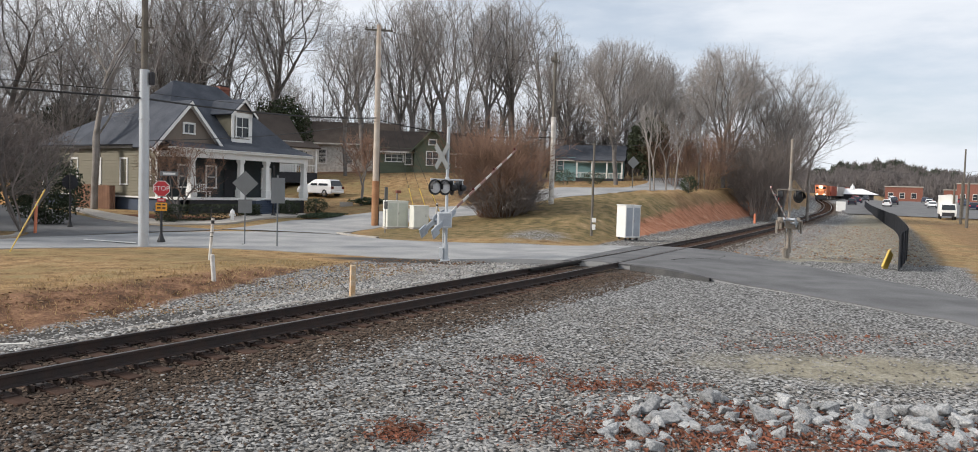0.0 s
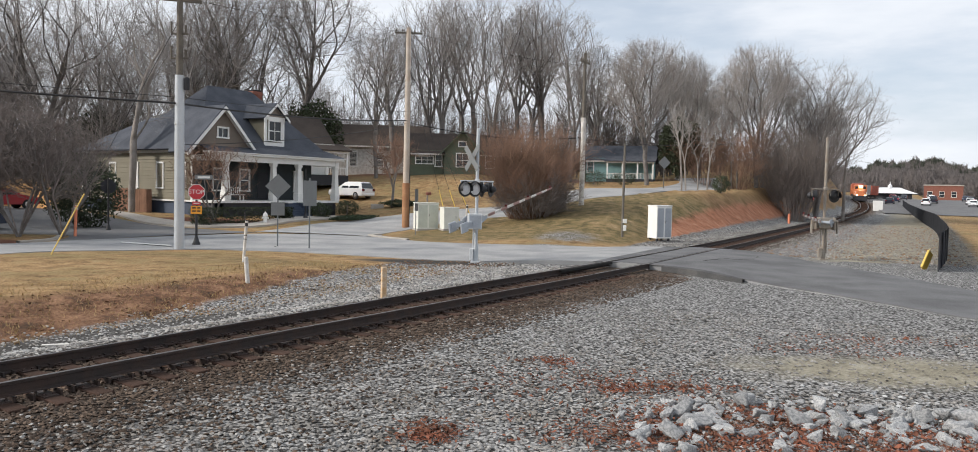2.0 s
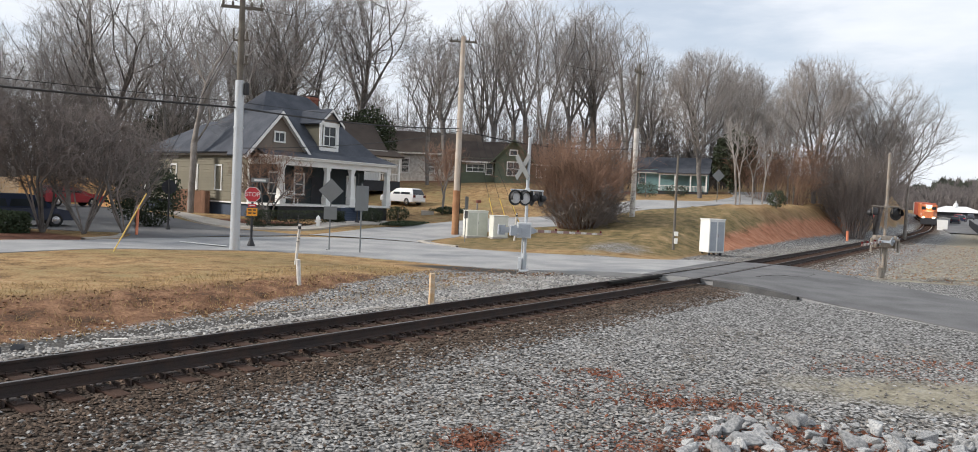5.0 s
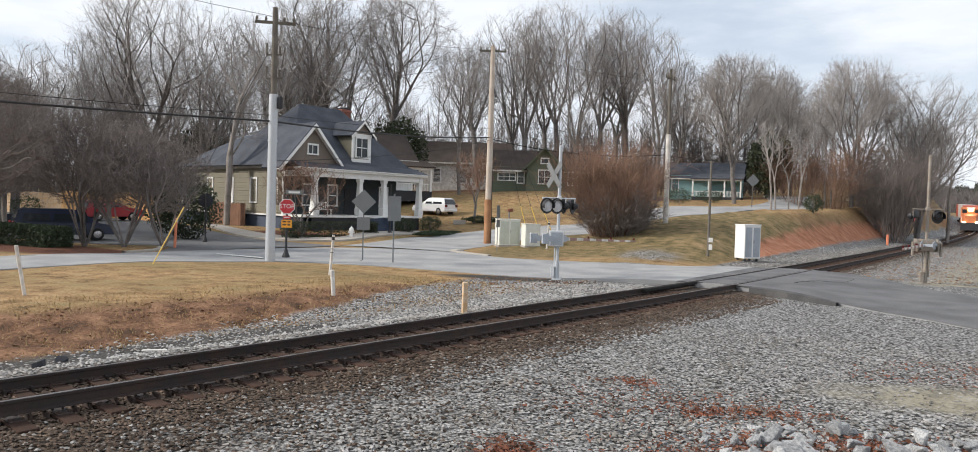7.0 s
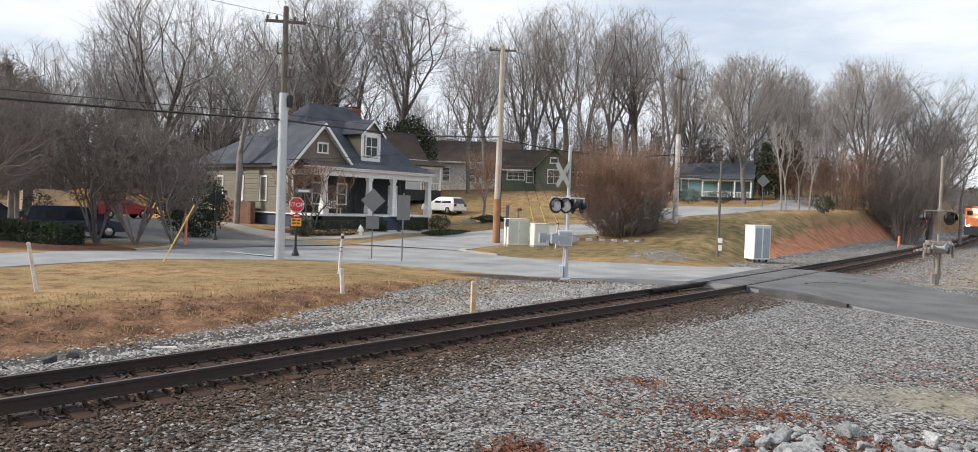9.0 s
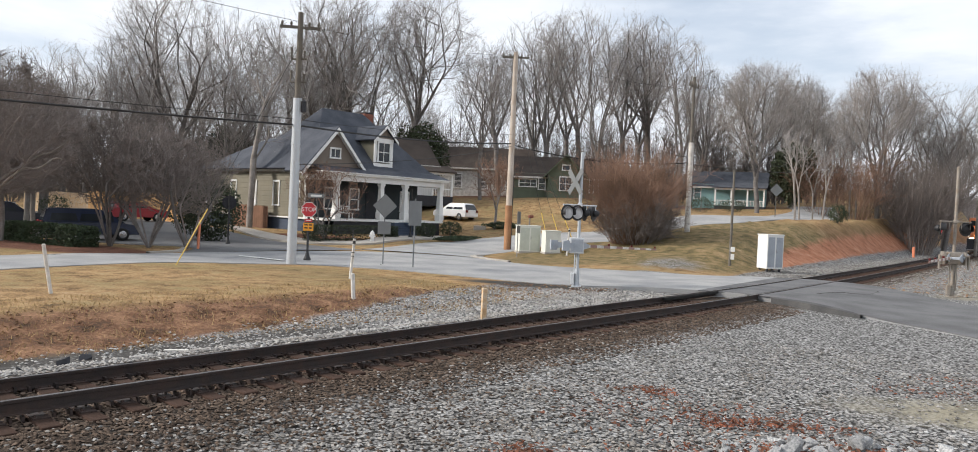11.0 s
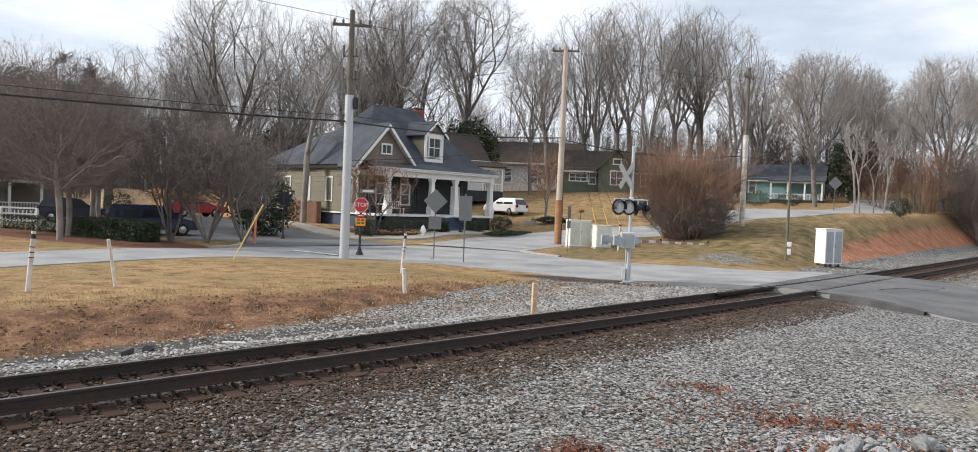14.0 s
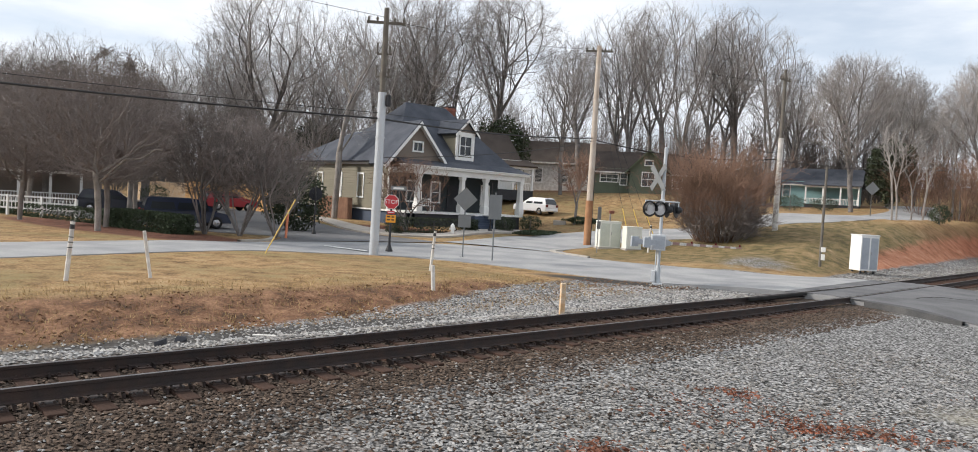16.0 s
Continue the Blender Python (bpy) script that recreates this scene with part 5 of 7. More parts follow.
def plain_house(name, m, w, d, wall_h, ridge, wall, roof, label, base=.6, windows=(), gable=None, porch=None, side_windows=()):
    """A gabled house, x along the front, ridge along x."""
    ob = thing(name, m, label, "house")
    bm = B()
    box(bm, 0, d / 2, -.6, w, d, wall_h + .6)
    solid(bm, [(-w / 2, 0, wall_h), (-w / 2, d, wall_h), (-w / 2, d / 2, ridge - .15), (-w / 2 + .1, 0, wall_h), (-w / 2 + .1, d, wall_h), (-w / 2 + .1, d / 2, ridge - .15)], [(0, 1, 2), (5, 4, 3)])
    solid(bm, [(w / 2, 0, wall_h), (w / 2, d, wall_h), (w / 2, d / 2, ridge - .15), (w / 2 - .1, 0, wall_h), (w / 2 - .1, d, wall_h), (w / 2 - .1, d / 2, ridge - .15)], [(0, 1, 2), (5, 4, 3)])
    wl = part("wall", bm, wall, ob)
    bm = B()
    boards(bm, -w / 2, w / 2, base, wall_h, .17, pose(0, 0, 0))
    part("siding", bm, wall, wl)
    bm = B()
    o = .6
    e = wall_h - .15
    roof_slab(bm, [(-w / 2 - o, -o, e - .25), (w / 2 + o, -o, e - .25), (w / 2 + o, d / 2, ridge), (-w / 2 - o, d / 2, ridge)])
    roof_slab(bm, [(w / 2 + o, d + o, e - .25), (-w / 2 - o, d + o, e - .25), (-w / 2 - o, d / 2, ridge), (w / 2 + o, d / 2, ridge)])
    part("roof", bm, roof, ob)
    bm = B()
    box(bm, 0, -o, e - .47, w + 2 * o, .05, .2)
    part("fascia", bm, "old_white", ob)
    for x, z, ww, hh, pn in windows:
        window(ob, pose(x, -.02, z), ww, hh, panes=pn)
    if gable:
        gx, gw, gt = gable
        gy = -1.6
        bm = B()
        box(bm, gx, gy / 2, -.6, 2 * gw, -gy, wall_h + .6)
        solid(bm, [(gx - gw, gy, wall_h), (gx + gw, gy, wall_h), (gx, gy, gt), (gx - gw, gy + .1, wall_h), (gx + gw, gy + .1, wall_h), (gx, gy + .1, gt)], [(0, 1, 2), (5, 4, 3), (0, 3, 4, 1), (1, 4, 5, 2), (2, 5, 3, 0)])
        gb = part("gable_wing", bm, wall, ob, "front gable wing")
        bm = B()
        boards(bm, gx - gw, gx + gw, base, wall_h, .17, pose(0, gy, 0))
        part("siding", bm, wall, gb)
        bm = B()
        for s in (-1, 1):
            roof_slab(bm, [(gx + s * (gw + .6), gy - .6, wall_h - .45), (gx, gy - .6, gt + .25), (gx, d / 2, gt + .25), (gx + s * (gw + .6), d / 4, wall_h - .45)], .12)
        part("roof", bm, roof, gb)
        bm = B()
        for s in (-1, 1):
            a, b, dd = Vector((gx + s * (gw + .6), gy - .63, wall_h - .5)), Vector((gx, gy - .63, gt + .2)), Vector((0, 0, -.2))
            solid(bm, [a, b, b + dd, a + dd, a + Vector((0, .05, 0)), b + Vector((0, .05, 0)), b + dd + Vector((0, .05, 0)), a + dd + Vector((0, .05, 0))], [(0, 1, 2, 3), (7, 6, 5, 4), (0, 4, 5, 1), (3, 2, 6, 7), (0, 3, 7, 4), (1, 5, 6, 2)])
        part("bargeboard", bm, wall, gb)
        window(gb, pose(gx, gy - .03, base + .25), 1.3, 1.5, panes=2)
        window(gb, pose(gx, gy - .03, wall_h + .45), .8, .5, sashes=False)
    if porch:
        px, pw, pd = porch
        bm = B()
        box(bm, px, -pd / 2, -.5, pw, pd, 1.1)
        part("porch_floor", bm, "dark_base", ob)
        bm = B()
        roof_slab(bm, [(px - pw / 2 - .3, -pd - .3, 3.3), (px + pw / 2 + .3, -pd - .3, 3.3), (px + pw / 2 + .3, 0, 4.1), (px - pw / 2 - .3, 0, 4.1)])
        part("porch_roof", bm, roof, ob)
        bm = B()
        box(bm, px, -pd + .1, 2.95, pw, .2, .3)
        part("porch_beam", bm, "white", ob)
        n = max(3, int(pw / 2) + 1)
        for k in range(n):
            bm = B()
            box(bm, px - pw / 2 + .12 + (pw - .24) * k / (n - 1), -pd + .12, .6, .2, .2, 2.4)
            part("column", bm, "white", ob)
        bm = B()
        box(bm, px, -pd + .12, 1.35, pw, .07, .08)
        for k in range(int(pw / .2)):
            box(bm, px - pw / 2 + .2 * k + .1, -pd + .12, .65, .05, .04, .7)
        part("railing", bm, "white", ob)
    return ob


plain_house("green_cottage", stand(-8.6, 91.5, 6, -.1), 11.0, 8.0, 2.9, 5.2, "green_siding", "brown_shingle", "dark green clapboard cottage with white windows up the hill", .7,
            ((-3.6, 1.3, 2.0, .8, 3), (-1.9, 1.0, .7, 1.4, 1), (4.3, .9, 1.0, 1.6, 2)), (.9, 2.1, 5.0))
plain_house("cream_house", stand(-19.5, 101.0, 6, -.5), 12.0, 8.0, 4.6, 7.3, "old_white", "brown_shingle", "pale cream house among the trees", .7, ((-3.5, 1.5, .9, 1.8, 1), (0, 1.5, .9, 1.8, 1), (3.5, 1.5, .9, 1.8, 1)))
plain_house("white_house", stand(-24.6, 81.0, 40, 1.2), 7.0, 7.0, 4.4, 7.2, "white", "brown_shingle", "white house with dark roof behind the porch house", .6, ((2.0, 1.6, .9, 1.6, 1), (-2, 1.6, .9, 1.6, 1)), None, (2.5, 5.0, 2.2))
plain_house("teal_house", stand(11.6, 96.5, -14, -.2) @ Matrix.Scale(.82, 4), 10.0, 7.0, 3.8, 5.9, "teal_siding", "shingle", "pale teal house with a white columned porch", .8, ((-4.3, 1.6, .9, 1.8, 1),), None, (2.0, 7.0, 2.4))
plain_house("porch_building", stand(-54.5, 47.5, 46, -.2), 14.0, 9.0, 6.2, 9.0, "gable_siding", "brown_shingle", "tall brown house with a railed porch behind trees", .8, ((-4.6, 4.0, .9, 1.5, 1), (0, 4.0, .9, 1.5, 1), (4.6, 4.0, .9, 1.5, 1)), None, (0, 11.0, 2.6))


def board_fence(pts, h, material, label, category="fence", w=.14, cap=0):
    """Upright boards side by side along a line."""
    ob = thing("board_fence", pose(0, 0, 0), label, category)
    v = [Vector(p) for p in pts]
    g = random.Random(3)
    for a, b in zip(v, v[1:]):
        n = int((b - a).length / w)
        ang = math.degrees(math.atan2((b - a).y, (b - a).x))
        for k in range(n):
            p = a.lerp(b, (k + .5) / n)
            bm = B()
            hh = h + g.uniform(-.03, .03)
            plate(bm, [(-w / 2 + .006, -.1), (w / 2 - .006, -.1), (w / 2 - .006, hh - .08), (w * .2, hh), (-w * .2, hh), (-w / 2 + .006, hh - .08)], .025, pose(p.x, p.y, zat(p.x, p.y), 0, 0, ang))
            part("board", bm, material, ob)
    return ob


board_fence([(-27.5, 54.9), (-31.9, 57.5)], 1.75, "fence_wood", "brown wooden board fence beside the house", w=.3)
board_fence([(-37.0, 57.8), (-43.5, 61.0), (-50.0, 63.6)], 2.3, "new_wood", "tall new orange-brown board fence behind the car park", w=.3)
board_fence([(-50.0, 63.6), (-60.0, 67.0)], 2.1, "post_wood", "weathered board fence behind the car park", w=.4)
pr = thing("rail_fence", pose(0, 0, 0), "white picket rail fence along the lot", "fence")
a, b = Vector((-38.0, 38.2)), Vector((-56.0, 34.8))
for k in range(9):
    p = a.lerp(b, k / 8)
    bm = B()
    box(bm, p.x, p.y, zat(p.x, p.y) - .1, .14, .14, 1.35, bevel=.01)
    part("post", bm, "white", pr)
ang = math.degrees(math.atan2(b.y - a.y, b.x - a.x))
for z in (.35, .75, 1.1):
    bm = B()
    mid = (a + b) / 2
    box(bm, 0, 0, 0, (b - a).length, .05, .1, m=pose(mid.x, mid.y, zat(mid.x, mid.y) + z, 0, 0, ang))
    part("rail", bm, "white", pr)
bm = B()
n = 70
for k in range(n):
    p = a.lerp(b, (k + .5) / n)
    box(bm, p.x, p.y, zat(p.x, p.y) + .4, .05, .05, .72)
tagged(part("picket", bm, "white", pr), kind="stuff")

# ---- the town beyond the track ----
st = thing("depot", stand(133, 285, -24, .3) @ Matrix.Scale(.55, 4), "low station building with broad white roofs", "building")
bm = B()
box(bm, 0, 4, -1, 26, 8, 4.4)
part("wall", bm, "dark_base", st)
bm = B()
for y0, y1 in ((-2, 4), (10, 4)):
    roof_slab(bm, [(-16, y0, 3.4), (16, y0, 3.4), (6, 4, 7.2), (-6, 4, 7.2)])
roof_slab(bm, [(-16, -2, 3.4), (-6, 4, 7.2), (-16, 10, 3.4)])
roof_slab(bm, [(16, -2, 3.4), (6, 4, 7.2), (16, 10, 3.4)])
part("roof", bm, "roof_white", st)
bm = B()
lathe(bm, [(1.6, 6.9), (1.2, 8.6), (.3, 9.6), (.1, 11)], 8, pose(0, 4, 0))
part("cupola", bm, "roof_white", st)
bm = B()
box(bm, -20, 8, 2.2, 14, 8, .5)
box(bm, -20, 8, -1, 12, 6, 3.2)
part("annex", bm, "roof_white", st)
for x, y, t, w, d, h, lab in ((160, 300, -28, 13, 8, 5.5, "low red brick town building"), (178, 282, -33, 14, 10, 7, "red brick building beyond the car park"), (192, 312, -30, 16, 8, 5, "low red brick shop row")):
    bd = thing("brick_building", stand(x, y, t), lab, "building", "brick town buildings")
    bm = B()
    box(bm, 0, d / 2, -1, w, d, h + 1)
    part("wall", bm, "brick", bd)
    bm = B()
    box(bm, 0, d / 2, h, w + .5, d + .5, .4)
    part("parapet", bm, "concrete", bd)
    for k in range(int(w / 4)):
        window(bd, pose(-w / 2 + 2 + 4 * k, -.03, 1.2), 1.6, 2.0)
ribbon("car_park", [(60, 130, 130, 92), (72, 160, 160, 120), (90, 200, 190, 160), (112, 245, 215, 210), (140, 285, 230, 250)], "side_asphalt", "grey asphalt car park beyond the fence", "car park", up=.05, skirt=.3)
sb = thing("white_cabinet", stand(66.5, 147.0, -20), "small white cabinet beside the track", "cabinet")
bm = B()
box(bm, 0, 0, -.1, 1.6, 1.2, 2.0, bevel=.03)
part("body", bm, "white", sb)

# ---- vehicles ----
def car(m, paint, label, kind="suv", L=4.7, W=1.85, Hh=1.7):
    """x ahead, y left, z up."""
    ob = thing("car", m, label, "car")
    r = .36
    if kind == "van":
        low = [(-L / 2, .45), (-L / 2, 1.0), (L / 2 - .9, 1.0), (L / 2 - .1, .85), (L / 2, .6), (L / 2 - .03, .35), (-L / 2 + .05, .3)]
        cab = [(-L / 2 + .05, .98), (-L / 2 + .25, Hh - .05), (-L / 2 + .6, Hh), (L / 2 - 2.3, Hh), (L / 2 - 1.9, Hh - .06), (L / 2 - .85, .98)]
    else:
        low = [(-L / 2, .5), (-L / 2 + .02, 1.05), (L / 2 - 1.25, 1.05), (L / 2 - .15, .92), (L / 2, .65), (L / 2 - .03, .35), (-L / 2 + .05, .32)]
        cab = [(-L / 2 + .08, 1.03), (-L / 2 + .38, Hh - .08), (-L / 2 + .7, Hh), (L / 2 - 2.5, Hh), (L / 2 - 2.1, Hh - .07), (L / 2 - 1.2, 1.03)]

    def slab(pts, half0, half1):
        bm = B()
        n = len(pts)
        zs = [p[1] for p in pts]
        lo, hi = min(zs), max(zs)
        a, b = [], []
        for x, z in pts:
            w = half0 + (half1 - half0) * (z - lo) / (hi - lo)
            a.append(bm.verts.new((x, -w, z)))
            b.append(bm.verts.new((x, w, z)))
        bm.faces.new(a)
        bm.faces.new(b[::-1])
        for k in range(n):
            bm.faces.new((a[k], b[k], b[(k + 1) % n], a[(k + 1) % n]))
        bmesh.ops.bevel(bm, geom=bm.edges[:], offset=.05, segments=2, affect="EDGES")
        return bm
    body = part("body", slab(low, W / 2, W / 2 - .03), paint, ob)
    rounded(body)
    rf = part("roof", slab(cab, W / 2 - .05, W / 2 - .24), paint, ob)
    rounded(rf)
    z0, z1 = 1.08, Hh - .13
    for s in (-1, 1):
        for x0, x1 in ((-L / 2 + .5, -.55), (-.45, .5)) if kind == "suv" else ((-L / 2 + .4, -.75), (-.65, .35), (.45, 1.1)):
            bm = B()
            y0, y1 = s * (W / 2 - .055), s * (W / 2 - .215)
            solid(bm, [(x0, y0, z0), (x1, y0, z0), (x1 - .12, y1, z1), (x0 + .12, y1, z1), (x0, y0 - s * .03, z0), (x1, y0 - s * .03, z0), (x1 - .12, y1 - s * .03, z1), (x0 + .12, y1 - s * .03, z1)],
                  [(0, 1, 2, 3), (7, 6, 5, 4), (0, 4, 5, 1), (1, 5, 6, 2), (2, 6, 7, 3), (3, 7, 4, 0)])
            part("side_window", bm, "glass", ob)
    (xa, za), (xb, zb) = cab[-1], cab[-2]
    (xc, zc), (xd, zd) = cab[0], cab[1]
    for nm, p, q, o in (("windscreen", (xa, za), (xb, zb), .02), ("rear_window", (xc, zc), (xd, zd), -.02)):
        bm = B()
        w0, w1 = W / 2 - .15, W / 2 - .28
        solid(bm, [(p[0] + o, -w0, p[1] + .04), (p[0] + o, w0, p[1] + .04), (q[0] + o, w1, q[1] - .04), (q[0] + o, -w1, q[1] - .04), (p[0] - o, -w0, p[1] + .04), (p[0] - o, w0, p[1] + .04), (q[0] - o, w1, q[1] - .04), (q[0] - o, -w1, q[1] - .04)],
              [(0, 1, 2, 3), (7, 6, 5, 4), (0, 4, 5, 1), (1, 5, 6, 2), (2, 6, 7, 3), (3, 7, 4, 0)])
        part(nm, bm, "glass", ob)
    for x in (-L / 2 + .9, L / 2 - .95):
        for s in (-1, 1):
            bm = B()
            lathe(bm, [(r - .04, -.11), (r, -.08), (r, .08), (r - .04, .11)], 20, pose(x, s * (W / 2 - .1), r, 90))
            wh = part("wheel", bm, "rubber", ob)
            bm = B()
            lathe(bm, [(.22, -.02), (.21, .02), (.05, .03)], 12, pose(x, s * (W / 2 + .0), r, -90 * s))
            part("rim", bm, "chrome", wh)
    for s in (-1, 1):
        bm = B()
        box(bm, -L / 2 + .0, s * (W / 2 - .2), .78, .08, .3, .26, bevel=.02)
        part("tail_light", bm, "lens_dark" if paint != "car_blue" else "stop_red", ob, "red tail light")
        bm = B()
        box(bm, L / 2 - .1, s * (W / 2 - .25), .68, .14, .32, .16, bevel=.02)
        part("headlight", bm, "chrome", ob)
    for x in (-L / 2 + .02, L / 2 - .02):
        bm = B()
        box(bm, x, 0, .38, .12, W - .15, .2, bevel=.04)
        part("bumper", bm, "dark_base" if x > 0 else paint, ob)
    return ob


car(stand(-17.4, 75.6, 148), "car_white", "white sport utility vehicle parked behind the porch house")
car(stand(-30.2, 38.6, 47, .04), "car_blue", "dark blue minivan parked in the car park", "van", 5.0, 1.95, 1.75)
car(stand(-43.5, 47.2, 40, .04), "car_dark", "dark blue sport utility vehicle parked by the hedge", "suv", 4.8, 1.9, 1.75)
car(stand(-38.6, 54.6, 60, .04), "car_red", "dark red car parked before the board fence", "suv", 4.5, 1.8, 1.55)

# white box truck in the far car park
tk = thing("box_truck", stand(69.5, 117.5, -118, .06), "white box truck parked on the road beyond the fence", "truck")
bm = B()
box(bm, -1.2, 0, .8, 4.6, 2.4, 2.9, bevel=.05)
part("cargo_box", bm, "white", tk)
bm = B()
solid(bm, [(1.1, -1.05, .5), (3.2, -1.05, .5), (3.2, -1.05, 1.35), (2.3, -.95, 2.3), (1.1, -.95, 2.4), (1.1, 1.05, .5), (3.2, 1.05, .5), (3.2, 1.05, 1.35), (2.3, .95, 2.3), (1.1, .95, 2.4)],
      [(0, 1, 2, 3, 4), (9, 8, 7, 6, 5), (0, 5, 6, 1), (1, 6, 7, 2), (2, 7, 8, 3), (3, 8, 9, 4), (4, 9, 5, 0)])
part("cab", bm, "white", tk)
bm = B()
solid(bm, [(3.15, -.9, 1.45), (3.15, .9, 1.45), (2.4, .82, 2.2), (2.4, -.82, 2.2), (3.2, -.9, 1.47), (3.2, .9, 1.47), (2.45, .82, 2.22), (2.45, -.82, 2.22)], [(0, 1, 2, 3), (7, 6, 5, 4), (0, 4, 5, 1), (1, 5, 6, 2), (2, 6, 7, 3), (3, 7, 4, 0)])
part("windscreen", bm, "glass", tk)
bm = B()
box(bm, 3.2, 0, .5, .1, 1.6, .55)
part("grille", bm, "dark_base", tk)
for x in (-2.2, 2.3):
    for s in (-1, 1):
        bm = B()
        lathe(bm, [(.38, -.12), (.42, -.1), (.42, .1), (.38, .12)], 18, pose(x, s * .95, .42, 90))
        part("wheel", bm, "rubber", tk)
g = random.Random(8)
proto = {}
for i in range(46):
    paint = g.choice(("car_white", "car_dark", "car_dark", "car_blue", "car_red", "car_dark"))
    row, k = divmod(i, 12)
    x, y = 88 + 7.2 * k + row * 9 + g.uniform(-1, 1), 188 - 4.4 * k + row * 17 + g.uniform(-1, 1)
    m = stand(x, y, 60 + g.choice((0, 180)) + g.uniform(-4, 4), .06)
    if paint not in proto:
        proto[paint] = tagged(car(m, paint, "parked car in the distant car park"), group="cars in the far car park")
    else:
        copy_thing(proto[paint], m)

# ---- the train ----
def locomotive():
    """x ahead from the nose back along -x, z up from the rail."""
    ob = thing("locomotive", pose(0, 0, 0), "orange diesel freight locomotive with bright headlights", "locomotive")
    bm = B()
    box(bm, -10.5, 0, 1.0, 20.6, 3.0, .5, bevel=.03)
    part("frame", bm, "dark_base", ob, "dark underframe")
    bm = B()
    solid(bm, [(-.6, -.85, 1.5), (-.6, .85, 1.5), (-2.6, 1.5, 1.5), (-2.6, -1.5, 1.5), (-.65, -.8, 2.75), (-.65, .8, 2.75), (-2.6, 1.1, 3.1), (-2.6, -1.1, 3.1)], [(3, 2, 1, 0), (4, 5, 6, 7), (0, 1, 5, 4), (1, 2, 6, 5), (2, 3, 7, 6), (3, 0, 4, 7)])
    part("nose", bm, "train_orange", ob, "orange short hood")
    bm = B()
    box(bm, -3.9, 0, 1.5, 2.6, 3.1, 2.75, bevel=.12)
    cab = part("cab", bm, "train_orange", ob)
    for y in (-.95, .95):
        bm = B()
        box(bm, -2.58, y, 3.2, .06, .75, .65, bevel=.02)
        part("windscreen", bm, "glass", cab)
    bm = B()
    box(bm, -2.5, 0, 4.0, .3, 1.3, .24, bevel=.03)
    part("number_board", bm, "white", cab, "pale number board above the windows")
    bm = B()
    box(bm, -12.5, 0, 1.5, 14.5, 1.9, 2.6, bevel=.08)
    part("hood", bm, "train_orange", ob, "long orange engine hood")
    bm = B()
    box(bm, -17.5, 0, 3.2, 4.0, 2.9, 1.3, bevel=.1)
    part("radiator", bm, "train_red", ob)
    bm = B()
    plate(bm, [(-1.5, .15), (1.5, .15), (1.4, 1.1), (-1.4, 1.1)], .12, pose(-.1, 0, 0, 0, 0, 90))
    part("pilot", bm, "dark_base", ob, "dark snow pilot plate")
    for y, z, r in ((-.2, 3.75, .22), (.2, 3.75, .22), (-.95, 1.45, .24), (.95, 1.45, .24)):
        bm = B()
        lathe(bm, [(r, 0), (r * .9, .05), (r * .3, .08)], 16, pose(-2.42 if z > 3 else -.3, y, z, 0, 90))
        part("headlight", bm, "headlight", ob, "glowing headlight")
    for y in (-1.35, 1.35):
        bm = B()
        for x in (-.4, -1.0, -1.6):
            tube(bm, (x, y, 1.5), (x, y, 2.5), .03, .03, 6)
        tube(bm, (-.4, y, 2.5), (-2.4, y, 2.5), .03, .03, 6)
        part("handrail", bm, "white", ob)
    for bx in (-4.0, -16.5):
        for dx in (-1.9, 0, 1.9):
            bm = B()
            for s in (-1, 1):
                lathe(bm, [(.5, -.07), (.5, .07)], 20, pose(bx + dx, s * .75, .5, 90))
            tube(bm, (bx + dx, -.7, .5), (bx + dx, .7, .5), .08, .08, 8)
            part("wheelset", bm, "steel_rail", ob)
        bm = B()
        for s in (-1, 1):
            box(bm, bx, s * .98, .45, 5.0, .14, .45, bevel=.03)
        part("bogie", bm, "dark_base", ob)
    return ob


def wagon(material, label, h=3.3):
    ob = thing("freight_wagon", pose(0, 0, 0), label, "freight wagon", "wagons of the train")
    bm = B()
    box(bm, -8.2, 0, 1.05, 15.6, 3.0, h, bevel=.05)
    body = part("body", bm, material, ob)
    for k in range(12):
        for s in (-1, 1):
            bm = B()
            box(bm, -1.2 - 1.27 * k, s * 1.53, 1.1, .09, .07, h - .1)
            part("rib", bm, material, body)
    bm = B()
    box(bm, -8.2, 0, .8, 16.2, 1.6, .3)
    part("frame", bm, "dark_base", ob)
    for bx in (-2.4, -14.0):
        for dx in (-.9, .9):
            bm = B()
            for s in (-1, 1):
                lathe(bm, [(.45, -.07), (.45, .07)], 16, pose(bx + dx, s * .75, .45, 90))
            tube(bm, (bx + dx, -.7, .45), (bx + dx, .7, .45), .07, .07, 8)
            part("wheelset", bm, "steel_rail", ob)
    return ob


train = [(locomotive(), 0.0)]
train.append((wagon("train_orange", "orange freight wagon behind the locomotive", 3.2), 22.0))
for i, (mt, lab) in enumerate((("train_red", "rust-red freight wagon in the train"), ("train_grey", "grey freight wagon in the train"), ("train_red", "rust-red freight wagon in the train"))):
    train.append((wagon(mt, lab), 39.5 + 17.5 * i))

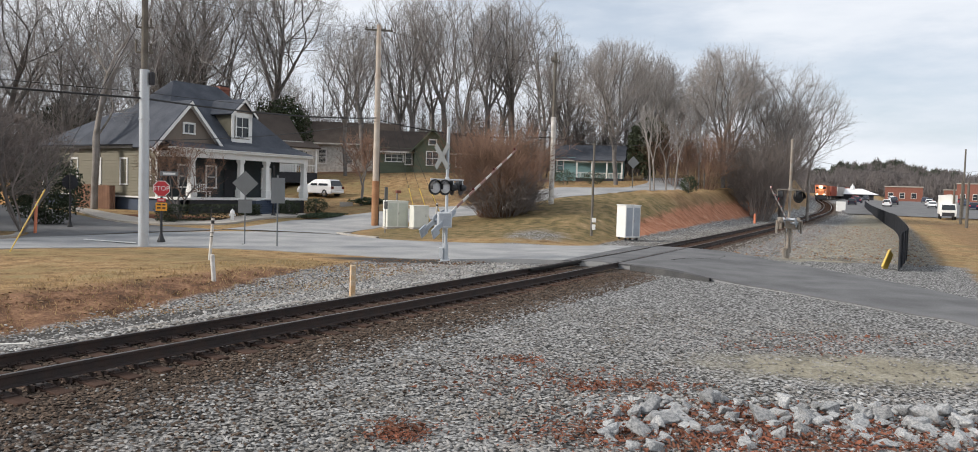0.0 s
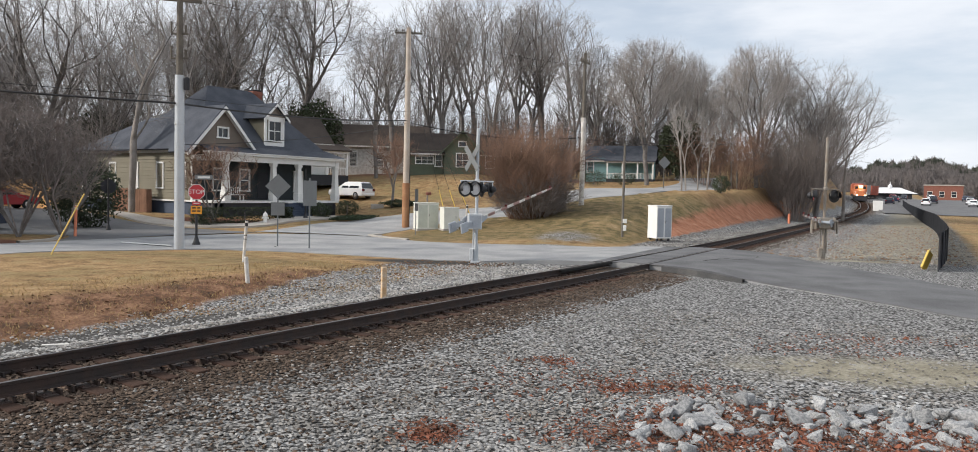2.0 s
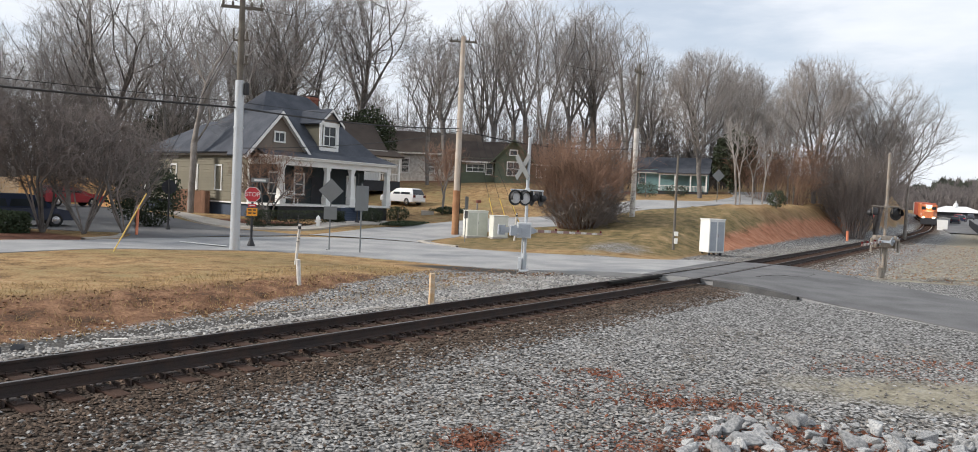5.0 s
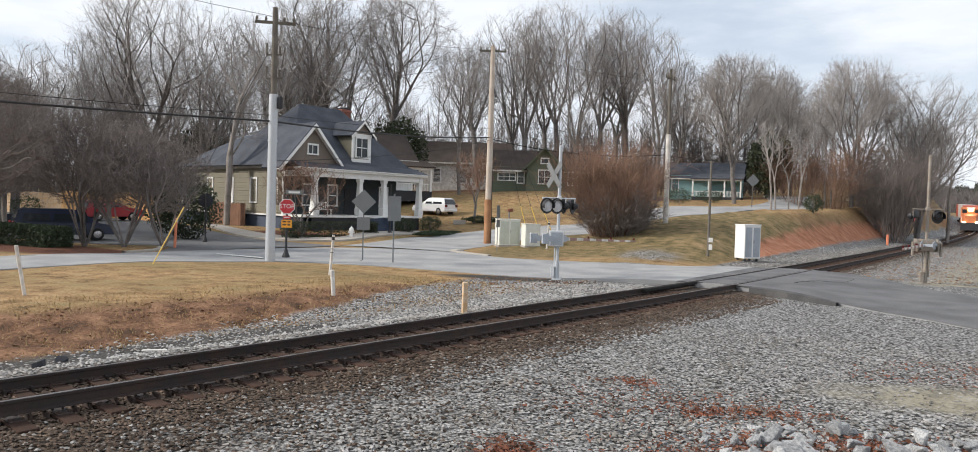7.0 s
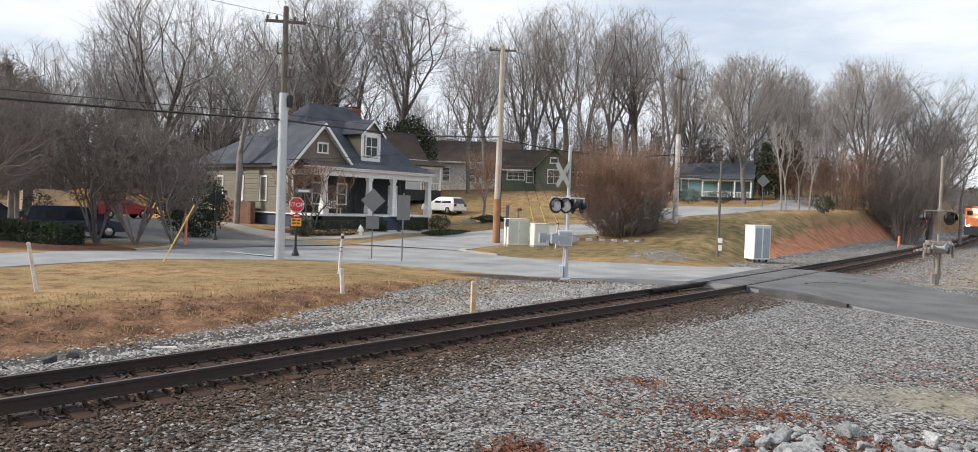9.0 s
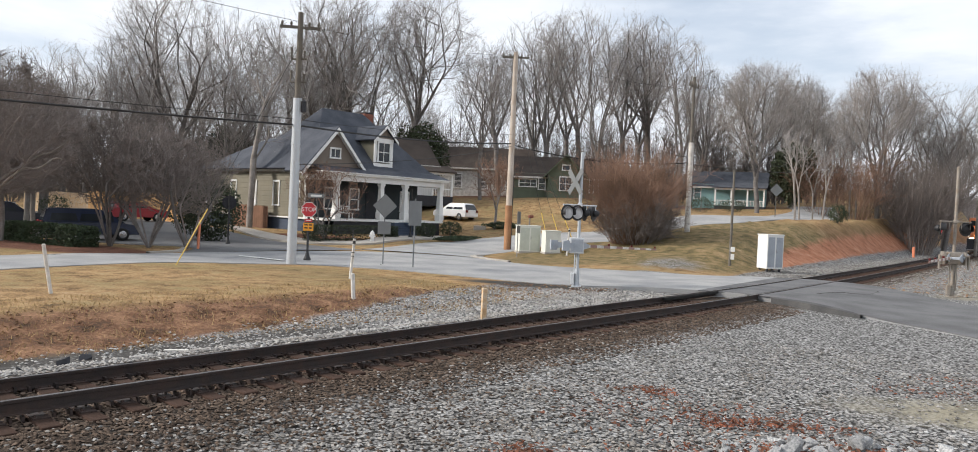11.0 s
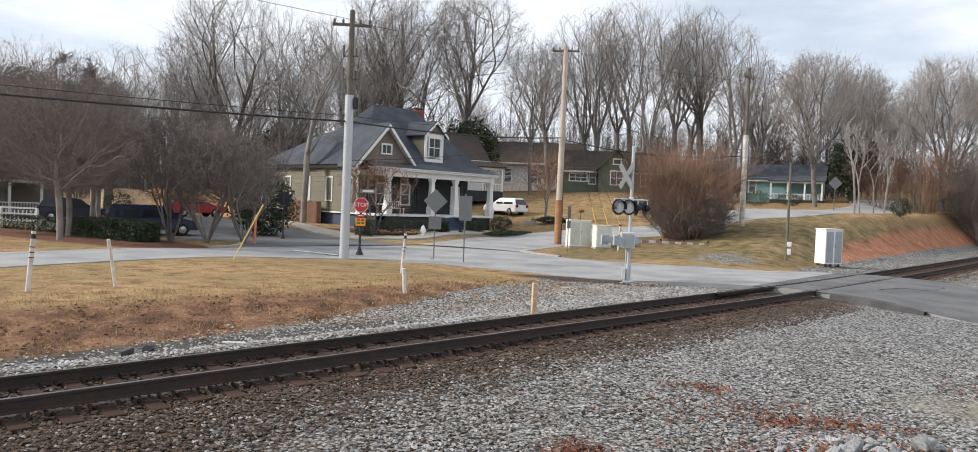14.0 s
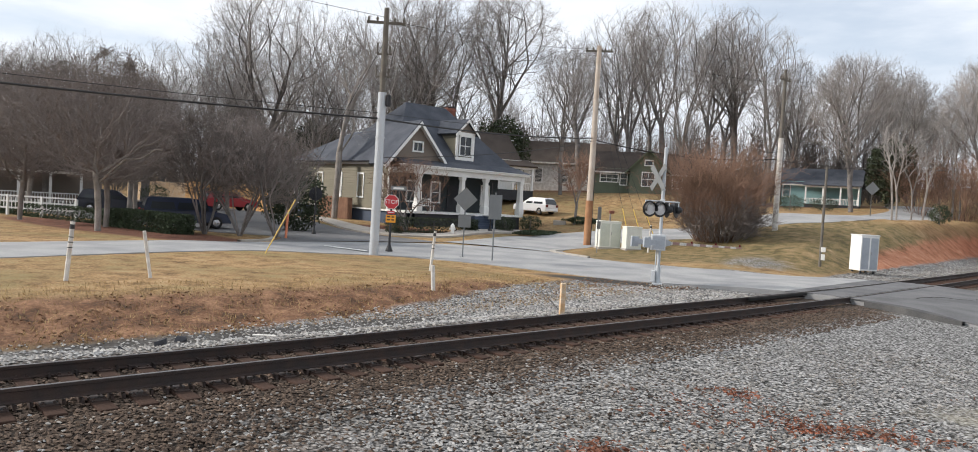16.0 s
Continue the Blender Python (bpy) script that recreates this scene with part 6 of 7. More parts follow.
# ---- bare winter trees ----
def colonize(seed, height, width, low, n=900, stems=1, splay=0.0, lean=(0.0, 0.0), step=0.45, kill=0.46, reach=2.4, rise=0.08):
    """Branches that grow towards points spread through the crown's room: places and the parent of each."""
    g = np.random.RandomState(seed)
    f = g.uniform(0, 1, n)
    side = np.where(f > .45, np.sqrt(np.clip(1 - ((f - .45) / .57)**2, 0, 1)), .3 + .7 * (f / .45)**.8)
    a, q = g.uniform(0, 2 * math.pi, n), g.uniform(0, 1, n)**.42
    ph = g.uniform(0, 6.28, 4)
    side = side * (1 + .2 * np.sin(2 * a + ph[0]) + .14 * np.sin(3 * a + ph[1] + 2 * f) + .1 * np.sin(7 * f + ph[2] + a))
    z = height * (low + (1 - low) * f * (1 + .06 * np.sin(2 * a + ph[3])))
    goal = np.stack([q * side * width / 2 * np.cos(a) + lean[0] * z, q * side * width / 2 * np.sin(a) + lean[1] * z, z], -1)
    pts, up = [np.zeros(3)], [-1]
    for k in range(stems):
        t = 2 * math.pi * k / stems + g.uniform(-.4, .4)
        d = np.array([math.cos(t) * splay + lean[0], math.sin(t) * splay + lean[1], 1.0])
        p, at = np.zeros(3), 0
        while p[2] < height * low * 1.12:
            d = d + g.normal(0, .05, 3) * (1, 1, 0)
            p = p + d / np.linalg.norm(d) * step
            pts.append(p)
            up.append(at)
            at = len(pts) - 1
    pts = np.array(pts)
    gap = np.linalg.norm(goal[:, None] - pts[None], axis=2)
    near, best = gap.argmin(1), gap.min(1)
    heading = np.zeros((len(pts), 3))
    heading[:, 2] = 1
    for turn in range(110):
        live = best < (reach if turn > 6 else reach * 2.5)
        if not live.any():
            break
        pull = (goal[live] - pts[near[live]]) / (best[live, None] + 1e-9)
        ids, where = np.unique(near[live], return_inverse=True)
        d = np.zeros((len(ids), 3))
        np.add.at(d, where, pull)
        d /= np.linalg.norm(d, axis=1)[:, None] + 1e-9
        d = d + .34 * heading[ids] + g.normal(0, .09, d.shape) + np.array([0, 0, rise])
        d /= np.linalg.norm(d, axis=1)[:, None]
        fresh = pts[ids] + d * step
        base = len(pts)
        pts, heading = np.vstack([pts, fresh]), np.vstack([heading, d])
        up += ids.tolist()
        gap = np.linalg.norm(goal[:, None] - fresh[None], axis=2)
        k, m = gap.argmin(1), gap.min(1)
        closer = m < best
        near, best = np.where(closer, base + k, near), np.where(closer, m, best)
        keep = best > kill
        goal, near, best = goal[keep], near[keep], best[keep]
        if len(goal) == 0:
            break
    return g, pts, np.array(up), heading


def ramify(seed, height, width, low, leaders=4, splay=0.45, seg=0.75, rise=0.05, lean=(0.0, 0.0), most=6000, stems=1):
    """Spreading limbs that fork again and again and stop at the crown's rounded outline."""
    g = np.random.RandomState(seed)
    ph = g.uniform(0, 6.28, 4)

    def outside(p, slack):
        f = (p[2] / height - low) / (1 - low)
        if f < 0:
            return False
        a = math.atan2(p[1] - lean[1] * p[2], p[0] - lean[0] * p[2])
        side = math.sqrt(max(0, 1 - ((f - .45) / .56)**2)) if f > .45 else .45 + .55 * (f / .45)**.7
        side *= 1 + .18 * math.sin(2 * a + ph[0]) + .13 * math.sin(3 * a + ph[1] + 2 * f) + .1 * math.sin(5 * a + 6 * f + ph[2])
        return math.hypot(p[0] - lean[0] * p[2], p[1] - lean[1] * p[2]) > side * width / 2 * slack or f > 1.02 * slack

    pts, up, heading, tips = [np.zeros(3)], [-1], [np.array([0, 0, 1.0])], []
    limit = (99.0, width * .55, width * .3, width * .16, width * .08)
    chance = (.8, .42, .34, .2, 0)
    for k in range(stems):
        a = 2 * math.pi * k / stems + g.uniform(-.5, .5)
        d = np.array([math.cos(a) * splay * .5 * (stems > 1) + lean[0], math.sin(a) * splay * .5 * (stems > 1) + lean[1], 1.0])
        at, p, top = 0, np.zeros(3), height * low * g.uniform(.75, 1.05)
        while p[2] < top:
            d = d + g.normal(0, .035, 3) * (1, 1, 0)
            d /= np.linalg.norm(d)
            p = p + d * seg
            pts.append(p)
            up.append(at)
            heading.append(d)
            at = len(pts) - 1
        turn = g.uniform(0, 6.28)
        for j in range(leaders):
            t = turn + 2 * math.pi * j / leaders + g.uniform(-.3, .3)
            w = splay * g.uniform(.55, 1.25) * (j > 0 or leaders < 3) + .08
            e = d + np.array([math.cos(t) * w, math.sin(t) * w, 0])
            tips.append((at, e / np.linalg.norm(e), 0, 0.0, g.uniform(.88, 1.08), g.uniform(0, 6.28)))
    while tips and len(pts) < most:
        later = []
        for at, d, order, gone, slack, spin in tips:
            step = seg * (1, .85, .75, .7, .6)[order] * g.uniform(.8, 1.2)
            out = np.array([pts[at][0] - lean[0] * pts[at][2], pts[at][1] - lean[1] * pts[at][2], 0])
            out = out / (np.linalg.norm(out) + 1e-6)
            d = d + g.normal(0, .075 + .03 * order, 3) + out * .035 + np.array([0, 0, rise])
            d /= np.linalg.norm(d)
            p = pts[at] + d * step
            if outside(p, slack) or gone > limit[order] * slack * 1.1:
                continue
            pts.append(p)
            up.append(at)
            heading.append(d)
            now = len(pts) - 1
            spin += 2.4
            if g.uniform() < chance[order] and (order > 0 or gone > seg):
                x = np.cross(d, (0.2, 0.3, 1.0) if abs(d[2]) < .9 else (1.0, 0.1, 0))
                x /= np.linalg.norm(x)
                y = np.cross(d, x)
                ang = g.uniform(.5, .95)
                e = d * math.cos(ang) + (x * math.cos(spin) + y * math.sin(spin)) * math.sin(ang)
                later.append((now, e, order + 1, 0.0, g.uniform(.84, 1.1), g.uniform(0, 6.28)))
            later.append((now, d, order, gone + step, slack, spin))
        tips = later
    return g, np.array(pts), np.array(up), np.array(heading)


def grow(seed, height, width, low, trunk_r, tip=0.0105, twigs=2, twig_len=1.05, twig_r=0.0078, habit=ramify, **how):
    """A bare tree: trunk with its limbs, and a crown of branches and fine twigs."""
    g, pts, up, heading = habit(seed, height, width, low, **how)
    n = len(pts)
    area, kids = np.zeros(n), [[] for k in range(n)]
    for k in range(n - 1, 0, -1):
        if area[k] == 0:
            area[k] = tip**2.3
        area[up[k]] += area[k]
        kids[up[k]].append(k)
    rad = area**(1 / 2.3)
    rad = np.where(rad > tip, tip + (rad - tip) * (trunk_r - tip) / max(rad[0] - tip, 1e-6), tip)
    wood, crown = Shoots(), Shoots()
    starts = [(0, k) for k in kids[0]]
    while starts:
        a, b = starts.pop()
        run = [a, b]
        while kids[run[-1]]:
            order = sorted(kids[run[-1]], key=lambda k: -area[k])
            starts += [(run[-1], k) for k in order[1:]]
            run.append(order[0])
        p, r = pts[run].copy(), rad[run].copy()
        r[0] = min(r[0], r[1] * 1.25)
        if len(p) > 3:
            p[1:-1] = (p[:-2] + 2 * p[1:-1] + p[2:]) / 4
        r[-1] *= .4
        thick = r[1] > .05
        (wood if thick else crown).run(list(p), list(r), 7 if r[1] > .12 else 5 if thick else 3)
    # twigs: slim three-sided spikes
    own = np.flatnonzero((rad < tip * 3.2) & (np.arange(n) > 0))
    if twigs:
        at = np.repeat(own, twigs)
        p = pts[at] + (pts[up[at]] - pts[at]) * g.uniform(0, 1, (len(at), 1))
        d = heading[at] * .75 + g.normal(0, .5, (len(at), 3)) + np.array([0, 0, .22])
        d /= np.linalg.norm(d, axis=1)[:, None]
        ln = twig_len * g.uniform(.45, 1.3, len(at))[:, None]
        q = p + d * ln * g.uniform(.3, .8, ln.shape)
        e = d + g.normal(0, .5, d.shape) + np.array([0, 0, .12])
        e /= np.linalg.norm(e, axis=1)[:, None]
        for src, way, size, wide in ((p, d, ln, twig_r), (q, e, ln * .6, twig_r * .75)):
            x = np.cross(way, g.normal(0, 1, way.shape))
            x /= np.linalg.norm(x, axis=1)[:, None] + 1e-9
            y = np.cross(way, x)
            v = np.stack([src + x * wide, src + (-.5 * x + .87 * y) * wide, src + (-.5 * x - .87 * y) * wide, src + way * size], 1).reshape(-1, 3)
            b = len(crown.v)
            crown.v += v.tolist()
            for k in range(len(src)):
                i = b + 4 * k
                crown.f += [(i, i + 1, i + 3), (i + 1, i + 2, i + 3), (i + 2, i, i + 3)]
    return wood, crown


def tree(name, seed, x, y, height, width, label, group="", bark="bark", twig="twig", turn=0, low=.3, trunk_r=.3, **how):
    wood, crown = grow(seed, height, width, low, trunk_r, **how)
    ob = thing(name, stand(x, y, turn, -0.1), label, "tree", group)
    rounded(part("trunk", (wood.v, wood.f), bark, ob), 60)
    part("crown", (crown.v, crown.f), twig, ob)
    return ob


def copy_tree(src, x, y, height, made, turn, label="", dz=-0.1):
    k = height / made
    ob = copy_thing(src, stand(x, y, turn, dz))
    ob.scale = (k * 1.0, k * 1.0, k)
    if label:
        ob["label"] = label
    return ob


HARDWOOD = "tall bare grey hardwood tree on the wooded hill"
GROVE = "bare trees on the hill"
BIG = [(-52.1, 60.7, 13.0), (-59.1, 74.4, 16.8), (-54.0, 74.5, 20.1), (-45.5, 70.6, 24.1), (-48.4, 85.2, 25.1), (-35.3, 82.6, 24.9), (-32.1, 86.2, 28.4),
       (-28.7, 95.2, 27.0), (-29.5, 103.0, 15.0), (-17.4, 88.1, 17.5), (-17.3, 100.5, 21.2), (-11.3, 99.4, 23.8), (-6.8, 104.8, 26.4), (-1.6, 101.0, 25.0)]
BIG2 = [(2.0, 106.0, 24.9), (5.6, 96.8, 21.3), (10.8, 111.5, 19.5), (14.6, 103.1, 19.5), (13.2, 83.9, 15.9), (19.5, 99.2, 16.8), (24.5, 109.3, 15.7), (28.7, 114.4, 13.2),
        (26.8, 90.0, 16.8), (33.8, 98.3, 18.8), (34.4, 92.0, 17.9), (38.6, 103.8, 15.0), (-64.3, 55.6, 14.6), (-73.7, 67.6, 18.0), (-64.0, 63.2, 17.6)]
BIG3 = [(-50.6, 58.4, 13.0), (-56.2, 67.7, 17.3), (-40.5, 90.0, 22.0), (8.4, 100.0, 18.0), (-9.0, 112.0, 24.0), (30.5, 100.0, 16.0), (-42.0, 74.0, 18.0), (-4.0, 94.0, 19.0), (0.4, 115.0, 24.0),
        (-58.0, 58.0, 13.0), (-68.0, 58.0, 15.0), (-48.5, 66.0, 15.0), (-60.0, 84.0, 20.0), (21.5, 107.0, 16.5), (-14.0, 108.0, 24.0), (-38.5, 76.0, 18.0), (-50.5, 79.0, 19.0), (-55.0, 90.0, 20.0), (-43.0, 100.0, 23.0)]
made = {}
for key, seed, x, y, h, w, how in (("dome", 3, *BIG[3], 18.5, dict(low=.24, leaders=5, splay=.75, trunk_r=.42, seg=.9)),
                                   ("forked", 8, *BIG[6], 15.0, dict(low=.26, stems=2, leaders=3, splay=.42, trunk_r=.5)),
                                   ("leaning", 15, *BIG[7], 15.0, dict(low=.36, leaders=4, splay=.55, lean=(.12, .03), trunk_r=.44, seg=.68)),
                                   ("tall", 21, *BIG[11], 12.5, dict(low=.34, leaders=4, splay=.36, trunk_r=.32, rise=.07, seg=.8, twigs=1)),
                                   ("tall_too", 34, *BIG[12], 14.0, dict(low=.3, leaders=4, splay=.4, trunk_r=.34, rise=.07, seg=.86)),
                                   ("oval", 40, *BIG2[3], 13.0, dict(low=.26, leaders=5, splay=.6, trunk_r=.3, seg=.74)),
                                   ("oval_too", 47, *BIG2[8], 11.5, dict(low=.22, leaders=4, splay=.42, trunk_r=.26, seg=.58, rise=.07))):
    made[key] = (tree("bare_tree", seed, x, y, h, w, HARDWOOD, GROVE, **how), h, (x, y))
r = random.Random(11)
done = {v[2] for v in made.values()}
for i, (x, y, h) in enumerate(BIG + BIG2 + BIG3):
    if (x, y) in done:
        continue
    kinds = ("tall_too", "dome", "tall", "forked") if x < -20 else ("tall", "tall_too", "leaning", "tall") if x < 9 else ("oval", "oval_too", "oval_too", "oval")
    src, was, _ = made[kinds[i % 4]]
    copy_tree(src, x, y, h, was, r.uniform(0, 360))

# the pale broken tree by the house, slim trees on the bank, small street trees
tree("pale_tree", 52, -28.9, 54.7, 18.0, 8.0, "tall pale-barked bare tree standing beside the house", bark="pale_bark", trunk_r=0.25, low=.3, stems=1, leaders=3, splay=.35, most=420, twigs=3)
slim = tree("slim_tree", 61, 13.1, 64.7, 9.5, 3.4, "slim pale young tree on the grassy bank", "slim trees on the bank", bark="pale_bark", trunk_r=0.08, low=.32, leaders=2, splay=.25, seg=.45, rise=.09, most=420, twigs=3, twig_len=.6)
for x, y, h, a in ((13.9, 67.0, 9.0, 40), (15.7, 70.3, 7.8, 90), (17.0, 72.3, 9.8, 200), (22.5, 84.8, 12.0, 300), (24.6, 90.0, 13.0, 10)):
    copy_tree(slim, x, y, h, 9.5, a)
street = tree("street_tree", 71, -28.6, 30.1, 8.6, 7.6, "dark bare ornamental tree with spreading crown in a mulch bed", "street trees in mulch", bark="pale_bark", twig="dark_twig", trunk_r=0.15, habit=colonize, low=.3, n=3400, step=.22, kill=.24, reach=1.3, twigs=3, twig_len=.55, twig_r=.009, tip=.008)
for x, y, h, a in ((-31.6, 33.8, 8.4, 77), (-37.0, 33.3, 7.6, 190), (-46.5, 42.6, 9.8, 250), (-41.0, 46.0, 10.0, 120), (-52.0, 49.0, 11.5, 33), (-36.0, 41.0, 8.4, 300), (-33.0, 46.5, 8.2, 20)):
    copy_tree(street, x, y, h, 8.6, a)
lot = tree("multi_stem_tree", 9, -24.4, 35.6, 6.3, 5.4, "dark bare multi-stemmed ornamental tree in mulch by the car park", "multi-stemmed trees by the car park", bark="bark", twig="dark_twig", trunk_r=.13, habit=colonize, low=.34, n=3600, stems=7, splay=.5, step=.18, kill=.19, reach=1.1, twigs=2, twig_len=.45, twig_r=.009, tip=.007)
for x, y, a, h in ((-26.2, 35.0, 80, 6.5), (-22.6, 36.2, 200, 5.7)):
    copy_tree(lot, x, y, h, 6.3, a)
tree("porch_tree", 77, -20.6, 49.6, 5.4, 5.6, "small bare tree in the mulch bed before the porch", bark="bark", twig="red_twig", trunk_r=0.11, low=.22, stems=3, leaders=2, splay=.7, seg=.3, most=1300, twigs=2, twig_len=.5, twig_r=.007, tip=.008)
tree("lawn_tree", 79, -11.6, 66.0, 6.6, 5.0, "small bare tree on the sloping lawn", twig="red_twig", trunk_r=0.12, low=.26, leaders=4, splay=.6, seg=.34, most=1100, twigs=2, twig_len=.6, twig_r=.009)
snag, stub = Shoots(), Shoots()
snag.run([np.array(p) for p in ((0, 0, -.2), (.05, 0, 2.4), (.02, .05, 5.0), (.16, .05, 7.2), (.3, .1, 8.3))], [.2, .17, .14, .1, .03], 8)
stub.run([np.array(p) for p in ((.1, .05, 6.2), (.5, .1, 7.4), (.55, .2, 8.0))], [.08, .06, .02], 6)
broken = thing("broken_tree", stand(37.2, 91.0), "pale snapped-off tree trunk beside the track", "tree")
part("trunk", (snag.v, snag.f), "pale_bark", broken)
part("limb", (stub.v, stub.f), "pale_bark", broken)


# ---- shrubs ----
def shrub(name, seed, x, y, height, width, label, material, stems=60, counts=(6, 5), lean=0.6, thin=0.009, r0=0.02, category="shrub", group="", low=0.2):
    g = np.random.RandomState(seed)
    wood, twigs = Shoots(), Shoots()

    def shoot(p, d, length, rad, level):
        pts, radii, ds = [p], [rad], [d]
        n = 4 if level == 0 else 2
        for i in range(n):
            d = d + g.normal(0, 0.13 if level == 0 else 0.2, 3) + np.array([0, 0, 0.06])
            d /= np.linalg.norm(d)
            p = p + d * length / n
            pts.append(p)
            ds.append(d)
            radii.append(max(thin * .5, rad * (1 - 0.75 * (i + 1) / n)))
        (wood if level == 0 else twigs).run(pts, radii, 4 if level == 0 else 3)
        if level < len(counts):
            for c in range(counts[level]):
                f = g.uniform(low, 1)
                k = min(int(f * n), n - 1)
                a = np.cross(ds[k], g.normal(0, 1, 3))
                a /= np.linalg.norm(a) + 1e-9
                ang = g.uniform(.3, .9)
                shoot(pts[k] + (pts[k + 1] - pts[k]) * (f * n - k), ds[k] * math.cos(ang) + a * math.sin(ang), length * g.uniform(.28, .5), max(thin, rad * .5), level + 1)

    for s in range(stems):
        a, q = g.uniform(0, 2 * math.pi), math.sqrt(g.uniform(0, 1))
        d = np.array([math.cos(a) * q * lean, math.sin(a) * q * lean, 1.0])
        d /= np.linalg.norm(d)
        base = np.array([math.cos(a) * q * width * .22, math.sin(a) * q * width * .22, 0])
        shoot(base, d, height * g.uniform(.7, 1.05) / (0.6 + 0.4 * d[2]), r0, 0)
    ob = thing(name, stand(x, y, 0, -0.05), label, category, group)
    part("trunk", (wood.v, wood.f), material, ob)
    part("crown", (twigs.v, twigs.f), material, ob)
    return ob


shrub("large_shrub", 5, 0.15, 51.0, 5.0, 5.6, "large bare reddish-brown shrub with dense twigs", "red_twig", stems=190, counts=(9, 6), lean=0.56, r0=0.02, thin=0.008)
shrub("low_shrub", 6, 0.6, 50.8, 2.5, 6.0, "dark dense low growth under the large shrub", "dark_twig", stems=140, counts=(9, 4), lean=1.1, r0=0.02, thin=0.012)
thicket = shrub("thicket", 12, 29.2, 84.6, 8.2, 7.0, "dense dark bare thicket on the bank above the track", "dark_twig", stems=75, counts=(12, 6), lean=0.42, r0=0.035, thin=0.009, group="thickets on the bank")
for x, y, a, k in ((32.0, 92.0, 70, 1.0), (34.5, 100.0, 160, 0.9)):
    c = copy_thing(thicket, stand(x, y, a, -0.1))
    c.scale = (k, k, k)
brown = shrub("brown_thicket", 14, 22.5, 83.5, 6.2, 6.0, "bare reddish-brown undergrowth on the bank", "red_twig", stems=34, counts=(11, 6), lean=0.55, r0=0.025, thin=0.009, group="undergrowth on the bank")
for x, y, a, k in ((20.0, 86.0, 70, 0.85), (26.5, 92.0, 160, 1.0)):
    c = copy_thing(brown, stand(x, y, a, -0.1))
    c.scale = (k, k, k)


def leafy(name, seed, x, y, sx, sy, sz, label, material, n=2500, size=0.07, category="shrub", turn=0, boxy=False, group="", trunk=0.0):
    """An evergreen: leaves in clumps round a body with an uneven outline."""
    g = np.random.RandomState(seed)
    if boxy:
        c = g.uniform(-1, 1, (n, 3))
        k = g.randint(0, 3, n)
        c[np.arange(n), k] = np.sign(c[np.arange(n), k]) * g.uniform(.8, 1.06, n)
    else:
        c = g.normal(0, 1, (n, 3))
        c /= np.linalg.norm(c, axis=1)[:, None]
        c *= g.uniform(.45, 1.05, (n, 1))**.6 * (1 + .18 * np.sin(c[:, :1] * 5 + seed) * np.cos(c[:, 1:2] * 4 + c[:, 2:] * 3))
    c = c * (sx / 2, sy / 2, sz / 2) + (0, 0, sz / 2 + trunk)
    a, b = g.normal(0, 1, (n, 3)), g.normal(0, 1, (n, 3))
    a /= np.linalg.norm(a, axis=1)[:, None]
    b = np.cross(a, b)
    b /= np.linalg.norm(b, axis=1)[:, None]
    s = size * g.uniform(.6, 1.5, (n, 1))
    v = np.stack([c - a * s, c - b * s * .45, c + a * s, c + b * s * .45], 1).reshape(-1, 3)
    f = [(4 * i, 4 * i + 1, 4 * i + 2, 4 * i + 3) for i in range(n)]
    ob = thing(name, stand(x, y, turn), label, category, group)
    part("leaves", (v.tolist(), f), material, ob)
    bm = B()
    tube(bm, (0, 0, -.1), (0, 0, trunk + sz * .7), .05 + sz * .015, .03, 7)
    part("trunk", bm, "bark", ob)
    return ob


leafy("porch_hedge", 33, -18.9, 50.6, 7.5, 1.1, 1.0, "dark clipped hedge before the porch", "evergreen", 6000, 0.06, "hedge", turn=59.5, boxy=True)
leafy("hedge", 1, -29.6, 34.6, 6.6, 1.6, 1.0, "clipped dark green hedge beside the car park", "hedge_leaf", 9000, 0.07, "hedge", turn=-20, boxy=True)
leafy("hedge", 2, -38.8, 37.6, 12.5, 1.4, 0.8, "clipped dark green hedge along the mulch bed", "hedge_leaf", 7000, 0.07, "hedge", turn=-14, boxy=True)
leafy("evergreen_shrub", 3, -25.9, 43.6, 4.2, 3.4, 4.2, "dark glossy evergreen shrub beside the street", "evergreen", 7000, 0.09)
leafy("evergreen_tree", 4, -26.5, 94.0, 7, 7, 7.5, "dark evergreen tree behind the houses", "evergreen", 5000, 0.2, "tree", trunk=2)
leafy("evergreen_tree", 5, 18.5, 93.0, 5, 5, 6.5, "dark evergreen tree beside the porch house", "evergreen", 9000, 0.18, "tree", trunk=1)
leafy("evergreen_tree", 6, -52.0, 92.0, 9, 8, 9, "dark evergreen tree behind the car park", "evergreen", 12000, 0.22, "tree", trunk=1)
for i, (x, y, w, h) in enumerate(((-15.6, 57.6, 1.8, 1.2), (-14.6, 62.0, 1.9, 1.2), (-17.4, 53.6, 1.4, .7), (7.5, 84, 3, 1.6), (11, 86, 3, 1.4), (-43.8, 52.0, 2.2, 2.0), (17.6, 69.6, 1.6, 1.6))):
    leafy("round_shrub", 20 + i, x, y, w, w, h, "low rounded dark evergreen shrub", "evergreen", 1600, 0.06, group="round evergreen shrubs")
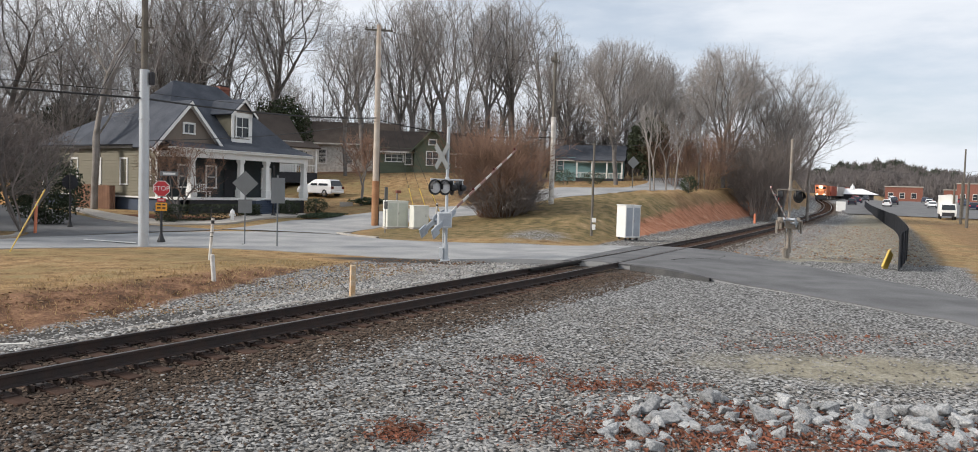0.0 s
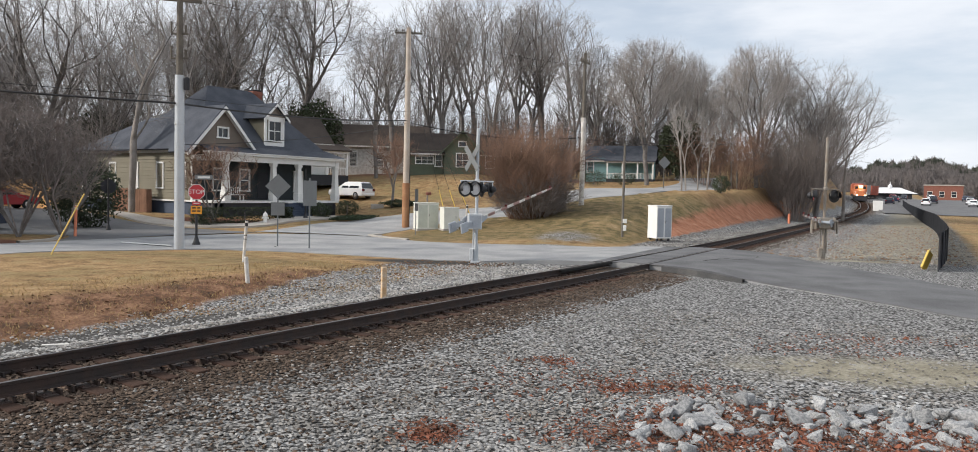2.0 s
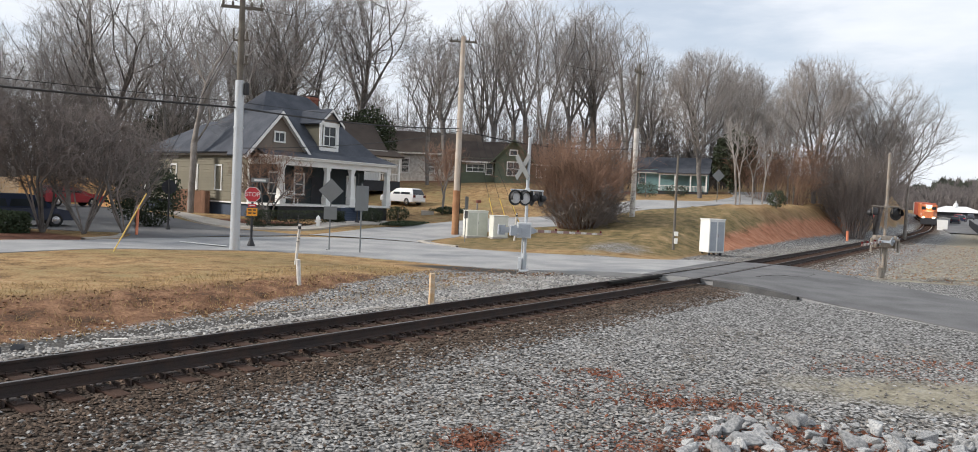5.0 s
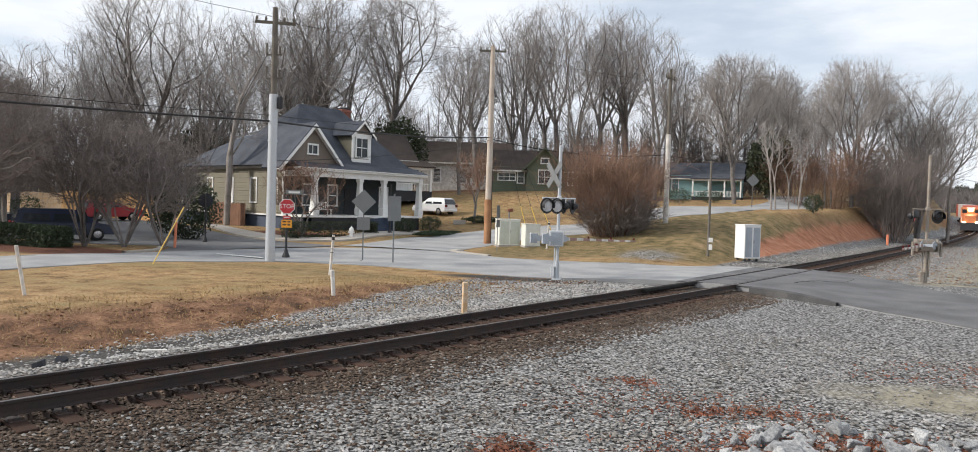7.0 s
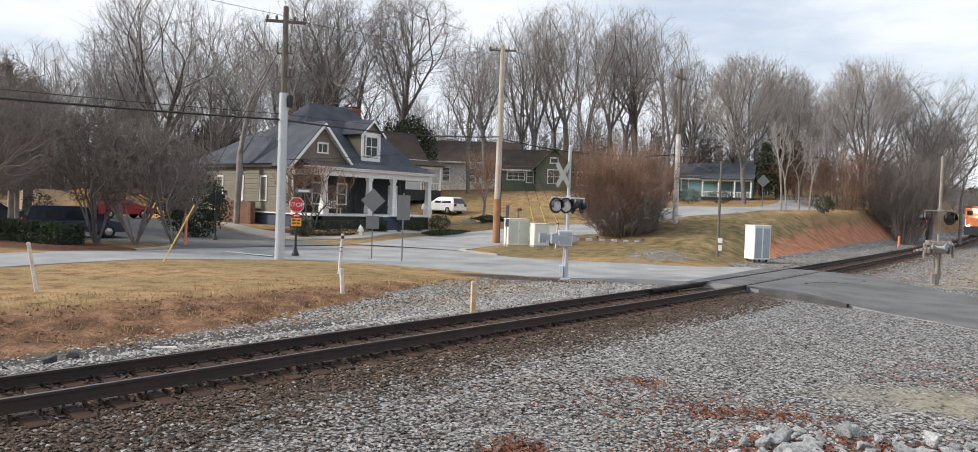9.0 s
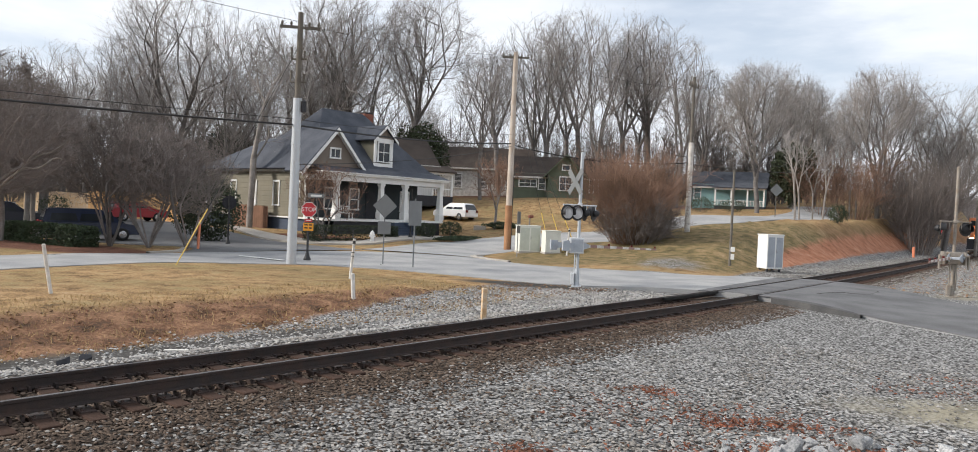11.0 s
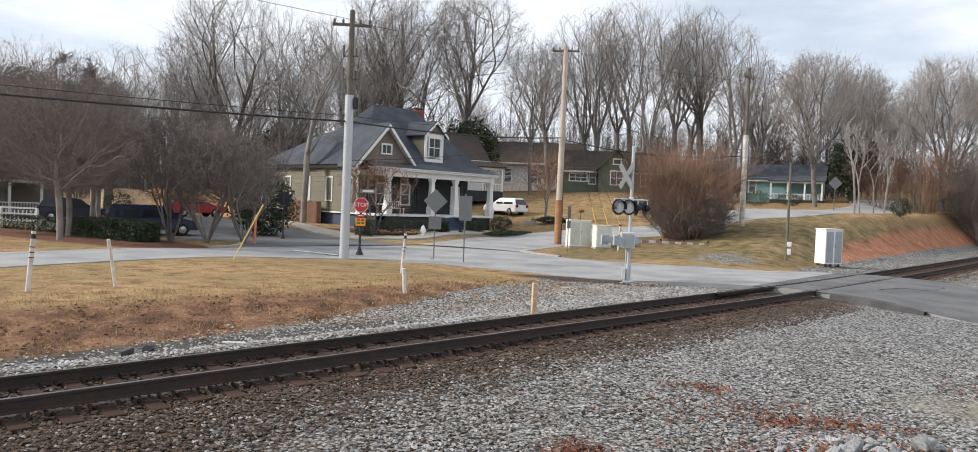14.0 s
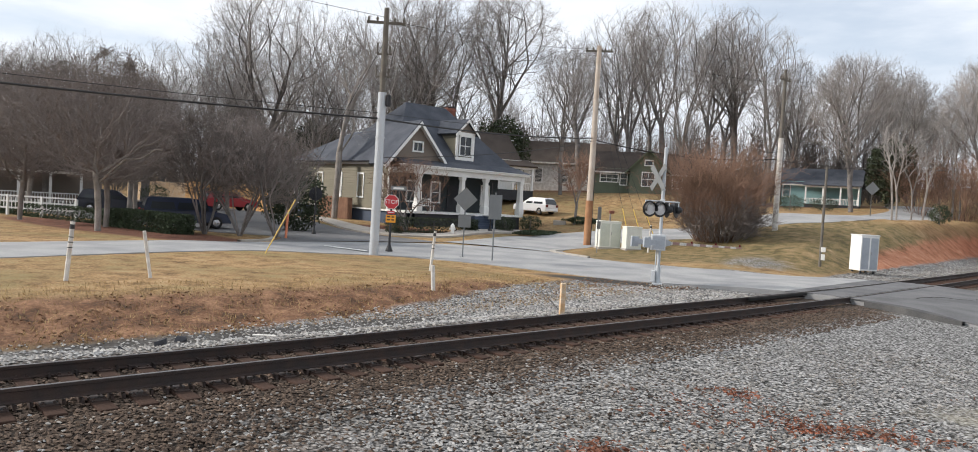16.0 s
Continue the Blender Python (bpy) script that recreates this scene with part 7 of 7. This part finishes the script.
leafy("ground_cover", 30, -12.9, 57.6, 6.0, 2.2, .35, "low green ivy bed beside the pavement", "hedge_leaf", 3500, 0.07, "plants", turn=70)
leafy("ground_cover", 31, -11.0, 66.4, 3.2, 2.0, .6, "low dark green planting on the lawn", "hedge_leaf", 2000, 0.07, "plants", turn=20)


# ---- woods and hills behind everything ----
def swell(a):
    """The ridge's uneven height along its length; a: bearing in radians."""
    k = math.degrees(a)
    return .62 + .5 * math.exp(-((k - 26.5) / 3.2)**2) + .22 * math.exp(-((k - 20) / 2.5)**2) + .06 * math.sin(k * 2.1) + .04 * math.sin(k * 5.3)


def far_woods():
    g = np.random.RandomState(4)
    v, f = [], []

    def stick(p, q, w):
        d = q - p
        a = np.cross(d, (0.3, 0.5, 0.8))
        a = a / (np.linalg.norm(a) + 1e-9) * w
        c = np.cross(d, a)
        c = c / (np.linalg.norm(c) + 1e-9) * w
        k = len(v)
        v.extend([(p + a).tolist(), (p - a * .5 + c * .8).tolist(), (p - a * .5 - c * .8).tolist(), q.tolist()])
        f.extend([(k, k + 1, k + 3), (k + 1, k + 2, k + 3), (k + 2, k, k + 3)])

    for i in range(1500):
        az, d = radians(g.uniform(-62, 17)), g.uniform(108, 175)
        x, y = d * math.sin(az), d * math.cos(az)
        if to_track(x, y)[1][0] < 22:
            continue
        z, h = zat(x, y), g.choice((4.0, 6.0, 9.0, 13.0, 16.0)) * g.uniform(.8, 1.1)
        p = np.array([x, y, z - .3])
        stick(p, p + (g.normal(0, .5), g.normal(0, .5), h), g.uniform(.07, .15))
        for k in range(46):
            b = p + (0, 0, h * g.uniform(.05, .85))
            a = g.uniform(0, 6.28)
            stick(b, b + (math.cos(a) * g.uniform(.6, 3), math.sin(a) * g.uniform(.6, 3), g.uniform(.4, 4)), g.uniform(.022, .05))
    tagged(part("far_woods", (v, f), "brush"), "dense bare brown woodland on the hill behind", "woodland", kind="stuff")
    for name, mt, n, lo, hi, seed, lab in (("ridge_woods", "far_wood", 1300, 14, 44, 3, "distant bare wooded ridge beyond the town"), ("ridge_pines", "far_pine", 260, 24, 38, 9, "distant dark pines on the ridge")):
        g = np.random.RandomState(seed)
        v, f = [], []
        for i in range(n):
            az, d = radians(g.uniform(*((lo, hi) if mt == "far_wood" else (22.5, 31)))), g.uniform(400, 640) if mt == "far_wood" else g.uniform(560, 640)
            x, y = d * math.sin(az), d * math.cos(az)
            ridge = (d - 380) * 0.075 * swell(az) + 1.5 + g.normal(0, .8)
            h = g.uniform(6, 11) if mt == "far_wood" else g.uniform(6, 10)
            w = g.uniform(3.5, 6.5)
            p = np.array([x, y, ridge])
            for k in range(78):
                a, b = g.uniform(0, 6.28), g.uniform(0, 1)
                q = p + (math.cos(a) * w * .5 * (1 - b * .5), math.sin(a) * w * .5 * (1 - b * .5), h * b)
                stick(q - (g.normal(0, .5), g.normal(0, .5), g.uniform(.6, 1.8)), q + (g.normal(0, .8), g.normal(0, .8), g.uniform(.5, 2.2)), g.uniform(.12, .3) if mt == "far_wood" else g.uniform(.25, .6))
        tagged(part(name, (v, f), mt), lab, "woodland", kind="stuff")
    # the rising land under the ridge
    az = np.radians(np.linspace(12, 48, 60))
    rad = np.linspace(360, 700, 12)
    v = [(d * math.sin(a), d * math.cos(a), (max(d - 380, 0)) * 0.075 * swell(a) + 1.2) for d in rad for a in az]
    f = [(i * 60 + j, i * 60 + j + 1, (i + 1) * 60 + j + 1, (i + 1) * 60 + j) for i in range(11) for j in range(59)]
    tagged(part("far_hill", (v, f), "far_wood"), "distant brown wooded hillside", "hill", kind="structure")


far_woods()

# ---- loose stone ----
def lump(seed, flat=.75):
    """A broken stone of a few dozen facets."""
    g = np.random.RandomState(seed)
    bm = B()
    pts = []
    for k in range(13):
        p = g.uniform(-1, 1, 3)
        a = g.randint(3)
        p[a] = np.sign(p[a]) * g.uniform(.8, 1)
        pts.append(bm.verts.new((p[0], p[1] * .85, p[2] * flat)))
    made = bmesh.ops.convex_hull(bm, input=pts)
    for v in [v for v in bm.verts if not v.link_faces]:
        bm.verts.remove(v)
    return bm


def build_rocks():
    meshes = []
    for i in range(10):
        bm = lump(100 + i, .7)
        bmesh.ops.bevel(bm, geom=bm.edges[:], offset=.05, segments=1, affect="EDGES")
        bmesh.ops.recalc_face_normals(bm, faces=bm.faces[:])
        me = bpy.data.meshes.new("rock")
        bm.to_mesh(me)
        bm.free()
        me.materials.append(M["rock"])
        meshes.append(me)
    pile = thing("rock_pile", pose(0, 0, 0), "row of broken pale grey stones lying in red leaves", "stones")
    g = random.Random(4)
    n = 0
    # a low uneven heap, densest along its ridge
    while n < 290:
        f = g.random()
        x = 1.0 + 6.6 * f
        ridge = 10.3 - .03 * (x - 3.4)**2 - .4 * float(smooth(3.0, 1.0, x))
        y = ridge + g.gauss(-.75, .6)
        dens = math.exp(-((x - 4.0) / 2.0)**2) + .45
        if g.random() > dens or y > ridge + .15 or y < 7.9:
            continue
        s = g.choice((.035, .045, .055, .065, .08, .09, .11, .145)) * g.uniform(.8, 1.15)
        if y < ridge - 1.3:
            s = min(s, .12)
        ob = new("rock", g.choice(meshes))
        ob.parent = pile
        heap = .14 * math.exp(-((y - ridge + .4) / .45)**2) * math.exp(-((x - 3.8) / 2.4)**2)
        ob.matrix_basis = pose(x, y, zat(x, y) + s * .35 + heap * g.random(), g.uniform(-30, 30), g.uniform(-30, 30), g.uniform(0, 360)) @ Matrix.Diagonal((s * g.uniform(.9, 1.35), s, s * g.uniform(.8, 1.1), 1))
        n += 1


build_rocks()


def scatter(name, label, category, material, pts, sizes, shapes, seed, sink=.3):
    """Many small stones as one mesh."""
    g = np.random.RandomState(seed)
    base = []
    for k in range(shapes):
        h = np.random.RandomState(seed * 50 + k)
        v = np.array([(1, 0, 0), (-1, 0, 0), (0, 1, 0), (0, -1, 0), (0, 0, .75), (0, 0, -.6), (.6, .6, .35), (-.6, -.55, .3)], float) * h.uniform(.7, 1.15, (8, 1))
        bm = B()
        vs = [bm.verts.new(p) for p in v]
        bmesh.ops.convex_hull(bm, input=vs)
        bm.verts.index_update()
        live = [v for v in bm.verts if v.link_faces]
        idx = {v: i for i, v in enumerate(live)}
        base.append((np.array([tuple(v.co) for v in live]), [tuple(idx[v] for v in f.verts) for f in bm.faces]))
        bm.free()
    z = land(pts[:, 0], pts[:, 1])
    V, F, at = [], [], 0
    for i, (x, y) in enumerate(pts):
        v, f = base[i % shapes]
        a, t = g.uniform(0, 6.28), g.uniform(-.5, .5)
        ca, sa, ct, st_ = math.cos(a), math.sin(a), math.cos(t), math.sin(t)
        rot = np.array([[ca, -sa, 0], [sa, ca, 0], [0, 0, 1]]) @ np.array([[1, 0, 0], [0, ct, -st_], [0, st_, ct]])
        V.append(v * (sizes[i] * np.array([1.25, .95, .8])) @ rot.T + (x, y, z[i] + sizes[i] * sink))
        F += [tuple(k + at for k in q) for q in f]
        at += len(v)
    return tagged(part(name, (np.vstack(V).tolist(), F), material), label, category, kind="stuff")


def near_field(n, seed, far=19.0, bias=2.0):
    """Points on the gravel this side of the rails, thicker close by."""
    g = np.random.RandomState(seed)
    out = []
    while sum(len(o) for o in out) < n:
        az = np.radians(g.uniform(-54, 36, 20000))
        d = 6.2 + (far - 6.2) * g.uniform(0, 1, 20000)**bias
        x, y = d * np.sin(az), d * np.cos(az)
        s, u, zt = to_track(x, y)
        keep = ((u < -1.0) & (u > -12.5)) & (g.uniform(0, 1, 20000) < 1 - .8 * np.exp(-(((x - 6.3) / 3.0)**2 + ((y - 12.6) / 1.1)**2)))
        out.append(np.stack([x[keep], y[keep]], -1))
    return np.vstack(out)[:n]


g = np.random.RandomState(1)
field = near_field(36000, 2)
stain = ground_zones(field[:, 0], field[:, 1], *to_track(field[:, 0], field[:, 1])[:2])[4]
brown = g.uniform(0, 1, len(field)) < stain * .85
sizes = g.uniform(.015, .036, len(field))
scatter("gravel", "loose grey crushed stone beside the rails", "gravel", "gravel", field[~brown], sizes[~brown], 8, 3)
scatter("gravel", "rust-brown crushed stone beside the rails", "gravel", "rust_gravel", field[brown], sizes[brown], 8, 7)
chips = np.stack([g.uniform(1.2, 7.6, 1500), g.normal(9.3, .75, 1500)], -1)
scatter("stone_chips", "pale grey stone chips among the larger stones", "gravel", "rock", chips, g.uniform(.018, .045, 1500), 8, 21)
# ballast shoulders on both sides and between the rails
def shoulder(n, seed, lo, hi, y0, y1):
    g = np.random.RandomState(seed)
    s = g.uniform(float(to_track(-11, 2.5)[0][0]), float(to_track(3, 27)[0][0]), n)
    u = g.uniform(lo, hi, n)
    p = np.stack([np.interp(s, ALONG, TRACK[:, 0]), np.interp(s, ALONG, TRACK[:, 1])], -1)
    q = np.stack([np.interp(s + .5, ALONG, TRACK[:, 0]), np.interp(s + .5, ALONG, TRACK[:, 1])], -1)
    d = (q - p) / np.linalg.norm(q - p, axis=1)[:, None]
    return p + np.stack([-d[:, 1], d[:, 0]], -1) * u[:, None]


pale = shoulder(11000, 5, 1.3, 5.2, 0, 0)
zone = ground_zones(pale[:, 0], pale[:, 1], *to_track(pale[:, 0], pale[:, 1])[:2])
pale = pale[(g.uniform(0, 1, len(pale)) < zone[0]) & (g.uniform(0, 1.5, len(pale)) > zone[5])]
scatter("ballast", "pale crushed stone ballast beyond the rails", "gravel", "gravel", pale, g.uniform(.018, .042, len(pale)), 8, 4)
scatter("ballast", "rust-stained ballast between the sleepers", "gravel", "rust_gravel", shoulder(14000, 6, -3.0, 1.3, 0, 0), g.uniform(.018, .04, 14000), 8, 5, .35)
scatter("ballast", "dark oil-stained ballast between the rails", "gravel", "rust_gravel", shoulder(9000, 16, -1.25, 1.3, 0, 0), g.uniform(.02, .042, 9000), 8, 15, .5)
scatter("clay_clods", "small clods of red-brown clay on the bank", "clods", "clod", shoulder(3800, 26, 3.7, 7.4, 0, 0)[g.uniform(0, 1, 3800) < .75], g.uniform(.012, .05, 3800), 8, 17, .2)

# the verge beyond the crossing: stones and dark clods
def verge(n, seed, lo, hi, s0, s1):
    """Points along the track between two ways along it and two offsets."""
    g = np.random.RandomState(seed)
    s, u = s0 + (s1 - s0) * g.uniform(0, 1, n)**1.3, g.uniform(lo, hi, n)
    p = np.stack([np.interp(s, ALONG, TRACK[:, 0]), np.interp(s, ALONG, TRACK[:, 1])], -1)
    q = np.stack([np.interp(s + .5, ALONG, TRACK[:, 0]), np.interp(s + .5, ALONG, TRACK[:, 1])], -1)
    d = (q - p) / np.linalg.norm(q - p, axis=1)[:, None]
    return p + np.stack([-d[:, 1], d[:, 0]], -1) * u[:, None]


way = float(to_track(9.2, 38.2)[0][0])
scatter("gravel", "grey stones strewn on the weedy verge", "gravel", "gravel", verge(6500, 37, -11.5, -1.7, way, way + 45), g.uniform(.02, .055, 6500), 8, 38)
scatter("gravel", "grey stones along the foot of the clay bank", "gravel", "gravel", verge(4500, 39, 1.4, 4.0, way, way + 40), g.uniform(.025, .06, 4500), 8, 40)
scatter("clay_clods", "brown clods and bark scraps on the verge", "clods", "clod", verge(1600, 41, -11.0, -2.5, way, way + 50), g.uniform(.02, .07, 1600), 8, 42, .15)


def leaves():
    """Red-brown leaf litter in drifts."""
    g = np.random.RandomState(9)
    spots = [(3.5, 8.8, 2.0, .8, 2600), (1.6, 8.7, 1.2, .5, 900), (-1.0, 8.5, .35, .35, 420), (6.5, 9.0, 1.6, .7, 900), (1.4, 10.8, .5, .25, 200), (2.3, 11.0, .7, .3, 260), (0.5, 12.4, .5, .25, 160),
             (1.0, 11.4, 1.6, .6, 260), (3.0, 9.6, 1.8, .6, 1200), (7.2, 15.2, 2.0, .5, 240), (5.6, 14.0, 1.2, .5, 160), (-.2, 10.6, .8, .5, 100)]
    v, f = [], []
    for x0, y0, sx, sy, n in spots:
        for k in range(n):
            x, y = x0 + g.normal(0, sx * .6), y0 + g.normal(0, sy * .6)
            z = zat(x, y) + .02 + abs(g.normal(0, .025)) if k % 8 == 0 else z_last + g.normal(0, .006)
            z_last = z
            a, b = g.normal(0, 1, 3), g.normal(0, 1, 3)
            a[2] *= .35
            b[2] *= .35
            a = a / np.linalg.norm(a) * g.uniform(.02, .05)
            b = b / np.linalg.norm(b) * g.uniform(.015, .03)
            c = np.array([x, y, z])
            i = len(v)
            v += [(c - a).tolist(), (c - b + (0, 0, .008)).tolist(), (c + a).tolist(), (c + b + (0, 0, .008)).tolist()]
            f.append((i, i + 1, i + 2, i + 3))
    tagged(part("leaf_litter", (v, f), "leaf"), "dry red-brown leaf litter among the stones", "leaves", kind="stuff")
    # dry grass tufts along the lawn bank
    v, f = [], []
    for k in range(16000):
        s = g.uniform(float(to_track(-16, -4)[0][0]), float(to_track(0, 24)[0][0]))
        u = g.uniform(3.6, 9.5)
        px, py = np.interp(s, ALONG, TRACK[:, 0]), np.interp(s, ALONG, TRACK[:, 1])
        qx, qy = np.interp(s + .5, ALONG, TRACK[:, 0]), np.interp(s + .5, ALONG, TRACK[:, 1])
        L = math.hypot(qx - px, qy - py)
        x, y = px - (qy - py) / L * u, py + (qx - px) / L * u
        v0 = np.array([x, y, 0.0])
        v += [v0, v0 + (g.normal(0, .012), g.normal(0, .012), 0), v0 + (g.normal(0, .05), g.normal(0, .05), g.uniform(.04, .12))]
        f.append((3 * k, 3 * k + 1, 3 * k + 2))
    v = np.array(v)
    v[:, 2] += np.repeat(land(v[::3, 0], v[::3, 1]), 3) - .01
    tagged(part("dry_grass", (v.tolist(), f), "straw"), "dry tan grass blades on the bank", "grass", kind="stuff")


leaves()


def loose_bits():
    """Dark clods in the ditch and a pale scrap of board."""
    for i, (x, y, s) in enumerate(((-9.1, 11.1, .13), (-9.2, 11.75, .11), (-9.2, 10.3, .07))):
        bm = lump(300 + i, .8)
        bmesh.ops.scale(bm, vec=(s, s, s), verts=bm.verts[:])
        ob = part("dirt_clod", bm, "dark_base", None)
        ob.matrix_basis = stand(x, y, i * 50, s * .3)
        tagged(ob, "dark clod of earth lying in the ditch", "clod", "clods in the ditch")
    bm = B()
    box(bm, 0, 0, 0, .42, .1, .02, bevel=.004)
    ob = part("board_scrap", bm, "old_white", None)
    ob.matrix_basis = stand(-8.0, 12.6, 20, .03)
    tagged(ob, "pale scrap of board lying beside the track", "scrap")


loose_bits()


def motions():
    # the arm swings down from half raised to level, then rests
    pivot = pose(-1.93, 28.66, 1.56, 0, 0, 90 - ARM_AZ)
    walk(arm, [(t, pivot @ pose(0, 0, 0, 0, -up, 0)) for t, up in ((0, 28), (.5, 24.5), (1, 20.5), (1.5, 16.5), (2, 12.3), (2.5, 8.2), (3, 4.2), (3.5, .3), (3.9, -2), (6, -2), (16, -2))])
    far_pivot = pose(13.56, 35.2, 1.62, 0, 0, 90 - 209)
    walk(far_arm, [(t, far_pivot @ pose(0, 0, 0, 0, -up, 0)) for t, up in ((0, 16), (.5, 12.5), (1, 9), (2, 4.5), (3, 1), (3.5, -.5), (6, -.5), (16, -.5))])
    # the train comes down the line
    for ob, back in train:
        rows = []
        for k in range(33):
            t = k * .5
            s = 340.0 + back - 12.2 * min(t, 8.5) - 10.0 * max(t - 8.5, 0)
            p = track_at(min(s, ALONG[-1] - 1) if s < ALONG[-1] - 1 else s) if s < ALONG[-1] - 1 else None
            if p is None:
                e, d = track_at(ALONG[-1]), track_at(ALONG[-1]) - track_at(ALONG[-1] - 3)
                p = e + d / np.linalg.norm(d) * (s - ALONG[-1])
            q = track_at(min(s, ALONG[-1] - 8) + 8.0) - track_at(min(s, ALONG[-1] - 8))
            rows.append((t, pose(p[0], p[1], p[2], 0, math.degrees(math.asin(q[2] / np.linalg.norm(q))), math.degrees(math.atan2(-q[1], -q[0])))))
        walk(ob, rows)


motions()
